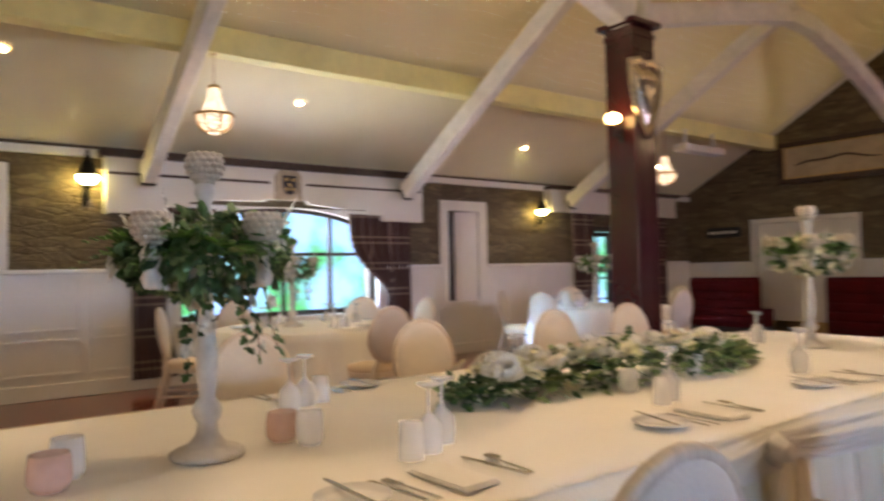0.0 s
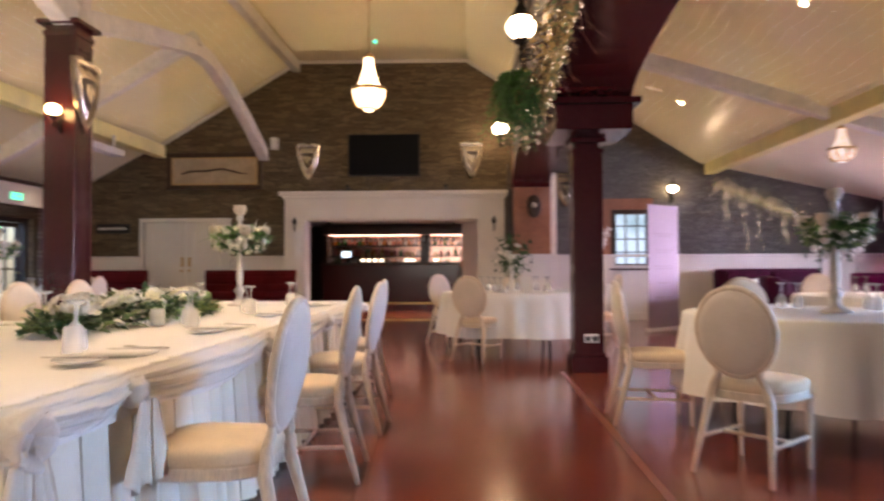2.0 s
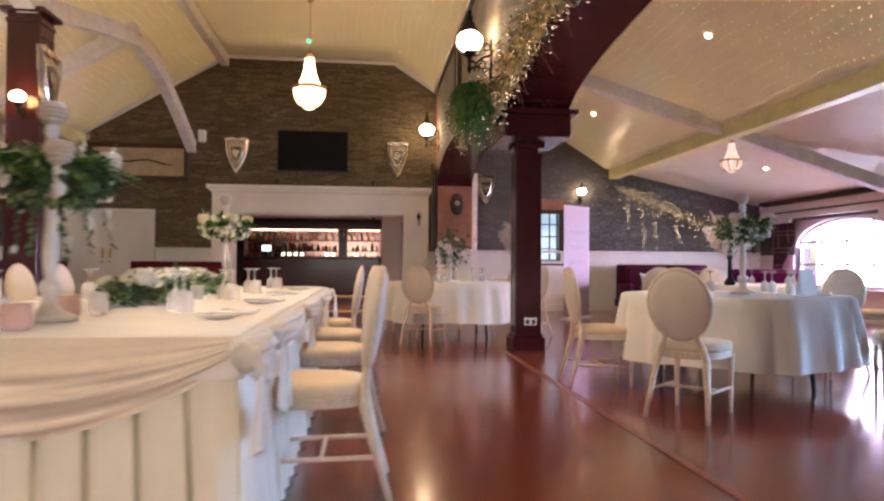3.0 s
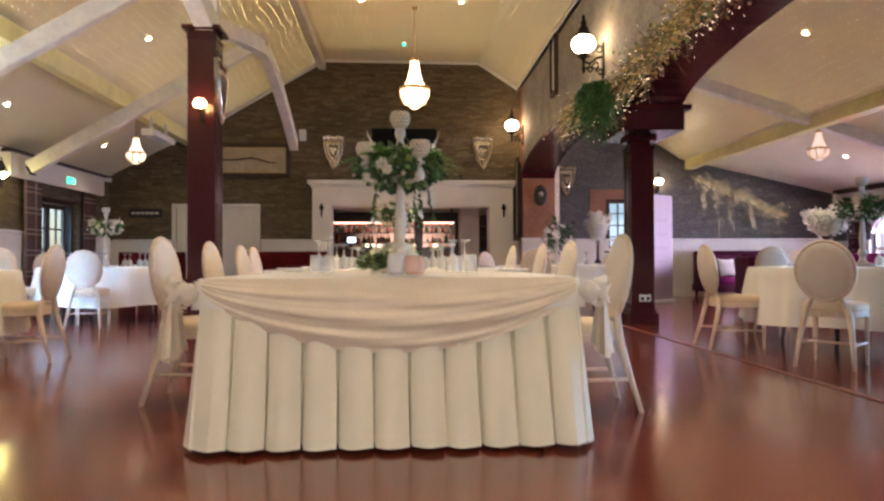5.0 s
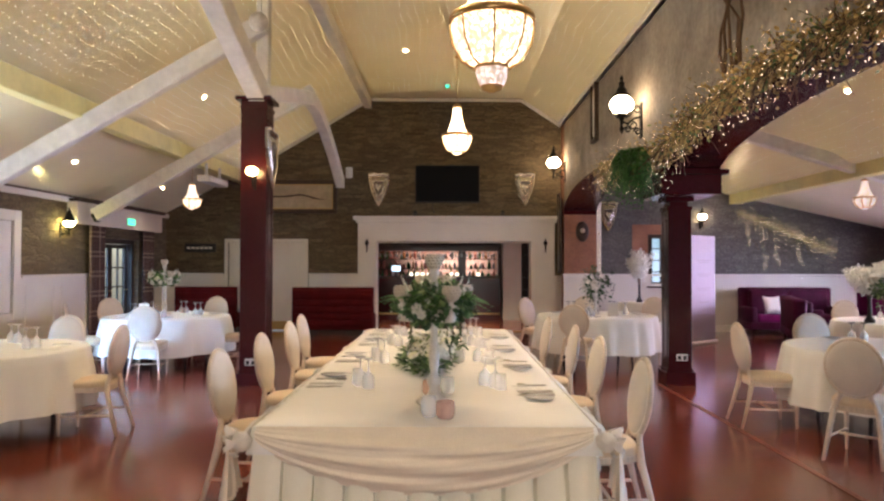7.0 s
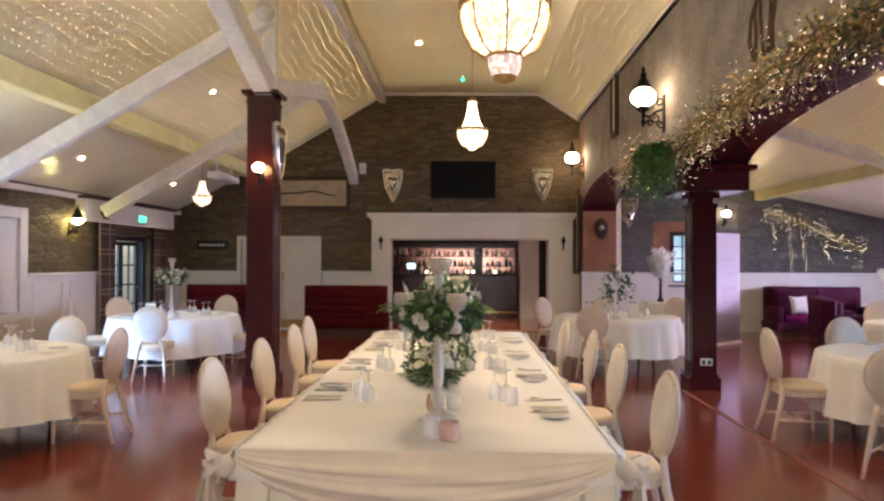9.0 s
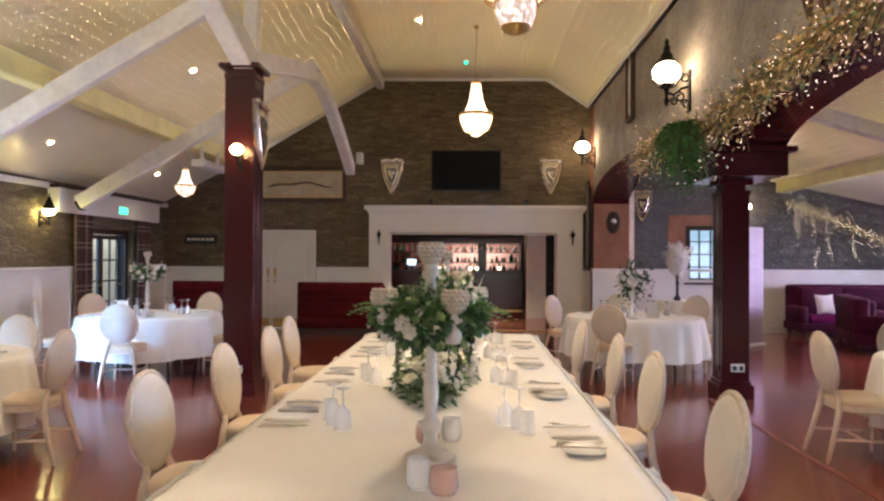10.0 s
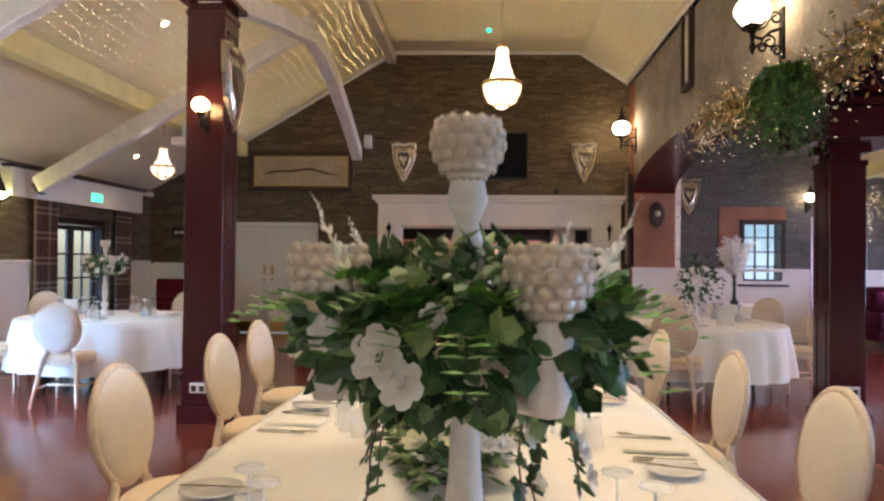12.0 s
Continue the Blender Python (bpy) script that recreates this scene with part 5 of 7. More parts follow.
pale.done("pale_foliage", LEAFPALE, runner, "pale green foliage")
tagged(pet.done("hydrangea", PETAL, runner, "white hydrangea heads"), kind="stuff")


# ---- table settings ----
def goblet(x, y, z, sc=1.0):
    ob = tagged(part("wine_glass", lathe([(0.038, 0.0), (0.041, 0.03), (0.036, 0.075), (0.012, 0.1), (0.005, 0.11), (0.005, 0.17), (0.034, 0.182), (0.035, 0.187), (0.0, 0.187), ], 20), GLASS, smooth=True), "clear stemmed wine glass standing upside down", "glass", "wine glasses")
    ob.matrix_world = pose(x, y, z) @ Matrix.Scale(sc, 4)
    return ob


def tumbler(x, y, z):
    ob = tagged(part("tumbler", lathe([(0.036, 0.0), (0.034, 0.05), (0.031, 0.098), (0.0, 0.1), (0.0, 0.092), (0.028, 0.09), (0.033, 0.0), (0.036, 0.0)], 20), GLASS, smooth=True, ), "clear water tumbler standing upside down", "glass", "water tumblers")
    ob.matrix_world = pose(x, y, z)
    return ob


def side_plate(x, y, z, r=0.085):
    ob = tagged(part("side_plate", lathe([(0.0, 0.004), (r * 0.55, 0.004), (r, 0.014), (r, 0.018), (r * 0.6, 0.009), (0, 0.009)], 32), CHINA, smooth=True), "white china side plate", "plate", "side plates")
    ob.matrix_world = pose(x, y, z)
    return ob


def cutlery(kind, x, y, z, rz):
    bm = bmesh.new()
    box(bm, -0.006, 0.006, -0.1, 0.0, 0.001, 0.004)
    box(bm, -0.004, 0.004, -0.01, 0.035, 0.0015, 0.004)
    if kind == "fork":
        bm = bmesh.new()
        comb = []
        for k in (-0.0095, -0.0032, 0.0032, 0.0095):
            comb += [(k - 0.0016, 0.052), (k - 0.0013, 0.1), (k + 0.0013, 0.1), (k + 0.0016, 0.052)]
        prism([(0.006, -0.1), (0.004, 0.0), (0.004, 0.03), (0.0111, 0.04)] + comb[::-1] + [(-0.0111, 0.04), (-0.004, 0.03), (-0.004, 0.0), (-0.006, -0.1)], 0.0015, 0.0045, "z", bm)
    elif kind == "knife":
        prism([(-0.004, 0.0), (0.009, 0.01), (0.009, 0.11), (0.002, 0.125), (-0.004, 0.11)], 0.0015, 0.004, "z", bm)
    else:
        lathe([(0, 0.002), (0.016, 0.004), (0.021, 0.008), (0.016, 0.006), (0.0, 0.004)], 14, bm, Matrix.Translation((0, 0.06, 0)) @ Matrix.Diagonal((0.9, 1.4, 1, 1)))
    ob = tagged(part(kind, bm, SILVER), "polished steel table " + kind, kind, "cutlery")
    ob.matrix_world = pose(x, y, z, rz=rz)
    return ob


def napkin(x, y, z, rz):
    bm = boxes((-0.055, 0.055, -0.11, 0.11, 0.0, 0.006), (-0.052, 0.05, -0.105, 0.1, 0.006, 0.011), bevel=0.003)
    ob = tagged(part("napkin", bm, CLOTH, smooth=True, angle=50), "folded white linen napkin", "napkin", "napkins")
    ob.matrix_world = pose(x, y, z, rz=rz)
    return ob


rnd = random.Random(5)
ZT = TZ + 0.005
proto = {}


def put(fn, key, *args):
    """Build the first of a kind, then copy it."""
    if key not in proto:
        proto[key] = fn(*args)
        return proto[key]
    x, y, z = args[-4:-1] if key in ("fork", "knife", "spoon", "napkin") else args[:3]
    turn = args[-1] if key in ("fork", "knife", "spoon", "napkin") else rnd.uniform(0, 360)
    return copy_thing(proto[key], pose(x, y, z, rz=turn))


for side, xc, ys in ((1, -1.09, (1.12, 2.2, 3.25, 4.3)), (-1, -2.38, (1.38, 2.46, 3.6, 4.55))):
    face = 90 if side > 0 else -90
    for y in ys:
        jx, jy = rnd.uniform(-0.02, 0.02), rnd.uniform(-0.02, 0.02)
        q = face + rnd.uniform(-5, 5)
        s = side
        put(side_plate, "side_plate", xc + jx, y - s * 0.27 + jy, ZT)
        put(napkin, "napkin", xc + jx, y + jy, ZT, q)
        put(cutlery, "fork", "fork", xc + jx, y - s * 0.16 + jy, ZT, q + rnd.uniform(-6, 6))
        put(cutlery, "fork", "fork", xc + jx + 0.01, y - s * 0.125 + jy, ZT, q + rnd.uniform(-6, 6))
        put(cutlery, "knife", "knife", xc + jx, y + s * 0.14 + jy, ZT, q + rnd.uniform(-6, 6))
        put(cutlery, "spoon", "spoon", xc + jx, y + s * 0.175 + jy, ZT, q + rnd.uniform(-8, 8))
        put(cutlery, "knife", "knife", xc + jx - s * 0.01, y - s * 0.27 + jy, ZT + 0.018, q + rnd.uniform(-25, 25))
        put(goblet, "goblet", xc - s * 0.23 + jx, y + s * 0.10 + jy, ZT)
        put(goblet, "goblet", xc - s * 0.29 + jx, y + s * 0.19 + jy, ZT)
        put(tumbler, "tumbler", xc - s * 0.20 + jx, y + s * 0.02 + jy, ZT)
for key, (cx, cy) in ROUND.items():
    for k, (deg, r) in enumerate(SEATS[key]):
        a = radians(deg)
        put(goblet, "goblet", cx + 0.48 * math.cos(a + 0.12), cy + 0.48 * math.sin(a + 0.12), ZT - 0.001)
        put(goblet, "goblet", cx + 0.44 * math.cos(a - 0.1), cy + 0.44 * math.sin(a - 0.1), ZT - 0.001)
        put(side_plate, "side_plate", cx + 0.68 * math.cos(a + 0.22), cy + 0.68 * math.sin(a + 0.22), ZT - 0.001)
        put(napkin, "napkin", cx + 0.68 * math.cos(a), cy + 0.68 * math.sin(a), ZT - 0.001, deg)
        put(cutlery, "knife", "knife", cx + 0.68 * math.cos(a - 0.16), cy + 0.68 * math.sin(a - 0.16), ZT - 0.001, deg + 90)


def tealight(x, y, tall, material, label, r=0.05):
    bm = lathe([(0.0, 0.0), (r * 0.8, 0.0), (r, 0.02), (r, tall * 0.6), (r * 0.9, tall), (r * 0.82, tall), (r * 0.9, tall * 0.6), (r * 0.85, 0.02), (0, 0.012)], 24)
    ob = tagged(part("candle_holder", bm, material, smooth=True), label, "candle holder", "glass candle holders")
    ob.matrix_world = pose(x, y, ZT)


tealight(-1.625, 0.36, 0.085, PINKGLASS, "squat frosted pink glass candle holder")
tealight(-1.71, 0.41, 0.1, GLASS, "clear straight glass candle holder", 0.042)
tealight(-1.715, 0.98, 0.085, PINKGLASS, "squat frosted pink glass candle holder")
tealight(-1.615, 1.02, 0.095, GLASS, "clear straight glass candle holder", 0.042)
tealight(-1.62, 2.95, 0.09, GLASS, "clear straight glass candle holder", 0.042)
tealight(-1.52, 2.35, 0.09, GLASS, "clear straight glass candle holder", 0.042)


def card(x, y, rz, w=0.15, h=0.2):
    ob = thing("table_card", "standing cream menu card on the tablecloth", "card", "table cards", "", pose(x, y, ZT - 0.001, rz=rz))
    bm = bmesh.new()
    prism([(-0.03, 0.0), (-0.027, 0.0), (0.001, h), (0.03, 0.0), (0.027, 0.0), (0.001, h - 0.008)], -w / 2, w / 2, "x", bm)
    part("folded_card", bm, PAPER, ob)


card(2.95, 3.05, 12)
card(-5.98, 6.8, -5)
card(0.85, 7.2, 8)


# ---- views outside ----
def garden_material(name, sky_c, leaf_c, strength, cut):
    m = bpy.data.materials.new(name)
    m.use_nodes = True
    nt = m.node_tree
    b = nt.nodes["Principled BSDF"]
    co = nt.nodes.new("ShaderNodeTexCoord")
    n = nt.nodes.new("ShaderNodeTexNoise")
    n.inputs["Scale"].default_value, n.inputs["Detail"].default_value = 0.9, 5
    nt.links.new(co.outputs["Object"], n.inputs["Vector"])
    ramp = nt.nodes.new("ShaderNodeValToRGB")
    ramp.color_ramp.elements[0].color, ramp.color_ramp.elements[0].position = (*leaf_c, 1), cut - 0.08
    ramp.color_ramp.elements[1].color, ramp.color_ramp.elements[1].position = (*sky_c, 1), cut + 0.08
    nt.links.new(n.outputs[0], ramp.inputs[0])
    b.inputs["Base Color"].default_value = (0, 0, 0, 1)
    b.inputs["Roughness"].default_value = 1.0
    nt.links.new(ramp.outputs[0], b.inputs["Emission Color"])
    b.inputs["Emission Strength"].default_value = strength
    return m


GARDEN = garden_material("garden_distance", (0.30, 0.55, 1.0), (0.07, 0.40, 0.16), 2.1, 0.5)
BRIGHT = garden_material("bright_distance", (0.72, 0.84, 1.0), (0.50, 0.70, 0.90), 7.0, 0.42)
PALE = garden_material("pale_distance", (0.62, 0.80, 1.0), (0.35, 0.52, 0.62), 0.8, 0.45)
structure("backdrop_garden", boxes((-12.1, -12.0, -6, 16, -1, 5)), GARDEN, "blurred bright garden beyond the window", "backdrop")
structure("backdrop_right", boxes((12.0, 12.1, -4, 16, -1, 5)), BRIGHT, "bright hazy daylight beyond the window", "backdrop")
structure("backdrop_end", boxes((1.8, 5.2, 15.2, 15.3, -1, 4)), PALE, "bright hazy daylight beyond the small window", "backdrop")


# ---- windows ----
def arched_window(name, x, out, hole, mullions, transoms, frame_mat, label, arch=0.35):
    """A glazed window in a wall along y, with an arched head closing the opening's upper corners."""
    y0, y1, z0, z1 = hole
    ob = tagged(new(name), label, "window", kind="structure")
    c, h = (y0 + y1) / 2, (y1 - y0) / 2
    n = 20
    curve = [(c - h * math.cos(math.pi * i / n), z1 - arch + arch * math.sin(math.pi * i / n)) for i in range(n + 1)]
    bm = bmesh.new()
    prism(curve + [(y1, z1 + 0.02), (y0, z1 + 0.02)], x + 0.02 * out, x + 0.30 * out, "x", bm)
    part("arched_head", bm, PAINT, ob)
    bm = bmesh.new()
    prism([(y, z - 0.05) for y, z in curve] + curve[::-1], x + 0.10 * out, x + 0.16 * out, "x", bm)
    box(bm, x + 0.10 * out, x + 0.16 * out, y0, y0 + 0.05, z0, z1 - arch)
    box(bm, x + 0.10 * out, x + 0.16 * out, y1 - 0.05, y1, z0, z1 - arch)
    box(bm, x + 0.10 * out, x + 0.16 * out, y0, y1, z0, z0 + 0.06)
    part("window_frame", bm, frame_mat, ob)
    def head(y):
        return z1 - arch + arch * math.sqrt(max(0, 1 - ((y - c) / h) ** 2))
    for y in mullions:
        part("mullion", boxes((x + 0.105 * out, x + 0.155 * out, y - 0.025, y + 0.025, z0 + 0.05, head(y) - 0.02)), frame_mat, ob)
    for z in transoms:
        w = h * math.sqrt(max(0.0, 1 - max(0, (z - z1 + arch) / arch) ** 2)) - 0.03
        part("transom", boxes((x + 0.103 * out, x + 0.157 * out, c - w, c + w, z - 0.022, z + 0.022)), frame_mat, ob)
    ys = [y0] + list(mullions) + [y1]
    for a, b in zip(ys, ys[1:]):
        g = part("pane", boxes((x + 0.128 * out, x + 0.132 * out, a + 0.02, b - 0.02, z0 + 0.04, z1 - 0.01)), WINDOWGLASS, ob)
        g.visible_shadow = False
    part("window_sill", boxes((x - 0.10 * out, x + 0.12 * out, y0 - 0.05, y1 + 0.05, z0 - 0.05, z0), bevel=0.006), PAINT, ob)


arched_window("window_1", LEFT, -1, BIGWIN, (3.22, 3.9, 4.58), (1.52,), DARKWOOD, "large arched window with dark glazing bars over the garden", 0.42)
arched_window("window_2", RIGHT, 1, WINR, (9.4, 10.1, 10.8), (1.05, 1.5), PAINT, "large arched window with white bars, very bright outside", 0.55)
arched_window("window_3", RIGHT, 1, WINR2, (2.0, 2.65, 3.3), (1.05, 1.5), PAINT, "large arched window with white bars, very bright outside", 0.55)

ob = tagged(new("window_4"), "small dark-framed window with twelve panes in the stone wall", "window", kind="structure")
wx0, wx1, wz0, wz1 = WINE
part("window_frame", boxes((wx0 - 0.06, wx0 + 0.03, END - 0.02, END + 0.1, wz0 - 0.06, wz1 + 0.06), (wx1 - 0.03, wx1 + 0.06, END - 0.02, END + 0.1, wz0 - 0.06, wz1 + 0.06), (wx0 + 0.03, wx1 - 0.03, END - 0.02, END + 0.1, wz0 - 0.06, wz0 + 0.03), (wx0 + 0.03, wx1 - 0.03, END - 0.02, END + 0.1, wz1 - 0.03, wz1 + 0.06)), DARKWOOD, ob)
for k in (1, 2):
    x = wx0 + (wx1 - wx0) * k / 3
    part("glazing_bar", boxes((x - 0.013, x + 0.013, END + 0.02, END + 0.06, wz0 + 0.03, wz1 - 0.03)), DARKWOOD, ob)
for k in (1, 2, 3):
    z = wz0 + (wz1 - wz0) * k / 4
    part("glazing_bar", boxes((wx0 + 0.03, wx1 - 0.03, END + 0.022, END + 0.058, z - 0.012, z + 0.012)), DARKWOOD, ob)
for i in range(3):
    for j in range(4):
        g = part("pane", boxes((wx0 + (wx1 - wx0) * i / 3 + 0.015, wx0 + (wx1 - wx0) * (i + 1) / 3 - 0.015, END + 0.038, END + 0.042, wz0 + (wz1 - wz0) * j / 4 + 0.014, wz0 + (wz1 - wz0) * (j + 1) / 4 - 0.014)), WINDOWGLASS, ob)
        g.visible_shadow = False
part("window_sill", boxes((wx0 - 0.1, wx1 + 0.1, END - 0.08, END + 0.02, wz0 - 0.1, wz0 - 0.062)), DARKWOOD, ob)
structure("window_surround", boxes((wx0 - 0.42, wx0 - 0.065, END - 0.012, END + 0.01, 1.27, 2.45), (wx0 - 0.065, wx1 + 0.07, END - 0.012, END + 0.01, wz1 + 0.065, 2.45)), TERRA, "reddish plaster band beside the small window", "trim")

# splayed slit window with a white architrave
ob = tagged(new("window_5"), "narrow splayed slit window in a white architrave", "window", kind="structure")
part("architrave", boxes((LEFT, LEFT + 0.05, 6.36, 6.5, 0.7, 2.33), (LEFT, LEFT + 0.05, 7.1, 7.27, 0.7, 2.33), (LEFT, LEFT + 0.05, 6.5, 7.1, 2.17, 2.33), bevel=0.008), PAINT, ob)
bm = prism([(LEFT, 7.1), (LEFT - 0.12, 6.74), (LEFT - 0.33, 6.74), (LEFT - 0.33, 7.1)], 0.8, 2.17, "z")
part("splay", bm, PAINT, ob)
part("dark_frame", boxes((LEFT - 0.3, LEFT - 0.26, 6.5, 6.53, 0.8, 2.17), (LEFT - 0.16, LEFT - 0.12, 6.66, 6.74, 0.8, 2.17), (LEFT - 0.32, LEFT - 0.14, 6.70, 6.74, 0.8, 2.17)), DARKWOOD, ob)
g = part("pane", boxes((LEFT - 0.3, LEFT - 0.29, 6.53, 6.70, 0.8, 2.17)), WINDOWGLASS, ob)
g.visible_shadow = False
part("glazing_bar", boxes((LEFT - 0.31, LEFT - 0.28, 6.53, 6.70, 1.45, 1.49)), DARKWOOD, ob)

# ---- glazed door in the side wall ----
ob = tagged(new("door_1"), "dark timber glazed door standing ajar to the daylight", "door", kind="structure")
dy0, dy1 = DOORL[0], DOORL[1]
part("door_frame", boxes((LEFT - 0.3, LEFT - 0.1, dy0, dy0 + 0.09, 0, 2.02), (LEFT - 0.3, LEFT - 0.1, dy1 - 0.09, dy1, 0, 2.02), (LEFT - 0.3, LEFT - 0.1, dy0 + 0.09, dy1 - 0.09, 1.93, 2.02)), DARKWOOD, ob)
leafw = 0.7
for s, ya in ((0, dy0 + 0.09), (1, dy0 + 0.09 + leafw)):
    m = part("door_leaf", boxes((LEFT - 0.24, LEFT - 0.2, ya, ya + 0.08, 0.02, 1.92), (LEFT - 0.24, LEFT - 0.2, ya + leafw - 0.09, ya + leafw - 0.01, 0.02, 1.92), (LEFT - 0.24, LEFT - 0.2, ya + 0.08, ya + leafw - 0.09, 0.02, 0.3), (LEFT - 0.24, LEFT - 0.2, ya + 0.08, ya + leafw - 0.09, 1.84, 1.92)), DARKWOOD, ob)
    for k in (1, 2, 3):
        z = 0.3 + 1.54 * k / 4
        part("glazing_bar", boxes((LEFT - 0.235, LEFT - 0.205, ya + 0.08, ya + leafw - 0.09, z - 0.014, z + 0.014)), DARKWOOD, m)
    part("glazing_bar", boxes((LEFT - 0.236, LEFT - 0.204, ya + leafw / 2 - 0.02, ya + leafw / 2 + 0.01, 0.3, 1.84)), DARKWOOD, m)
    g = part("glass", boxes((LEFT - 0.222, LEFT - 0.218, ya + 0.08, ya + leafw - 0.09, 0.3, 1.84)), WINDOWGLASS, m)
    g.visible_shadow = False
    part("handle", tube([(LEFT - 0.2, ya + leafw - 0.05, 1.0), (LEFT - 0.15, ya + leafw - 0.05, 1.0), (LEFT - 0.15, ya + leafw - 0.16, 1.0)], 0.009, 8), BRASS, m)

# ---- white double door in the gable ----
ob = tagged(new("door_2"), "pair of closed white panelled doors in the stone gable", "door", kind="structure")
part("door_frame", boxes((-6.74, -6.66, END - 0.03, END + 0.12, 0, 2.11), (-4.9, -4.82, END - 0.03, END + 0.12, 0, 2.11), (-6.66, -4.9, END - 0.03, END + 0.12, 2.03, 2.11)), PAINT, ob)
for xa, xb in ((-6.655, -5.785), (-5.775, -4.905)):
    leaf = part("door_leaf", boxes((xa, xb, END + 0.03, END + 0.075, 0.01, 2.025), bevel=0.004), PAINT, ob)
    for za, zb in ((0.28, 0.95), (1.1, 1.85)):
        bm = bmesh.new()
        for a, b, c, d in ((xa + 0.14, xa + 0.17, za, zb), (xb - 0.17, xb - 0.14, za, zb), (xa + 0.17, xb - 0.17, za, za + 0.03), (xa + 0.17, xb - 0.17, zb - 0.03, zb)):
            box(bm, a, b, END + 0.015, END + 0.035, c, d)
        part("panel_moulding", bm, PAINT, leaf)
    part("kick_plate", boxes((xa + 0.04, xb - 0.04, END + 0.02, END + 0.034, 0.03, 0.22)), BRASS, leaf)
    kx = xb - 0.07 if xa < -6 else xa + 0.07
    part("door_knob", lathe([(0.0, 0.05), (0.022, 0.045), (0.028, 0.03), (0.012, 0.012), (0.025, 0.0)], 14, m=pose(kx, END + 0.03, 1.02, 90)), BRASS, leaf, smooth=True)
    part("push_plate", boxes((kx - 0.03, kx + 0.03, END + 0.026, END + 0.032, 1.1, 1.3)), BRASS, leaf)


# ---- wainscot mouldings, rails and skirtings ----
def rail(name, x0, x1, y0, y1, z0, z1, label):
    structure(name, boxes((x0, x1, y0, y1, z0, z1), bevel=0.008), PAINT, label, "trim")


for y0, y1 in ((BACK, BIGWIN[0] - 0.06), (BIGWIN[1] + 0.06, 6.35), (7.28, 9.48), (11.82, END - 0.1)):
    rail("dado_rail", LEFT + 0.02, LEFT + 0.07, y0, y1, 1.31, 1.36, "white moulded dado rail")
for y0, y1 in ((BACK, 9.48), (11.82, END - 0.1)):
    rail("baseboard", LEFT + 0.02, LEFT + 0.055, y0, y1, 0.0, 0.16, "white painted skirting board")
for x0, x1 in ((LEFT + 0.1, -6.76), (-4.8, -3.68), (1.74, RIGHT - 0.05)):
    rail("dado_rail", x0, x1, END - 0.07, END - 0.02, 1.27, 1.32, "white moulded dado rail")
    rail("baseboard", x0, x1, END - 0.06, END - 0.02, 0.0, 0.15, "white painted skirting board")
rail("baseboard", RIGHT - 0.06, RIGHT - 0.02, BACK, END - 0.1, 0, 0.15, "white painted skirting board")
rail("pier_dado", 0.97, 1.75, 12.31, 12.345, 0.0, 1.28, "white painted wainscot at the foot of the pier")
rail("pier_rail", 0.95, 1.77, 12.28, 12.345, 1.28, 1.33, "white moulded dado rail")
panel_group = tagged(new("wainscot_panels"), "raised moulded frames on the white wainscot", "panelling", kind="structure")


def moulding(y0, y1, z0, z1, x=LEFT + 0.03):
    bm = bmesh.new()
    t = 0.028
    for r in ((y0, y1, z0, z0 + t), (y0, y1, z1 - t, z1), (y0, y0 + t, z0 + t, z1 - t), (y1 - t, y1, z0 + t, z1 - t)):
        box(bm, x, x + 0.016, *r)
    part("panel_frame", bm, PAINT, panel_group)


for y in (-2.35, -1.35, -0.35, 0.65, 1.6):
    for z0, z1 in ((0.24, 0.62), (0.70, 1.0), (1.06, 1.26)):
        moulding(y, y + 0.85, z0, z1)
for y in (5.5, 7.4, 8.4):
    moulding(y, y + 0.8, 0.24, 1.22)
structure("board_panel", boxes((LEFT + 0.02, LEFT + 0.08, -1.2, 0.83, 1.36, 2.46), bevel=0.01), PAINT, "white boarded panel on the stone wall", "panelling")
structure("cornice_left", boxes((LEFT, LEFT + 0.06, BACK, END, 2.58, 2.67), bevel=0.01), PAINT, "white cornice under the ceiling edge", "trim")
bm = bmesh.new()
for (xa, za), (xb, zb) in zip([(-6.35, 3.60), (-3.40, 5.33), (0.08, 5.31), (0.98, 4.72)], [(-3.40, 5.33), (0.08, 5.31), (0.98, 4.72)]):
    beam((xa, END - 0.03, za), (xb, END - 0.03, zb), 0.05, 0.07, bm)
structure("cornice_gable", bm, PAINT, "thin cream cornice along the gable's top", "trim")
structure("valley_trim", boxes((0.93, 1.0, BACK, END, 4.70, 4.78)), PAINT, "cream trim where ceiling meets the arcade wall", "trim")


# ---- pelmets and curtains ----
def pelmet(y0, y1, z0, z1, steps, label, x=LEFT):
    ob = tagged(new("pelmet"), label, "pelmet", "window pelmets")
    prof = [(y0, z1), (y0, z0)] + steps + [(y1, z0), (y1, z1)]
    part("board", prism(prof, x + 0.12, x + 0.18, "x"), PAINT, ob)
    for ya in (y0, y1 - 0.03):
        part("return", boxes((x, x + 0.12, ya, ya + 0.03, z0, z1)), PAINT, ob)
    return ob


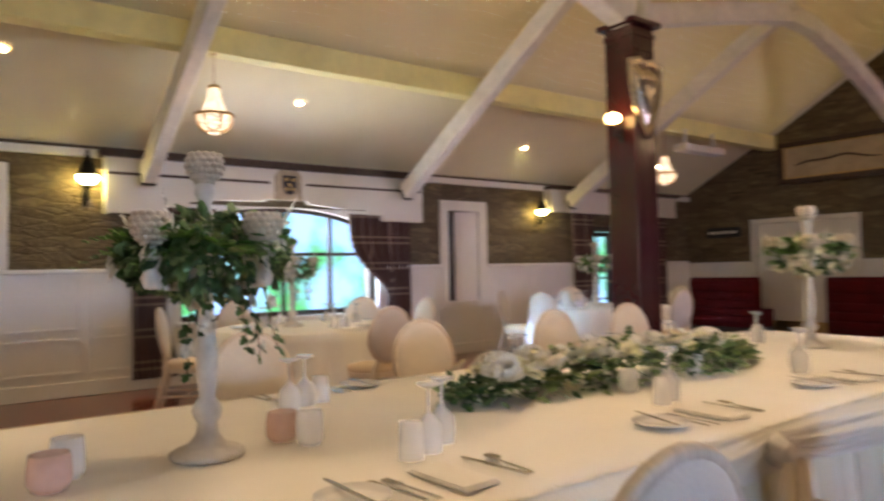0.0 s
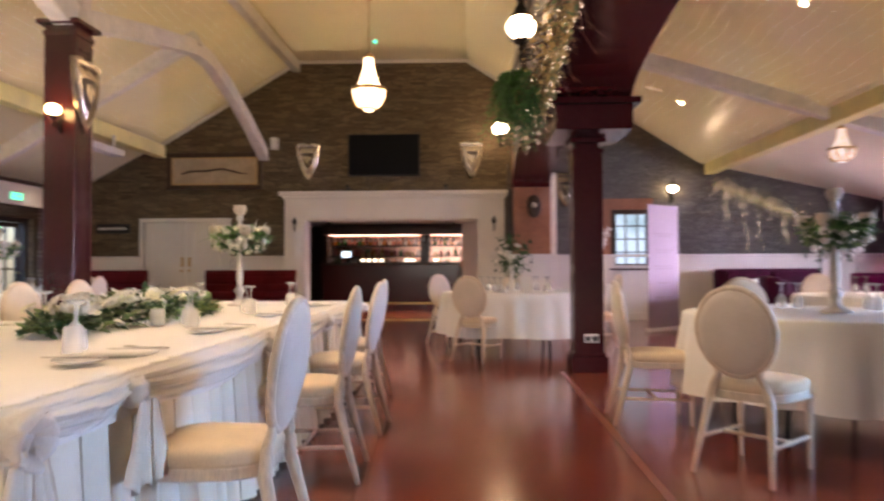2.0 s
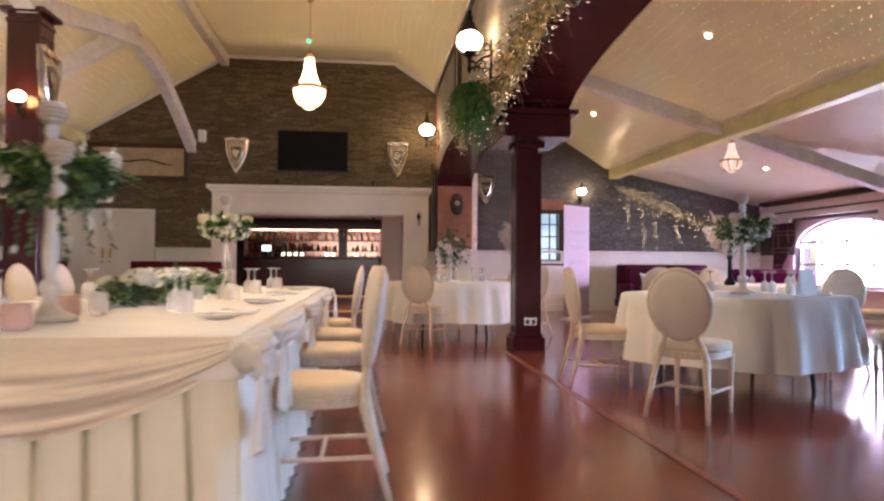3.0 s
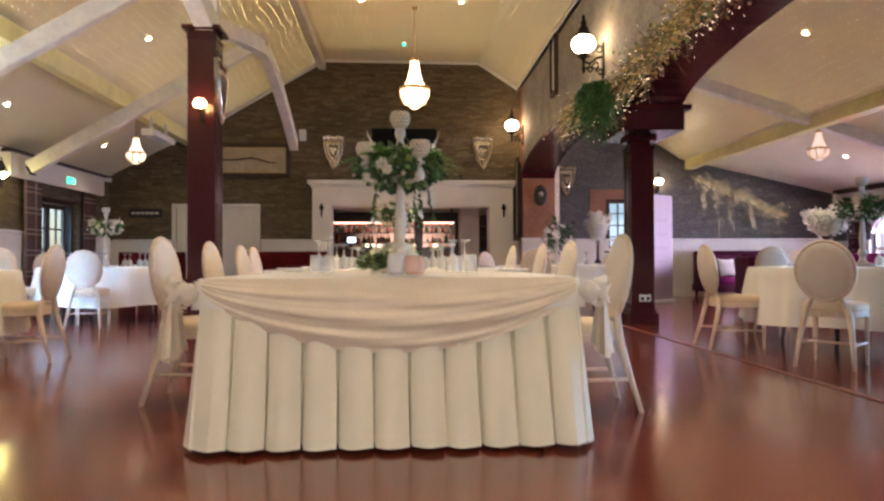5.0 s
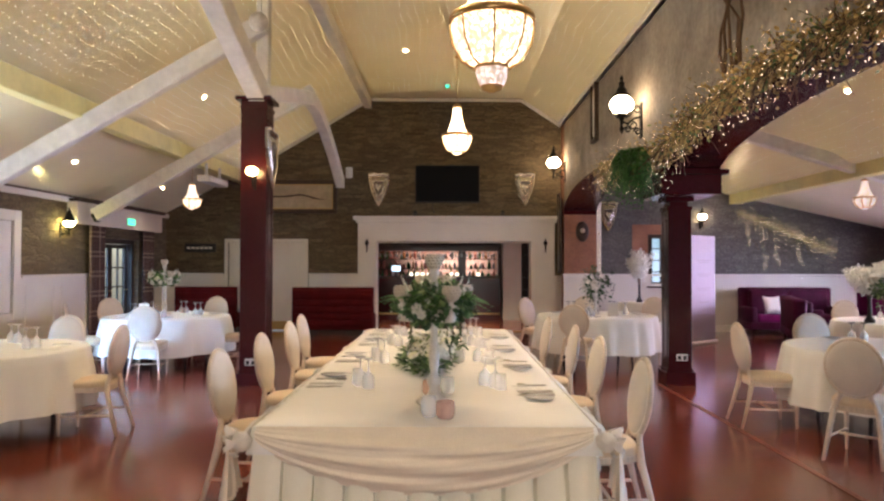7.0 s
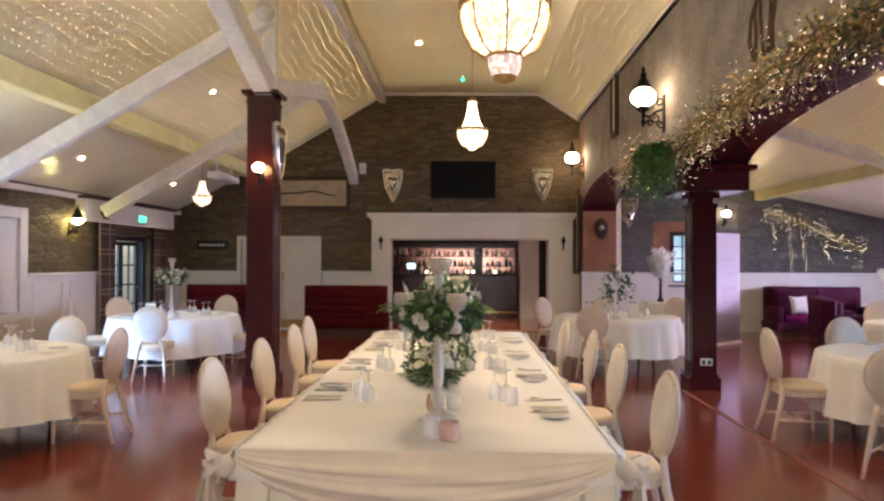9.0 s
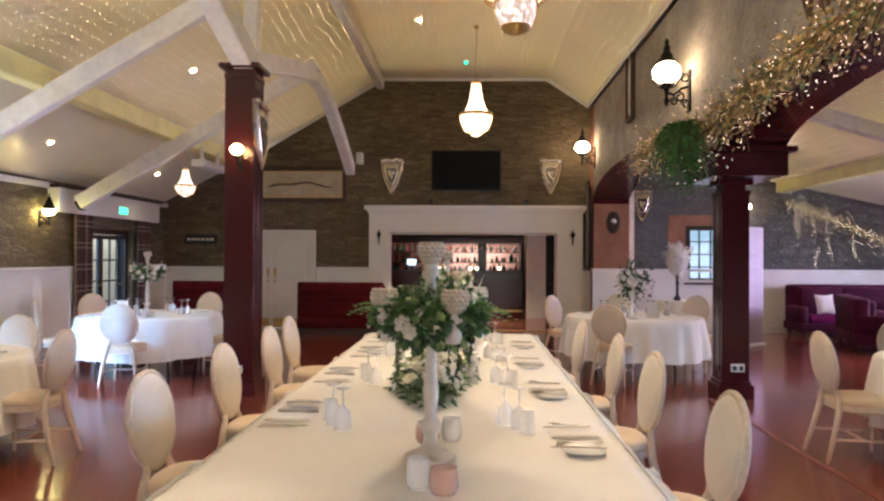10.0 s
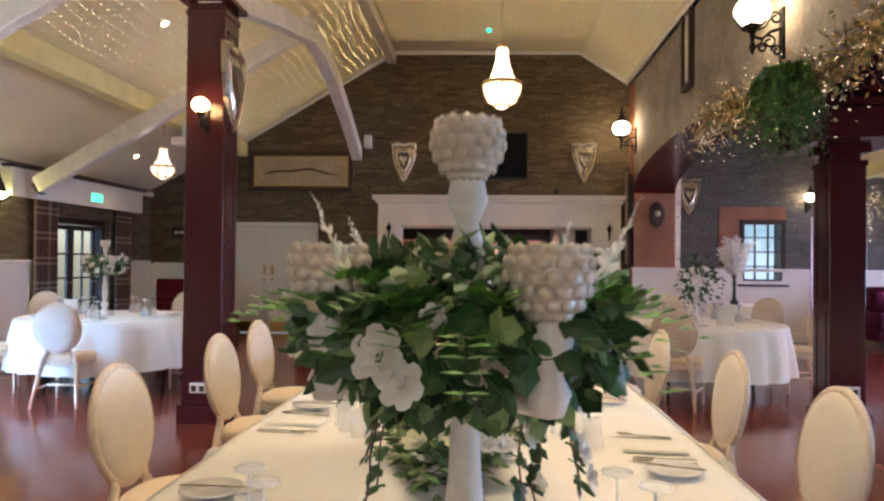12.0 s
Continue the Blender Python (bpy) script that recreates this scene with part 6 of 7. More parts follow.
big = pelmet(1.73, 5.93, 1.97, 2.58, [(2.35, 1.97), (2.35, 2.05), (2.62, 2.05), (2.62, 2.12), (3.0, 2.16), (3.55, 2.17), (3.55, 2.20), (4.12, 2.20), (4.12, 2.16), (4.6, 2.12), (5.0, 2.12), (5.0, 2.05), (5.25, 2.05), (5.25, 1.97)], "cream pelmet with a stepped edge over the big window")
part("cornice", boxes((LEFT, LEFT + 0.26, 1.66, 6.0, 2.58, 2.66), bevel=0.01), OLDWOOD, big, "dark wood cornice")
part("brown_band", boxes((LEFT + 0.178, LEFT + 0.188, 1.75, 3.6, 2.39, 2.42), (LEFT + 0.178, LEFT + 0.188, 4.1, 5.91, 2.39, 2.42)), OLDWOOD, big, "brown painted line")
small = pelmet(8.6, 12.1, 2.22, 2.60, [], "cream pelmet board over the glazed door")
part("cornice", boxes((LEFT, LEFT + 0.24, 8.55, 12.15, 2.60, 2.65), bevel=0.01), OLDWOOD, small, "dark wood cornice")
ob = thing("coat_of_arms", "small carved shield plaque with black and gold quarters", "plaque", "", "", pose(LEFT + 0.2, 3.84, 2.38))
part("plaque", prism([(-0.19, -0.19), (0.19, -0.19), (0.17, -0.1), (0.17, 0.12), (0.12, 0.19), (-0.12, 0.19), (-0.17, 0.12), (-0.17, -0.1)], -0.02, 0.03, "x"), BONE, ob)
part("shield", prism([(-0.09, 0.12), (0.09, 0.12), (0.09, -0.02), (0.05, -0.1), (0, -0.13), (-0.05, -0.1), (-0.09, -0.02)], 0.03, 0.05, "x"), BLACK, ob)
for k, (y, z) in enumerate(((-0.045, 0.07), (0.045, 0.07), (0, 0.0), (-0.04, -0.05), (0.04, -0.05))):
    part("charge", boxes((0.05, 0.058, y - 0.022, y + 0.022, z - 0.02, z + 0.02), bevel=0.004), BRASS, ob, "gold charge")
pr = pelmet(8.3, 12.3, 1.92, 2.32, [(8.9, 1.92), (8.9, 2.0), (11.4, 2.0), (11.4, 1.92)], "cream pelmet with a dark cornice over the bright window", RIGHT - 0.3)
part("cornice", boxes((RIGHT - 0.26, RIGHT, 8.2, 12.4, 2.30, 2.40), bevel=0.01), OLDWOOD, pr, "dark wood cornice")
part("brown_band", boxes((RIGHT - 0.192, RIGHT - 0.182, 8.3, 12.3, 2.12, 2.15)), OLDWOOD, pr, "brown painted line")


def curtain(x, ya, yb, z0, z1, tie=None, label="brown tartan curtain hanging in folds", n=60, sgn=1):
    """A curtain of folds; tie = (side, z) draws it towards ya (0) or yb (1) at that height."""
    bm = bmesh.new()
    rows = []
    for j in range(25):
        t = j / 24
        z = z1 + (z0 - z1) * t
        lo, hi = ya, yb
        if tie:
            pull = math.exp(-((z - tie[1]) / 0.45) ** 2) if z > tie[1] else 1 - 0.25 * (tie[1] - z) / max(0.01, tie[1] - z0)
            if tie[0] == 1:
                lo = ya + (yb - ya) * 0.62 * pull
            else:
                hi = yb - (yb - ya) * 0.62 * pull
        row = []
        for i in range(n + 1):
            u = i / n
            row.append(bm.verts.new((x + sgn * (0.035 * math.sin(u * 2 * math.pi * 7 + 0.4 * math.sin(3 * t)) + 0.01 * math.sin(u * 31)), lo + (hi - lo) * u, z)))
        rows.append(row)
    for r0, r1 in zip(rows, rows[1:]):
        for i in range(n):
            bm.faces.new((r0[i], r0[i + 1], r1[i + 1], r1[i]))
    return tagged(part("curtain", bm, TARTAN, smooth=True), label, "curtain", "tartan curtains")


curtain(LEFT + 0.10, 4.75, 5.75, 0.12, 2.06, (1, 0.9), "brown tartan curtain tied back beside the window")
curtain(LEFT + 0.10, 2.0, 2.95, 0.12, 2.06, (0, 0.9), "brown tartan curtain tied back beside the window")
curtain(LEFT + 0.09, 9.18, 9.74, 0.05, 2.24, label="brown tartan curtain hanging beside the glazed door")
curtain(LEFT + 0.09, 11.36, 11.88, 0.05, 2.24, label="brown tartan curtain hanging beside the glazed door")
curtain(RIGHT - 0.1, 11.3, 12.1, 0.3, 1.96, (1, 0.9), "brown tartan curtain tied back beside the bright window", sgn=-1)


# ---- signs, screen, pictures, shields ----
ob = thing("exit_sign", "lit green emergency exit sign above the door", "exit sign", "", "", pose(LEFT + 0.18, 10.55, 2.36))
part("housing", boxes((0.0, 0.035, -0.17, 0.17, -0.075, 0.075), bevel=0.006), PLASTIC, ob)
part("face", boxes((0.035, 0.039, -0.155, 0.155, -0.062, 0.062)), EXITG, ob, "glowing green face")
part("pictogram", boxes((0.039, 0.042, -0.09, -0.06, -0.04, 0.04), (0.039, 0.042, -0.03, 0.06, -0.012, 0.012), (0.039, 0.042, 0.05, 0.1, -0.03, 0.03)), PLASTIC, ob, "white pictogram bars")
ob = thing("wall_sign", "narrow black sign with a pale line of lettering", "sign", "", "", pose(-7.3, END - 0.02, 1.9))
part("board", boxes((-0.36, 0.36, -0.02, 0.01, -0.1, 0.1), bevel=0.005), BLACK, ob)
for k in range(6):
    part("lettering", boxes((-0.3 + k * 0.1, -0.225 + k * 0.1, -0.023, -0.02, -0.025, 0.025)), PAPER, ob, "pale bar of lettering")
ob = thing("television", "black flat television screen mounted on the stone wall", "television", "", "", pose(-1.615, END - 0.09, 3.37))
part("casing", boxes((-0.735, 0.735, -0.02, 0.03, -0.43, 0.43), bevel=0.008), BLACK, ob)
part("screen", boxes((-0.715, 0.715, -0.024, -0.02, -0.40, 0.415)), SCREEN, ob, "dark glossy screen")
part("bracket", boxes((-0.2, 0.2, 0.03, 0.09, -0.15, 0.15)), BLACK, ob)
part("cable", tube([(-0.32, 0.06, -0.4), (-0.35, 0.07, -0.55), (-0.28, 0.07, -0.72)], 0.008, 6), BLACK, ob)
ob = thing("framed_sword", "long glazed frame with a curved blade on pale backing", "picture", "", "", pose(-5.15, END - 0.03, 3.08))
part("frame", boxes((-1.0, 1.0, -0.06, 0.02, -0.38, -0.285), (-1.0, 1.0, -0.06, 0.02, 0.285, 0.38), (-1.0, -0.905, -0.06, 0.02, -0.285, 0.285), (0.905, 1.0, -0.06, 0.02, -0.285, 0.285), bevel=0.015), OLDWOOD, ob)
part("slip", boxes((-0.905, 0.905, -0.03, 0.0, -0.285, -0.265), (-0.905, 0.905, -0.03, 0.0, 0.265, 0.285), (-0.905, -0.885, -0.03, 0.0, -0.265, 0.265), (0.885, 0.905, -0.03, 0.0, -0.265, 0.265)), BRASS, ob, "thin gilt slip")
part("backing", boxes((-0.94, 0.94, -0.01, 0.01, -0.32, 0.32)), BONE, ob, "pale stained backing")
part("blade", tube([(-0.7 + 1.4 * i / 14, -0.025, -0.06 + 0.09 * math.sin(math.pi * i / 14) + 0.02 * math.sin(4 * math.pi * i / 14)) for i in range(15)], [0.008] + [0.02] * 12 + [0.014, 0.006], 8), OLDWOOD, ob, "dark curved blade", smooth=True)


def wall_shield(m, label, sc=1.0):
    ob = thing("wall_shield", label, "shield", "heraldic shields", "", m)
    out = [(-0.5, 0.45), (-0.2, 0.5), (0, 0.46), (0.2, 0.5), (0.5, 0.45), (0.46, 0.1), (0.34, -0.2), (0.16, -0.45), (0, -0.58), (-0.16, -0.45), (-0.34, -0.2), (-0.46, 0.1)]
    w, h = 0.5 * sc, 0.72 * sc
    bm = bmesh.new()
    rings = []
    for k, d in ((1.0, 0.0), (1.0, 0.03), (0.9, 0.055), (0.8, 0.05), (0.76, 0.02), (0.5, 0.05)):
        rings.append([bm.verts.new((x * w * k, -d, z * h * k)) for x, z in out])
    for a, b in zip(rings, rings[1:]):
        for i in range(len(out)):
            bm.faces.new((a[i], a[(i + 1) % len(out)], b[(i + 1) % len(out)], b[i]))
    bm.faces.new(rings[-1])
    bm.faces.new(rings[0][::-1])
    part("shield_body", bm, GOLDSHIELD, ob)
    part("boss", prism([(x * w * 0.42, z * h * 0.42) for x, z in out], -0.066, -0.05, "y"), FIELD, ob, "dark tarnished inner field")
    part("charge", prism([(x * w * 0.3, z * h * 0.36) for x, z in ((-0.5, 0.3), (-0.1, 0.34), (0.0, 0.1), (0.25, 0.36), (0.5, 0.1), (0.2, -0.1), (0.1, -0.5), (-0.15, -0.2), (-0.45, -0.05))], -0.074, -0.065, "y"), GOLDSHIELD, ob, "raised silver charge")


wall_shield(pose(-3.2, END, 3.29), "pale pewter heraldic shield on the stone wall")
wall_shield(pose(0.17, END, 3.29), "pale pewter heraldic shield on the stone wall")
wall_shield(pose(2.08, END, 2.66), "pale pewter heraldic shield on the grey wall", 0.9)
wall_shield(pose(-3.90, 5.74, 2.92, rz=90), "pale pewter heraldic shield on the maroon column", 1.02)
for x, y in ((-2.35, 0), (-0.35, 0)):
    ob = thing("small_spotlight", "small black spotlight standing on the cornice", "spotlight", "cornice spotlights", "", pose(x, END - 0.12, 2.63))
    part("foot", boxes((-0.04, 0.04, -0.04, 0.04, 0, 0.02)), BLACK, ob)
    part("head", lathe([(0, 0), (0.04, 0.0), (0.045, 0.09), (0, 0.09)], 14, m=pose(0, 0.03, 0.06, 70)), BLACK, ob)
for x in (-3.45, 0.62):
    ob = thing("mantel_ornament", "small dark iron torch bracket on the cream surround", "ornament", "surround ornaments", "", pose(x, END - 0.14, 1.95))
    part("torch", lathe([(0.0, -0.15), (0.012, -0.14), (0.02, 0.0), (0.045, 0.06), (0.05, 0.09), (0.03, 0.1), (0.012, 0.16), (0, 0.17)], 12), IRON, ob, smooth=True)
    part("bracket", boxes((-0.012, 0.012, 0.0, 0.03, -0.03, 0.03)), IRON, ob)
ob = thing("carved_mask", "oval carved wooden plaque with a pale centre", "plaque", "", "", pose(1.40, 12.33, 2.27))
part("plaque", lathe([(0.0, 0.03), (0.06, 0.035), (0.11, 0.03), (0.16, 0.012), (0.17, 0.0), (0, 0)], 28, m=pose(0, 0, 0, 90) @ Matrix.Diagonal((0.85, 1.35, 1, 1))), OLDWOOD, ob, smooth=True)
part("boss", lathe([(0.0, 0.075), (0.03, 0.07), (0.05, 0.045), (0.055, 0.03)], 18, m=pose(0, 0, 0.02, 90)), PEARL, ob, "pale round centre", smooth=True)
for k, (x, y) in enumerate(((0.90, 12.50), (0.955, 12.60))):
    ob = thing("tall_frame", "tall narrow dark framed picture leaning on the pier", "picture", "pier frames", "", pose(x, y, 1.34))
    part("frame", boxes((-0.015, 0.015, -0.16, -0.12, 0.0, 1.78 - 0.12 * k), (-0.015, 0.015, 0.12, 0.16, 0.0, 1.78 - 0.12 * k), (-0.015, 0.015, -0.12, 0.12, 0.0, 0.05), (-0.015, 0.015, -0.12, 0.12, 1.72 - 0.12 * k, 1.78 - 0.12 * k)), DARKWOOD, ob)
    part("picture", boxes((-0.006, 0.006, -0.12, 0.12, 0.05, 1.72 - 0.12 * k)), BONE, ob)
ob = thing("wall_hanging", "tall narrow brown frame with a white blade on the plaster wall", "picture", "", "", pose(0.99, 9.0, 4.3))
part("frame", boxes((-0.06, 0.01, -0.2, -0.14, -0.62, 0.62), (-0.06, 0.01, 0.14, 0.2, -0.62, 0.62), (-0.06, 0.01, -0.14, 0.14, -0.62, -0.55), (-0.06, 0.01, -0.14, 0.14, 0.55, 0.62), bevel=0.006), OLDWOOD, ob)
part("panel", boxes((-0.02, 0.0, -0.14, 0.14, -0.55, 0.55)), BONE, ob)
part("blade", prism([(-0.05, -0.5), (0.05, -0.5), (0.06, 0.1), (0.03, 0.3), (0.0, 0.36), (-0.03, 0.3), (-0.06, 0.1)], -0.045, -0.02, "x"), PAINT, ob, "white mounted blade")
structure("pier_post", boxes((1.74, 1.86, 12.50, 12.62, 0.0, 2.95), bevel=0.008), PAINT, "slim white post beside the pier", "trim")


def socket(m, label="white double power socket on the column base"):
    ob = thing("power_socket", label, "socket", "power sockets", "", m)
    part("plate", boxes((-0.073, 0.073, -0.012, 0.0, -0.043, 0.043), bevel=0.004), PLASTIC, ob)
    for s in (-1, 1):
        part("outlet", boxes((s * 0.035 - 0.022, s * 0.035 + 0.022, -0.0145, -0.012, -0.03, 0.02)), BLACK, ob)


socket(pose(1.40, 5.80, 0.345))
socket(pose(-4.09, 5.58, 0.30))
ob = thing("ceiling_heater", "white box heater fixed under the purlin", "heater", "", "", pose(-6.15, 10.2, 3.13))
part("body", boxes((-0.12, 0.12, -0.55, 0.55, -0.06, 0.06), bevel=0.02), PLASTIC, ob)
for k in (-0.38, 0.38):
    part("hanger", boxes((-0.02, 0.02, k - 0.02, k + 0.02, 0.05, 0.3)), PLASTIC, ob)
ob = thing("wall_speaker", "small white loudspeaker by the end of the brace", "loudspeaker", "", "", pose(-3.86, END - 0.15, 3.62))
part("cabinet", boxes((-0.07, 0.07, -0.09, 0.06, -0.12, 0.12), bevel=0.02), PLASTIC, ob)
part("bracket", boxes((-0.02, 0.02, 0.05, 0.15, -0.02, 0.02)), PLASTIC, ob)
ob = thing("alarm_beacon", "small green glowing beacon on the flat ceiling", "beacon", "", "", pose(-1.62, 11.45, 5.35))
part("base", lathe([(0, 0), (0.06, 0), (0.055, -0.03), (0, -0.03)], 18), PLASTIC, ob)
part("lens", lathe([(0.045, -0.03), (0.04, -0.07), (0.0, -0.085)], 18), EXITG, ob, "glowing green lens", smooth=True)
ob = thing("ceiling_fan_heater", "grey round flood lamp on the roof strut", "lamp", "", "", pose(-3.95, 5.4, 4.55))
part("housing", lathe([(0, 0.0), (0.1, 0.02), (0.12, 0.08), (0.06, 0.14), (0, 0.15)], 20, m=pose(0, 0, 0, 110)), STEMWOOD, ob, smooth=True)
part("bracket", boxes((-0.06, 0.0, 0.05, 0.08, -0.02, 0.5)), PLASTIC, ob)


# ---- sofas ----
def sofa(m, width, material, label, height=0.92, depth=0.8, seat=0.42, cushions=2, legs=True):
    ob = thing("sofa", label, "sofa", "velvet sofas", "", m)
    w = width / 2
    part("base", boxes((-w, w, -depth / 2, depth / 2, 0.13, 0.30), bevel=0.02), material, ob, smooth=True, angle=40)
    bm = boxes((-w + 0.02, w - 0.02, depth / 2 - 0.24, depth / 2, 0.28, height), bevel=0.05)
    part("backrest", bm, material, ob, smooth=True, angle=50)
    for s in (-1, 1):
        part("armrest", boxes((s * w - 0.15 * (s > 0), s * w + 0.15 * (s < 0), -depth / 2, depth / 2 - 0.05, 0.28, 0.62), bevel=0.05), material, ob, smooth=True, angle=50)
    for k in range(cushions):
        a = -w + 0.16 + (width - 0.32) * k / cushions
        b = -w + 0.16 + (width - 0.32) * (k + 1) / cushions
        part("seat_cushion", boxes((a + 0.005, b - 0.005, -depth / 2 + 0.01, depth / 2 - 0.22, 0.29, seat + 0.04), bevel=0.04), MAGENTA, ob, smooth=True, angle=50)
        part("back_cushion", boxes((a + 0.01, b - 0.01, depth / 2 - 0.36, depth / 2 - 0.2, seat + 0.03, height - 0.05), bevel=0.05), material, ob, smooth=True, angle=50)
    for sx in (-1, 1):
        for sy in (-1, 1):
            part("leg", lathe([(0, 0), (0.02, 0), (0.03, 0.1), (0.035, 0.14), (0, 0.14)], 10, m=Matrix.Translation((sx * (w - 0.08), sy * (depth / 2 - 0.08), 0))), DARKWOOD, ob)
    return ob


def bench(x0, x1, y, label):
    """A high-backed booth seat turned away, its channelled back to the room."""
    ob = thing("booth_bench", label, "bench", "booth benches", "", pose((x0 + x1) / 2, y, 0))
    w = (x1 - x0) / 2
    part("plinth", boxes((-w, w, -0.28, 0.3, 0, 0.12)), DARKWOOD, ob)
    part("back_panel", boxes((-w, w, -0.3, -0.12, 0.12, 0.98), bevel=0.03), CRIMSON, ob, smooth=True, angle=50)
    for k in range(5):
        z = 0.2 + 0.145 * k
        part("channel", boxes((-w + 0.03, w - 0.03, -0.325, -0.29, z, z + 0.13), bevel=0.015), CRIMSON, ob, smooth=True, angle=50)
    part("top_roll", tube([(-w, -0.21, 0.98), (w, -0.21, 0.98)], 0.055, 12), CRIMSON, ob, smooth=True)
    part("seat", boxes((-w, w, -0.12, 0.3, 0.12, 0.45), bevel=0.03), CRIMSON, ob, smooth=True, angle=50)


bench(-4.95, -3.2, 12.0, "high-backed crimson velvet booth bench")
bench(-7.6, -6.25, 12.3, "high-backed crimson velvet booth bench")
sofa(pose(5.92, 12.15, 0), 2.05, PLUM, "plum velvet two-seat sofa against the white wainscot", 1.03)
sofa(pose(7.3, 10.9, 0, rz=-72), 1.9, MAGENTA, "magenta velvet sofa near the bright window", 0.95)
sofa(pose(5.42, 10.4, 0, rz=72), 1.7, PLUM, "plum velvet sofa with magenta seat in the side aisle", 0.9)


def pillow(m, label):
    bm = bmesh.new()
    bmesh.ops.create_grid(bm, x_segments=14, y_segments=14, size=0.2)
    top = [v for v in bm.verts]
    for v in top:
        u, w = v.co.x / 0.2, v.co.y / 0.2
        v.co.z = 0.075 * (1 - u ** 4) * (1 - w ** 4)
        k = 1 - 0.12 * (1 - abs(u) ** 2) * abs(w) ** 3 - 0.12 * (1 - abs(w) ** 2) * abs(u) ** 3
        v.co.x, v.co.y = v.co.x * k, v.co.y * k
    g = bmesh.ops.duplicate(bm, geom=bm.verts[:] + bm.edges[:] + bm.faces[:])
    for v in [e for e in g["geom"] if isinstance(e, bmesh.types.BMVert)]:
        v.co.z *= -1
    bmesh.ops.remove_doubles(bm, verts=bm.verts, dist=0.0005)
    ob = tagged(part("cushion", bm, TULLE, smooth=True), label, "cushion", "scatter cushions")
    ob.matrix_world = m


pillow(pose(5.42, 11.92, 0.66, 74, 0, 8), "white scatter cushion propped on the plum sofa")

# ---- roll-up banner ----
ob = thing("banner_stand", "tall pale pink roll-up banner with small unreadable lines", "banner", "", "", pose(3.38, 10.4, 0, rz=-22 + 60))
part("cassette", boxes((-0.42, 0.42, -0.06, 0.06, 0.0, 0.06), bevel=0.015), PLASTIC, ob)
part("sheet", boxes((-0.40, 0.40, -0.004, 0.004, 0.06, 2.1)), PINKPAPER, ob, "pale pink printed sheet")
part("top_rail", boxes((-0.41, 0.41, -0.012, 0.012, 2.09, 2.12)), PLASTIC, ob)
part("pole", tube([(0, 0.03, 0.05), (0, 0.02, 2.1)], 0.01, 8), STEMWOOD, ob)
part("crest", prism([(-0.05, 0.06), (0.05, 0.06), (0.05, -0.02), (0, -0.08), (-0.05, -0.02)], -0.008, -0.0045, "y"), OLDWOOD, ob, "small grey crest")
bpy.context.view_layer.update()
ob.children[-1].location = (0, 0, 1.93)
for k, (z, w) in enumerate(((1.62, 0.24), (1.58, 0.18), (1.35, 0.22), (1.31, 0.15), (1.08, 0.24), (1.04, 0.2), (0.8, 0.16), (0.56, 0.22))):
    part("text_line", boxes((-w, w, -0.007, -0.0045, z - 0.006, z + 0.006)), PRINT, ob, "thin line of print")


# ---- garlands with lights ----
def garland(name, pts, radius, seed, n_leaf, n_light, label, face, size=0.0032, gold=0.78, leaf=(0.024, 0.056)):
    """Dried golden foliage, twigs and tiny bulbs gathered along a line of points."""
    rnd = random.Random(seed)
    ob = thing(name, label, "garland", "lit garlands")
    pts = [Vector(p) for p in pts]
    seg = [(b - a).length for a, b in zip(pts, pts[1:])]
    total = sum(seg)
    def along(t):
        d = t * total
        for i, s in enumerate(seg):
            if d <= s or i == len(seg) - 1:
                return pts[i].lerp(pts[i + 1], min(1, d / s))
            d -= s
    face = Vector(face)
    dry, green, twig, hang = Bush(), Bush(), Bush(), Bush()
    for _ in range(n_leaf):
        p = along(rnd.random()) + radius * rdir(rnd) * min(1.6, abs(rnd.gauss(0, 0.62)))
        if (p - along(0)).dot(face) < -0.02:
            p -= face * ((p - along(0)).dot(face) - 0.05)
        (dry if rnd.random() < gold else green).leaf(p, rdir(rnd) + Vector((0, 0, -0.4)) + 0.3 * face, rdir(rnd), rnd.uniform(*leaf), OVAL)
    for _ in range(int(n_leaf * 0.07)):
        p = along(rnd.random()) + face * 0.05
        d = (rdir(rnd) + 0.4 * face).normalized()
        ln = rnd.uniform(0.15, 0.38)
        twig.stem([p, p + d * ln * 0.5 + Vector((0, 0, 0.02)), p + d * ln + Vector((0, 0, -0.05))], 0.0035)
    v0, f0 = len(verts), len(faces)
    for _ in range(n_light):
        t = rnd.random()
        p = along(t) + radius * rdir(rnd) * min(2.0, abs(rnd.gauss(0, 0.9)))
        if rnd.random() < 0.15:
            p += Vector((0, 0, -rnd.uniform(0.05, 0.3)))
        d = (p - along(t)).dot(face)
        if d < 0:
            p -= face * (d - 0.04)
        bulb(p, size * rnd.uniform(0.8, 1.25))
    part_v = verts[v0:]
    part_f = [tuple(i - v0 for i in f) for f in faces[f0:]]
    del verts[v0:], faces[f0:]
    me = bpy.data.meshes.new("tiny_bulbs")
    me.from_pydata(part_v, [], part_f)
    me.materials.append(GARLANDBULB)
    bulbs = new("tiny_bulbs", me)
    bulbs.parent = ob
    tagged(bulbs, kind="stuff")
    dry.done("dried_leaves", DRYLEAF, ob, "golden dried leaves")
    green.done("green_leaves", LEAFPALE, ob, "green leaves")
    tagged(twig.done("twig_work", TWIG, ob, "bare brown twigs"), kind="stuff")
    return ob


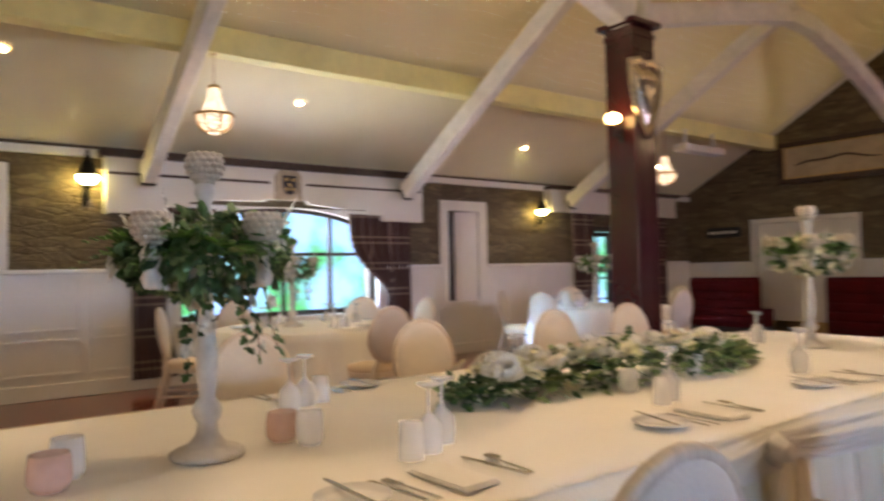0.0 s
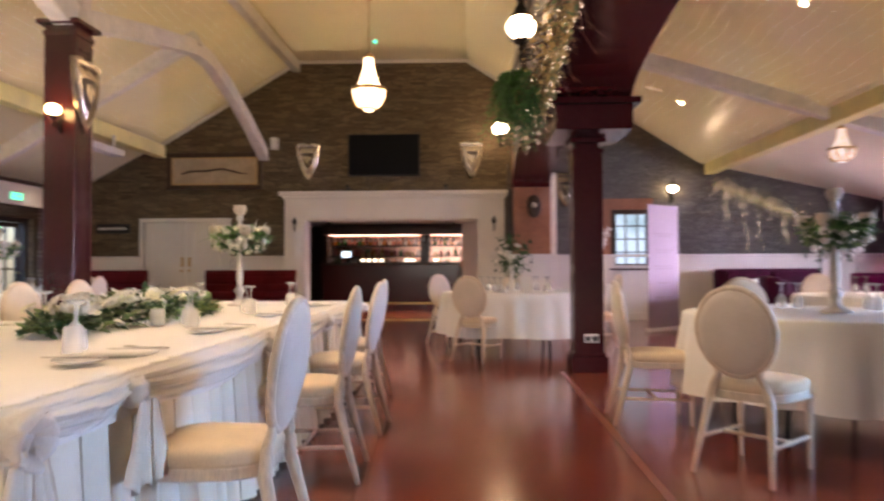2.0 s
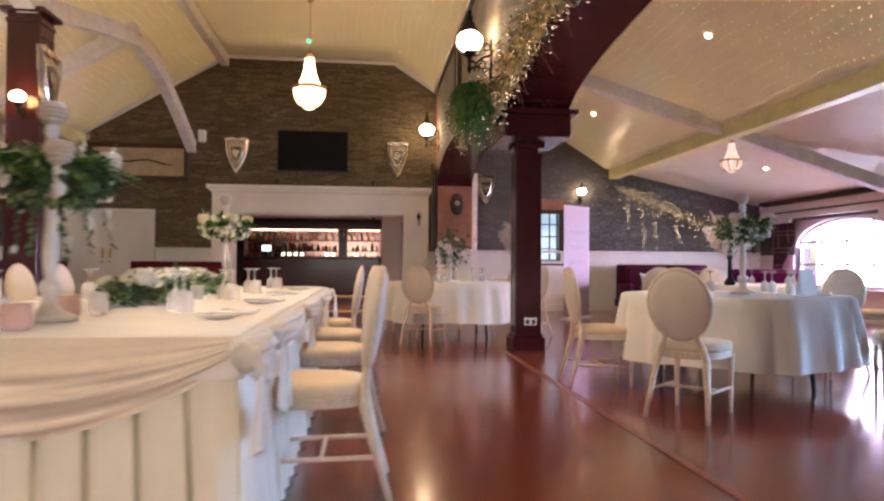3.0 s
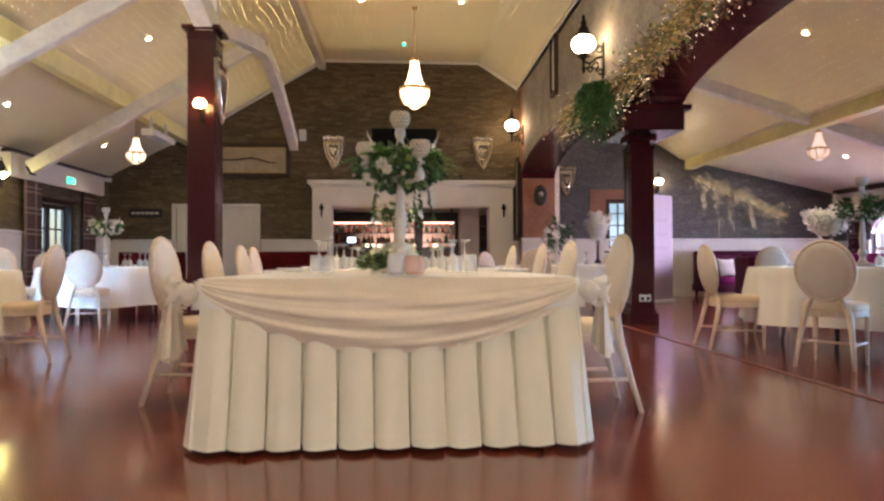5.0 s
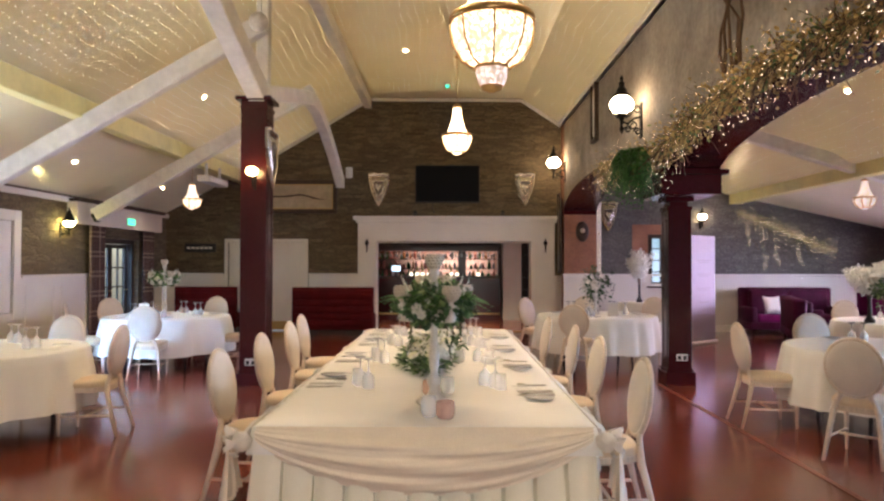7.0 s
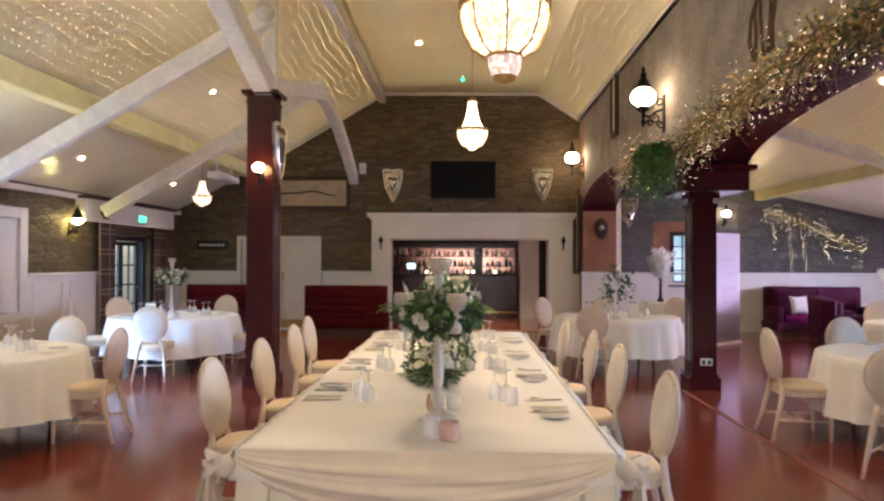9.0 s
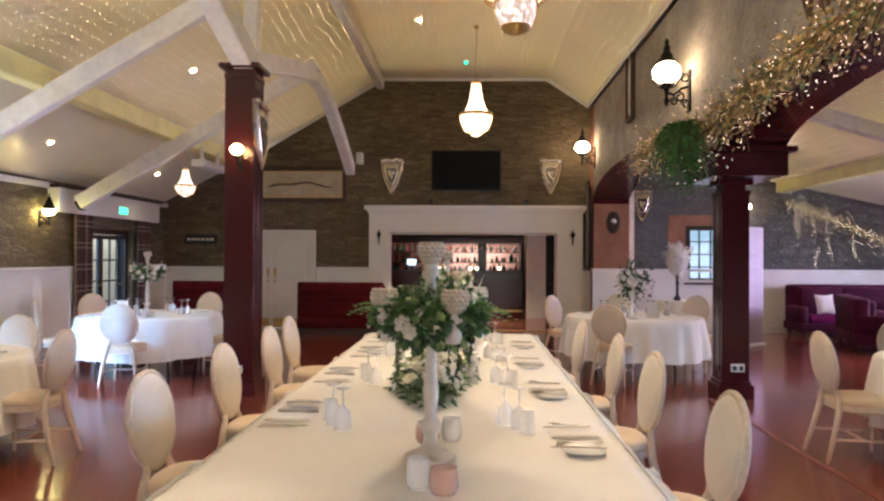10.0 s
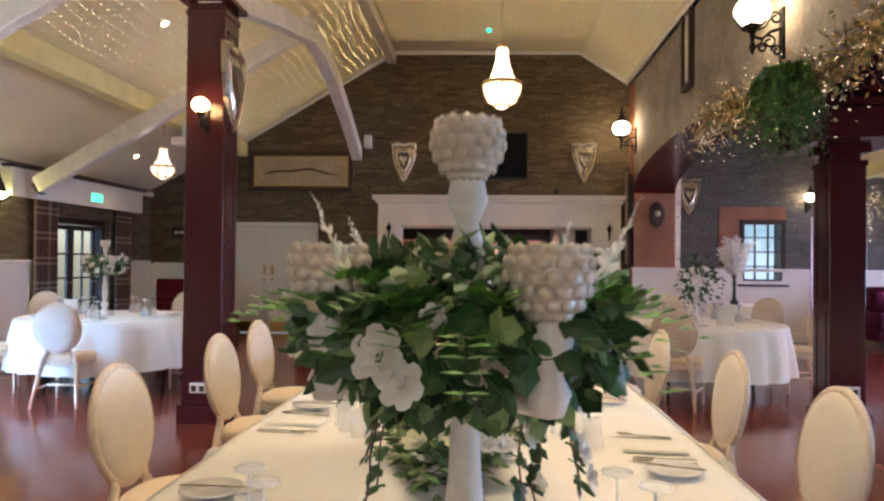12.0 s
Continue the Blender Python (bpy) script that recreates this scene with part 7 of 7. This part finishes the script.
GARLANDBULB = glow("garland_bulb", (1.0, 0.76, 0.50), 6.5, sampled=False)
FX = 0.95
garland("arch_garland", [(FX, 8.3, 2.95), (FX, 7.4, 3.02), (FX, 6.5, 2.9), (FX, 5.7, 2.82), (FX, 4.9, 2.86), (FX, 4.2, 2.95), (FX, 3.4, 3.04), (FX, 2.6, 3.07), (FX, 1.9, 3.06), (FX, 1.0, 3.0), (FX, -0.2, 2.85)],
        0.23, 41, 12000, 1500, "dried golden garland with tiny lights along the arch", (-1, 0, 0))
garland("wall_garland", [(5.0, END - 0.1, 2.72), (5.6, END - 0.1, 2.5), (6.2, END - 0.1, 2.25), (6.8, END - 0.1, 1.98), (7.2, END - 0.1, 1.85)],
        0.17, 42, 2600, 330, "twiggy garland with tiny lights on the grey wall", (0, -1, 0), 0.0048, 0.4, (0.016, 0.034))
for k, (x, zt, zb) in enumerate(((5.55, 2.5, 1.42), (5.85, 2.38, 1.45), (6.35, 2.15, 1.5), (5.2, 2.6, 2.0))):
    garland("hanging_strand", [(x, END - 0.08, zt), (x + 0.03, END - 0.08, (zt + zb) / 2), (x + 0.08, END - 0.08, zb)], 0.06, 43 + 7 * k, 60, 26, "hanging strand of tiny lights on the grey wall", (0, -1, 0), 0.0048, 0.4, (0.016, 0.03))
garland("post_lights", [(1.8, 12.46, 2.9), (1.8, 12.46, 1.3)], 0.05, 44, 10, 60, "string of tiny lights wound round a white post", (0, -1, 0))
# bare branches standing up from the garland
ob = thing("bare_branches", "dark bare branches fixed against the plaster wall", "branches", "", "", None)
rnd = random.Random(8)
for k in range(5):
    y0 = 2.9 + 0.09 * k
    pts = [(0.93, y0 + rnd.uniform(-0.05, 0.05) + 0.05 * j * rnd.uniform(-1, 1), 3.3 + 0.2 * j) for j in range(6)]
    part("branch", tube(pts, [0.018, 0.016, 0.014, 0.012, 0.01, 0.006], 6), TWIG, ob)


def fern_basket(x, y, z, seed):
    rnd = random.Random(seed)
    ob = thing("hanging_fern", "bushy green fern spilling from a wall basket", "fern", "", "", pose(x, y, z))
    part("basket", lathe([(0, -0.12), (0.06, -0.11), (0.1, -0.03), (0.11, 0.01), (0.09, 0.01), (0, -0.08)], 20), TWIG, ob, "brown wicker basket", smooth=True)
    b = Bush()
    blade = [(0, 0), (0.1, 0.2), (0.13, 0.5), (0.07, 0.8), (0.0, 1.0), (-0.07, 0.8), (-0.13, 0.5), (-0.1, 0.2)]
    for _ in range(190):
        a = rnd.uniform(0, 6.28)
        out = Vector((math.cos(a) * 0.8 - 0.2, math.sin(a), 0))
        reach, lift, fall = rnd.uniform(0.1, 0.42), rnd.uniform(0.04, 0.2), rnd.uniform(0.1, 0.52)
        last = Vector((0, 0, 0))
        for j in range(1, 14):
            t = j / 13
            p = out * reach * t ** 0.7 + Vector((0, 0, lift * math.sin(math.pi * min(1, 1.2 * t)) - fall * t ** 2.2))
            way = (p - last).normalized()
            last = p
            side = way.cross(out).normalized() if way.cross(out).length > 1e-3 else Vector((0, 1, 0))
            for q in (-1, 1):
                b.leaf(p, way * 1.1 + side * q * 0.6, out + 0.4 * rdir(rnd), 0.075 * (1.15 - 0.7 * t), blade, 0.1)
    b.done("fronds", DARKFERN, ob, "dark green arching fronds")


fern_basket(0.66, 5.26, 2.74, 12)

# ---- back bar ----
ob = thing("bar_counter", "long dark red-brown panelled bar counter", "bar counter", "", "", pose(-1.9, 16.0, 0))
part("counter_body", boxes((-1.7, 1.74, 0.0, 0.5, 0, 1.14), bevel=0.01), MAROON, ob)
part("counter_top", boxes((-1.75, 1.78, -0.1, 0.6, 1.14, 1.2), bevel=0.012), DARKWOOD, ob, "polished dark top")
for k in range(6):
    x = -1.6 + k * 0.56
    bm = bmesh.new()
    for a, b, c, d in ((x, x + 0.02, 0.25, 1.0), (x + 0.44, x + 0.46, 0.25, 1.0), (x, x + 0.46, 0.25, 0.27), (x, x + 0.46, 0.98, 1.0)):
        box(bm, a, b, -0.015, 0.005, c, d)
    part("panel_moulding", bm, MAROON, ob)
part("foot_rail", tube([(-1.7, -0.16, 0.18), (1.74, -0.16, 0.18)], 0.025, 10), BRASS, ob)
ob = thing("back_bar", "dark back bar with mirrored lit shelves", "shelf unit", "", "", pose(-1.9, 18.2, 0))
MIRROR = mat("bar_mirror", (0.50, 0.30, 0.24), 0.16, metal=1.0)
part("carcass", boxes((-2.2, 2.0, 0.0, 0.35, 0, 1.1), (-2.2, 2.0, 0.0, 0.35, 2.02, 2.3), (-2.2, -2.05, 0, 0.35, 1.1, 2.02), (0.62, 0.86, -0.1, 0.35, 1.1, 2.02), (1.85, 2.0, 0, 0.35, 1.1, 2.02)), DARKWOOD, ob)
part("mirror", boxes((-2.05, 0.62, 0.33, 0.35, 1.1, 2.02), (0.86, 1.85, 0.33, 0.35, 1.1, 2.02)), MIRROR, ob, "silvered back mirror")
for z in (1.38, 1.68):
    part("shelf", boxes((-2.05, 0.62, 0.08, 0.33, z, z + 0.02), (0.86, 1.85, 0.08, 0.33, z, z + 0.02)), DARKWOOD, ob)
for z in (2.0,):
    part("strip_light", boxes((-2.0, 0.58, 0.05, 0.09, z - 0.016, z), (0.9, 1.8, 0.05, 0.09, z - 0.016, z)), BARGLOW, ob, "glowing pinkish strip light")
rnd = random.Random(9)
BOTTLES = [mat("green_bottle", (0.05, 0.16, 0.06), 0.1, coat=0.5), mat("amber_bottle", (0.38, 0.15, 0.03), 0.1, coat=0.5), mat("clear_bottle", (0.6, 0.6, 0.58), 0.1, coat=0.5), mat("pink_bottle", (0.55, 0.2, 0.16), 0.15, coat=0.5)]
for z in (1.10, 1.40, 1.70):
    x = -3.9
    while x < -0.1:
        x += rnd.uniform(0.08, 0.2)
        if -1.32 < x < -1.0:
            continue
        h, r = rnd.uniform(0.13, 0.28), rnd.uniform(0.028, 0.05)
        b = tagged(part("bottle", lathe([(0, 0), (r, 0), (r, h * 0.6), (r * 0.4, h * 0.75), (r * 0.36, h), (0, h)], 10), rnd.choice(BOTTLES), smooth=True, angle=50), "spirits bottle on the lit bar shelf", "bottle", "bar bottles")
        b.matrix_world = pose(x, 18.2 + rnd.uniform(0.16, 0.26), z)
TAPGLOW = glow("tap_badge_light", (1.0, 0.86, 0.66), 3.0)
for x in (-2.62, -2.46, -2.3, -2.14, -1.5, -1.34, -0.75):
    ob = thing("beer_tap", "small glowing tap head on the counter", "beer tap", "beer taps", "", pose(x, 16.25, 1.2))
    part("column", lathe([(0, 0), (0.04, 0), (0.03, 0.03), (0.025, 0.25), (0, 0.27)], 12), BRASS, ob, smooth=True)
    part("badge", boxes((-0.04, 0.04, -0.05, -0.03, 0.02, 0.09), bevel=0.006), TAPGLOW, ob, "glowing pale badge")
rack = thing("glass_rack", "dark timber canopy over the counter hung with stemmed glasses", "glass rack", "", "", pose(-1.9, 16.25, 1.86))
part("canopy", boxes((-1.75, 1.75, -0.16, 0.16, 0.05, 0.2), bevel=0.01), DARKWOOD, rack)
for q in (-1, 1):
    for x in (-1.6, 1.6):
        part("hanger", boxes((x - 0.02, x + 0.02, q * 0.12 - 0.02, q * 0.12 + 0.02, 0.2, 0.44)), DARKWOOD, rack)
hung = lathe([(0.0, 0.05), (0.032, 0.048), (0.006, 0.035), (0.005, -0.02), (0.03, -0.05), (0.04, -0.085), (0.034, -0.13)], 12)
for k in range(22):
    bm = hung.copy()
    for v in bm.verts:
        v.co += Vector((-1.6 + 0.152 * k, -0.08 + 0.1 * (k % 2), 0.0))
    part("hanging_glass", bm, GLASS, rack, smooth=True)
hung.free()
ob = thing("bottle_rack", "dark tall rack of bottles beside the bar", "shelf unit", "", "", pose(0.85, 16.4, 0))
part("rack_frame", boxes((-0.4, -0.36, 0, 0.3, 0, 2.1), (0.36, 0.4, 0, 0.3, 0, 2.1), (-0.36, 0.36, 0.27, 0.3, 0, 2.1)), DARKWOOD, ob)
for k in range(6):
    part("shelf", boxes((-0.36, 0.36, 0, 0.27, 0.15 + 0.33 * k, 0.17 + 0.33 * k)), DARKWOOD, ob)

ob = thing("till_screen", "small lit till screen on the bar counter", "screen", "", "", pose(-3.05, 16.3, 1.2))
part("stand", boxes((-0.05, 0.05, -0.05, 0.05, 0, 0.02), (-0.012, 0.012, -0.012, 0.012, 0.02, 0.14), bevel=0.003), BLACK, ob)
part("casing", boxes((-0.13, 0.13, -0.03, 0.0, 0.12, 0.30), bevel=0.008), BLACK, ob)
part("display", boxes((-0.115, 0.115, -0.034, -0.03, 0.135, 0.285)), glow("till_display", (0.65, 0.85, 1.0), 1.6), ob, "glowing pale display")


# ---- proud slate stones of the gable wall ----
def slate_material():
    m = mat("slate_stone", (0.145, 0.109, 0.062), 0.85, grain=0.22, scale=24, stain=0.15, stain_scale=5, bump=0.5)
    nt = m.node_tree
    b = nt.nodes["Principled BSDF"]
    src = b.inputs["Base Color"].links[0].from_socket
    info, r, mul = nt.nodes.new("ShaderNodeObjectInfo"), nt.nodes.new("ShaderNodeMapRange"), nt.nodes.new("ShaderNodeMix")
    r.inputs["To Min"].default_value, r.inputs["To Max"].default_value = 0.5, 1.3
    nt.links.new(info.outputs["Random"], r.inputs[0])
    mul.data_type, mul.blend_type, mul.inputs[0].default_value = "RGBA", "MULTIPLY", 1.0
    nt.links.new(src, mul.inputs[6])
    nt.links.new(r.outputs[0], mul.inputs[7])
    nt.links.new(mul.outputs[2], b.inputs["Base Color"])
    return m


SLATE = slate_material()


def stone_shape(rnd, w, h):
    """Corners of one rough slate, its front narrower than its bed."""
    j = [rnd.uniform(-0.25, 0.25) * h for _ in range(8)]
    back = [(-w / 2, 0.02, -h / 2 + j[0]), (w / 2, 0.02, -h / 2 + j[1]), (w / 2, 0.02, h / 2 + j[2]), (-w / 2, 0.02, h / 2 + j[3])]
    front = [(x * 0.95, -0.012 + 0.08 * q, z * 0.8) for (x, y, z), q in zip(back, j[4:])]
    return back + front


STONEFACES = [(4, 5, 6, 7), (0, 1, 5, 4), (1, 2, 6, 5), (2, 3, 7, 6), (3, 0, 4, 7)]
rnd = random.Random(404)
shapes = []
for k in range(14):
    me = bpy.data.meshes.new("slate_stone")
    me.from_pydata(stone_shape(rnd, rnd.uniform(0.16, 0.48), rnd.uniform(0.035, 0.07)), [], STONEFACES)
    me.materials.append(SLATE)
    shapes.append(me)
gable = bpy.data.objects["wall_end_stone"]


def gable_height(x):
    for (xa, za), (xb, zb) in zip(TOP, TOP[1:]):
        if xa <= x <= xb:
            return za + (zb - za) * (x - xa) / (xb - xa)
    return 0.0


spots = []
z = 1.42
while z < 5.2:
    x = -7.9 + rnd.uniform(0, 0.4)
    while x < 0.45:
        low = (-3.9 < x < 0.6 and z < 2.85) or (-7.1 < x < -3.9 and z < 2.35)
        if not low and z < gable_height(x) - 0.25 and z < gable_height(x + 0.25) - 0.2 and rnd.random() < 0.55:
            spots.append((x, z + rnd.uniform(-0.015, 0.015)))
        x += rnd.uniform(0.3, 0.62)
    z += 0.082
for x, z in spots[:300]:
    ob = new("slate_stone", rnd.choice(shapes))
    ob.parent = gable
    ob.matrix_world = pose(x, END, z)
rest_v, rest_f = [], []
for x, z in spots[300:]:
    i = len(rest_v)
    rest_v += [(x + a, END + b, z + c) for a, b, c in stone_shape(rnd, rnd.uniform(0.16, 0.48), rnd.uniform(0.035, 0.07))]
    rest_f += [tuple(i + k for k in f) for f in STONEFACES]
if rest_f:
    me = bpy.data.meshes.new("upper_slates")
    me.from_pydata(rest_v, [], rest_f)
    me.materials.append(SLATE)
    ob = new("upper_slates", me)
    ob.parent = gable
    tagged(ob, kind="stuff")
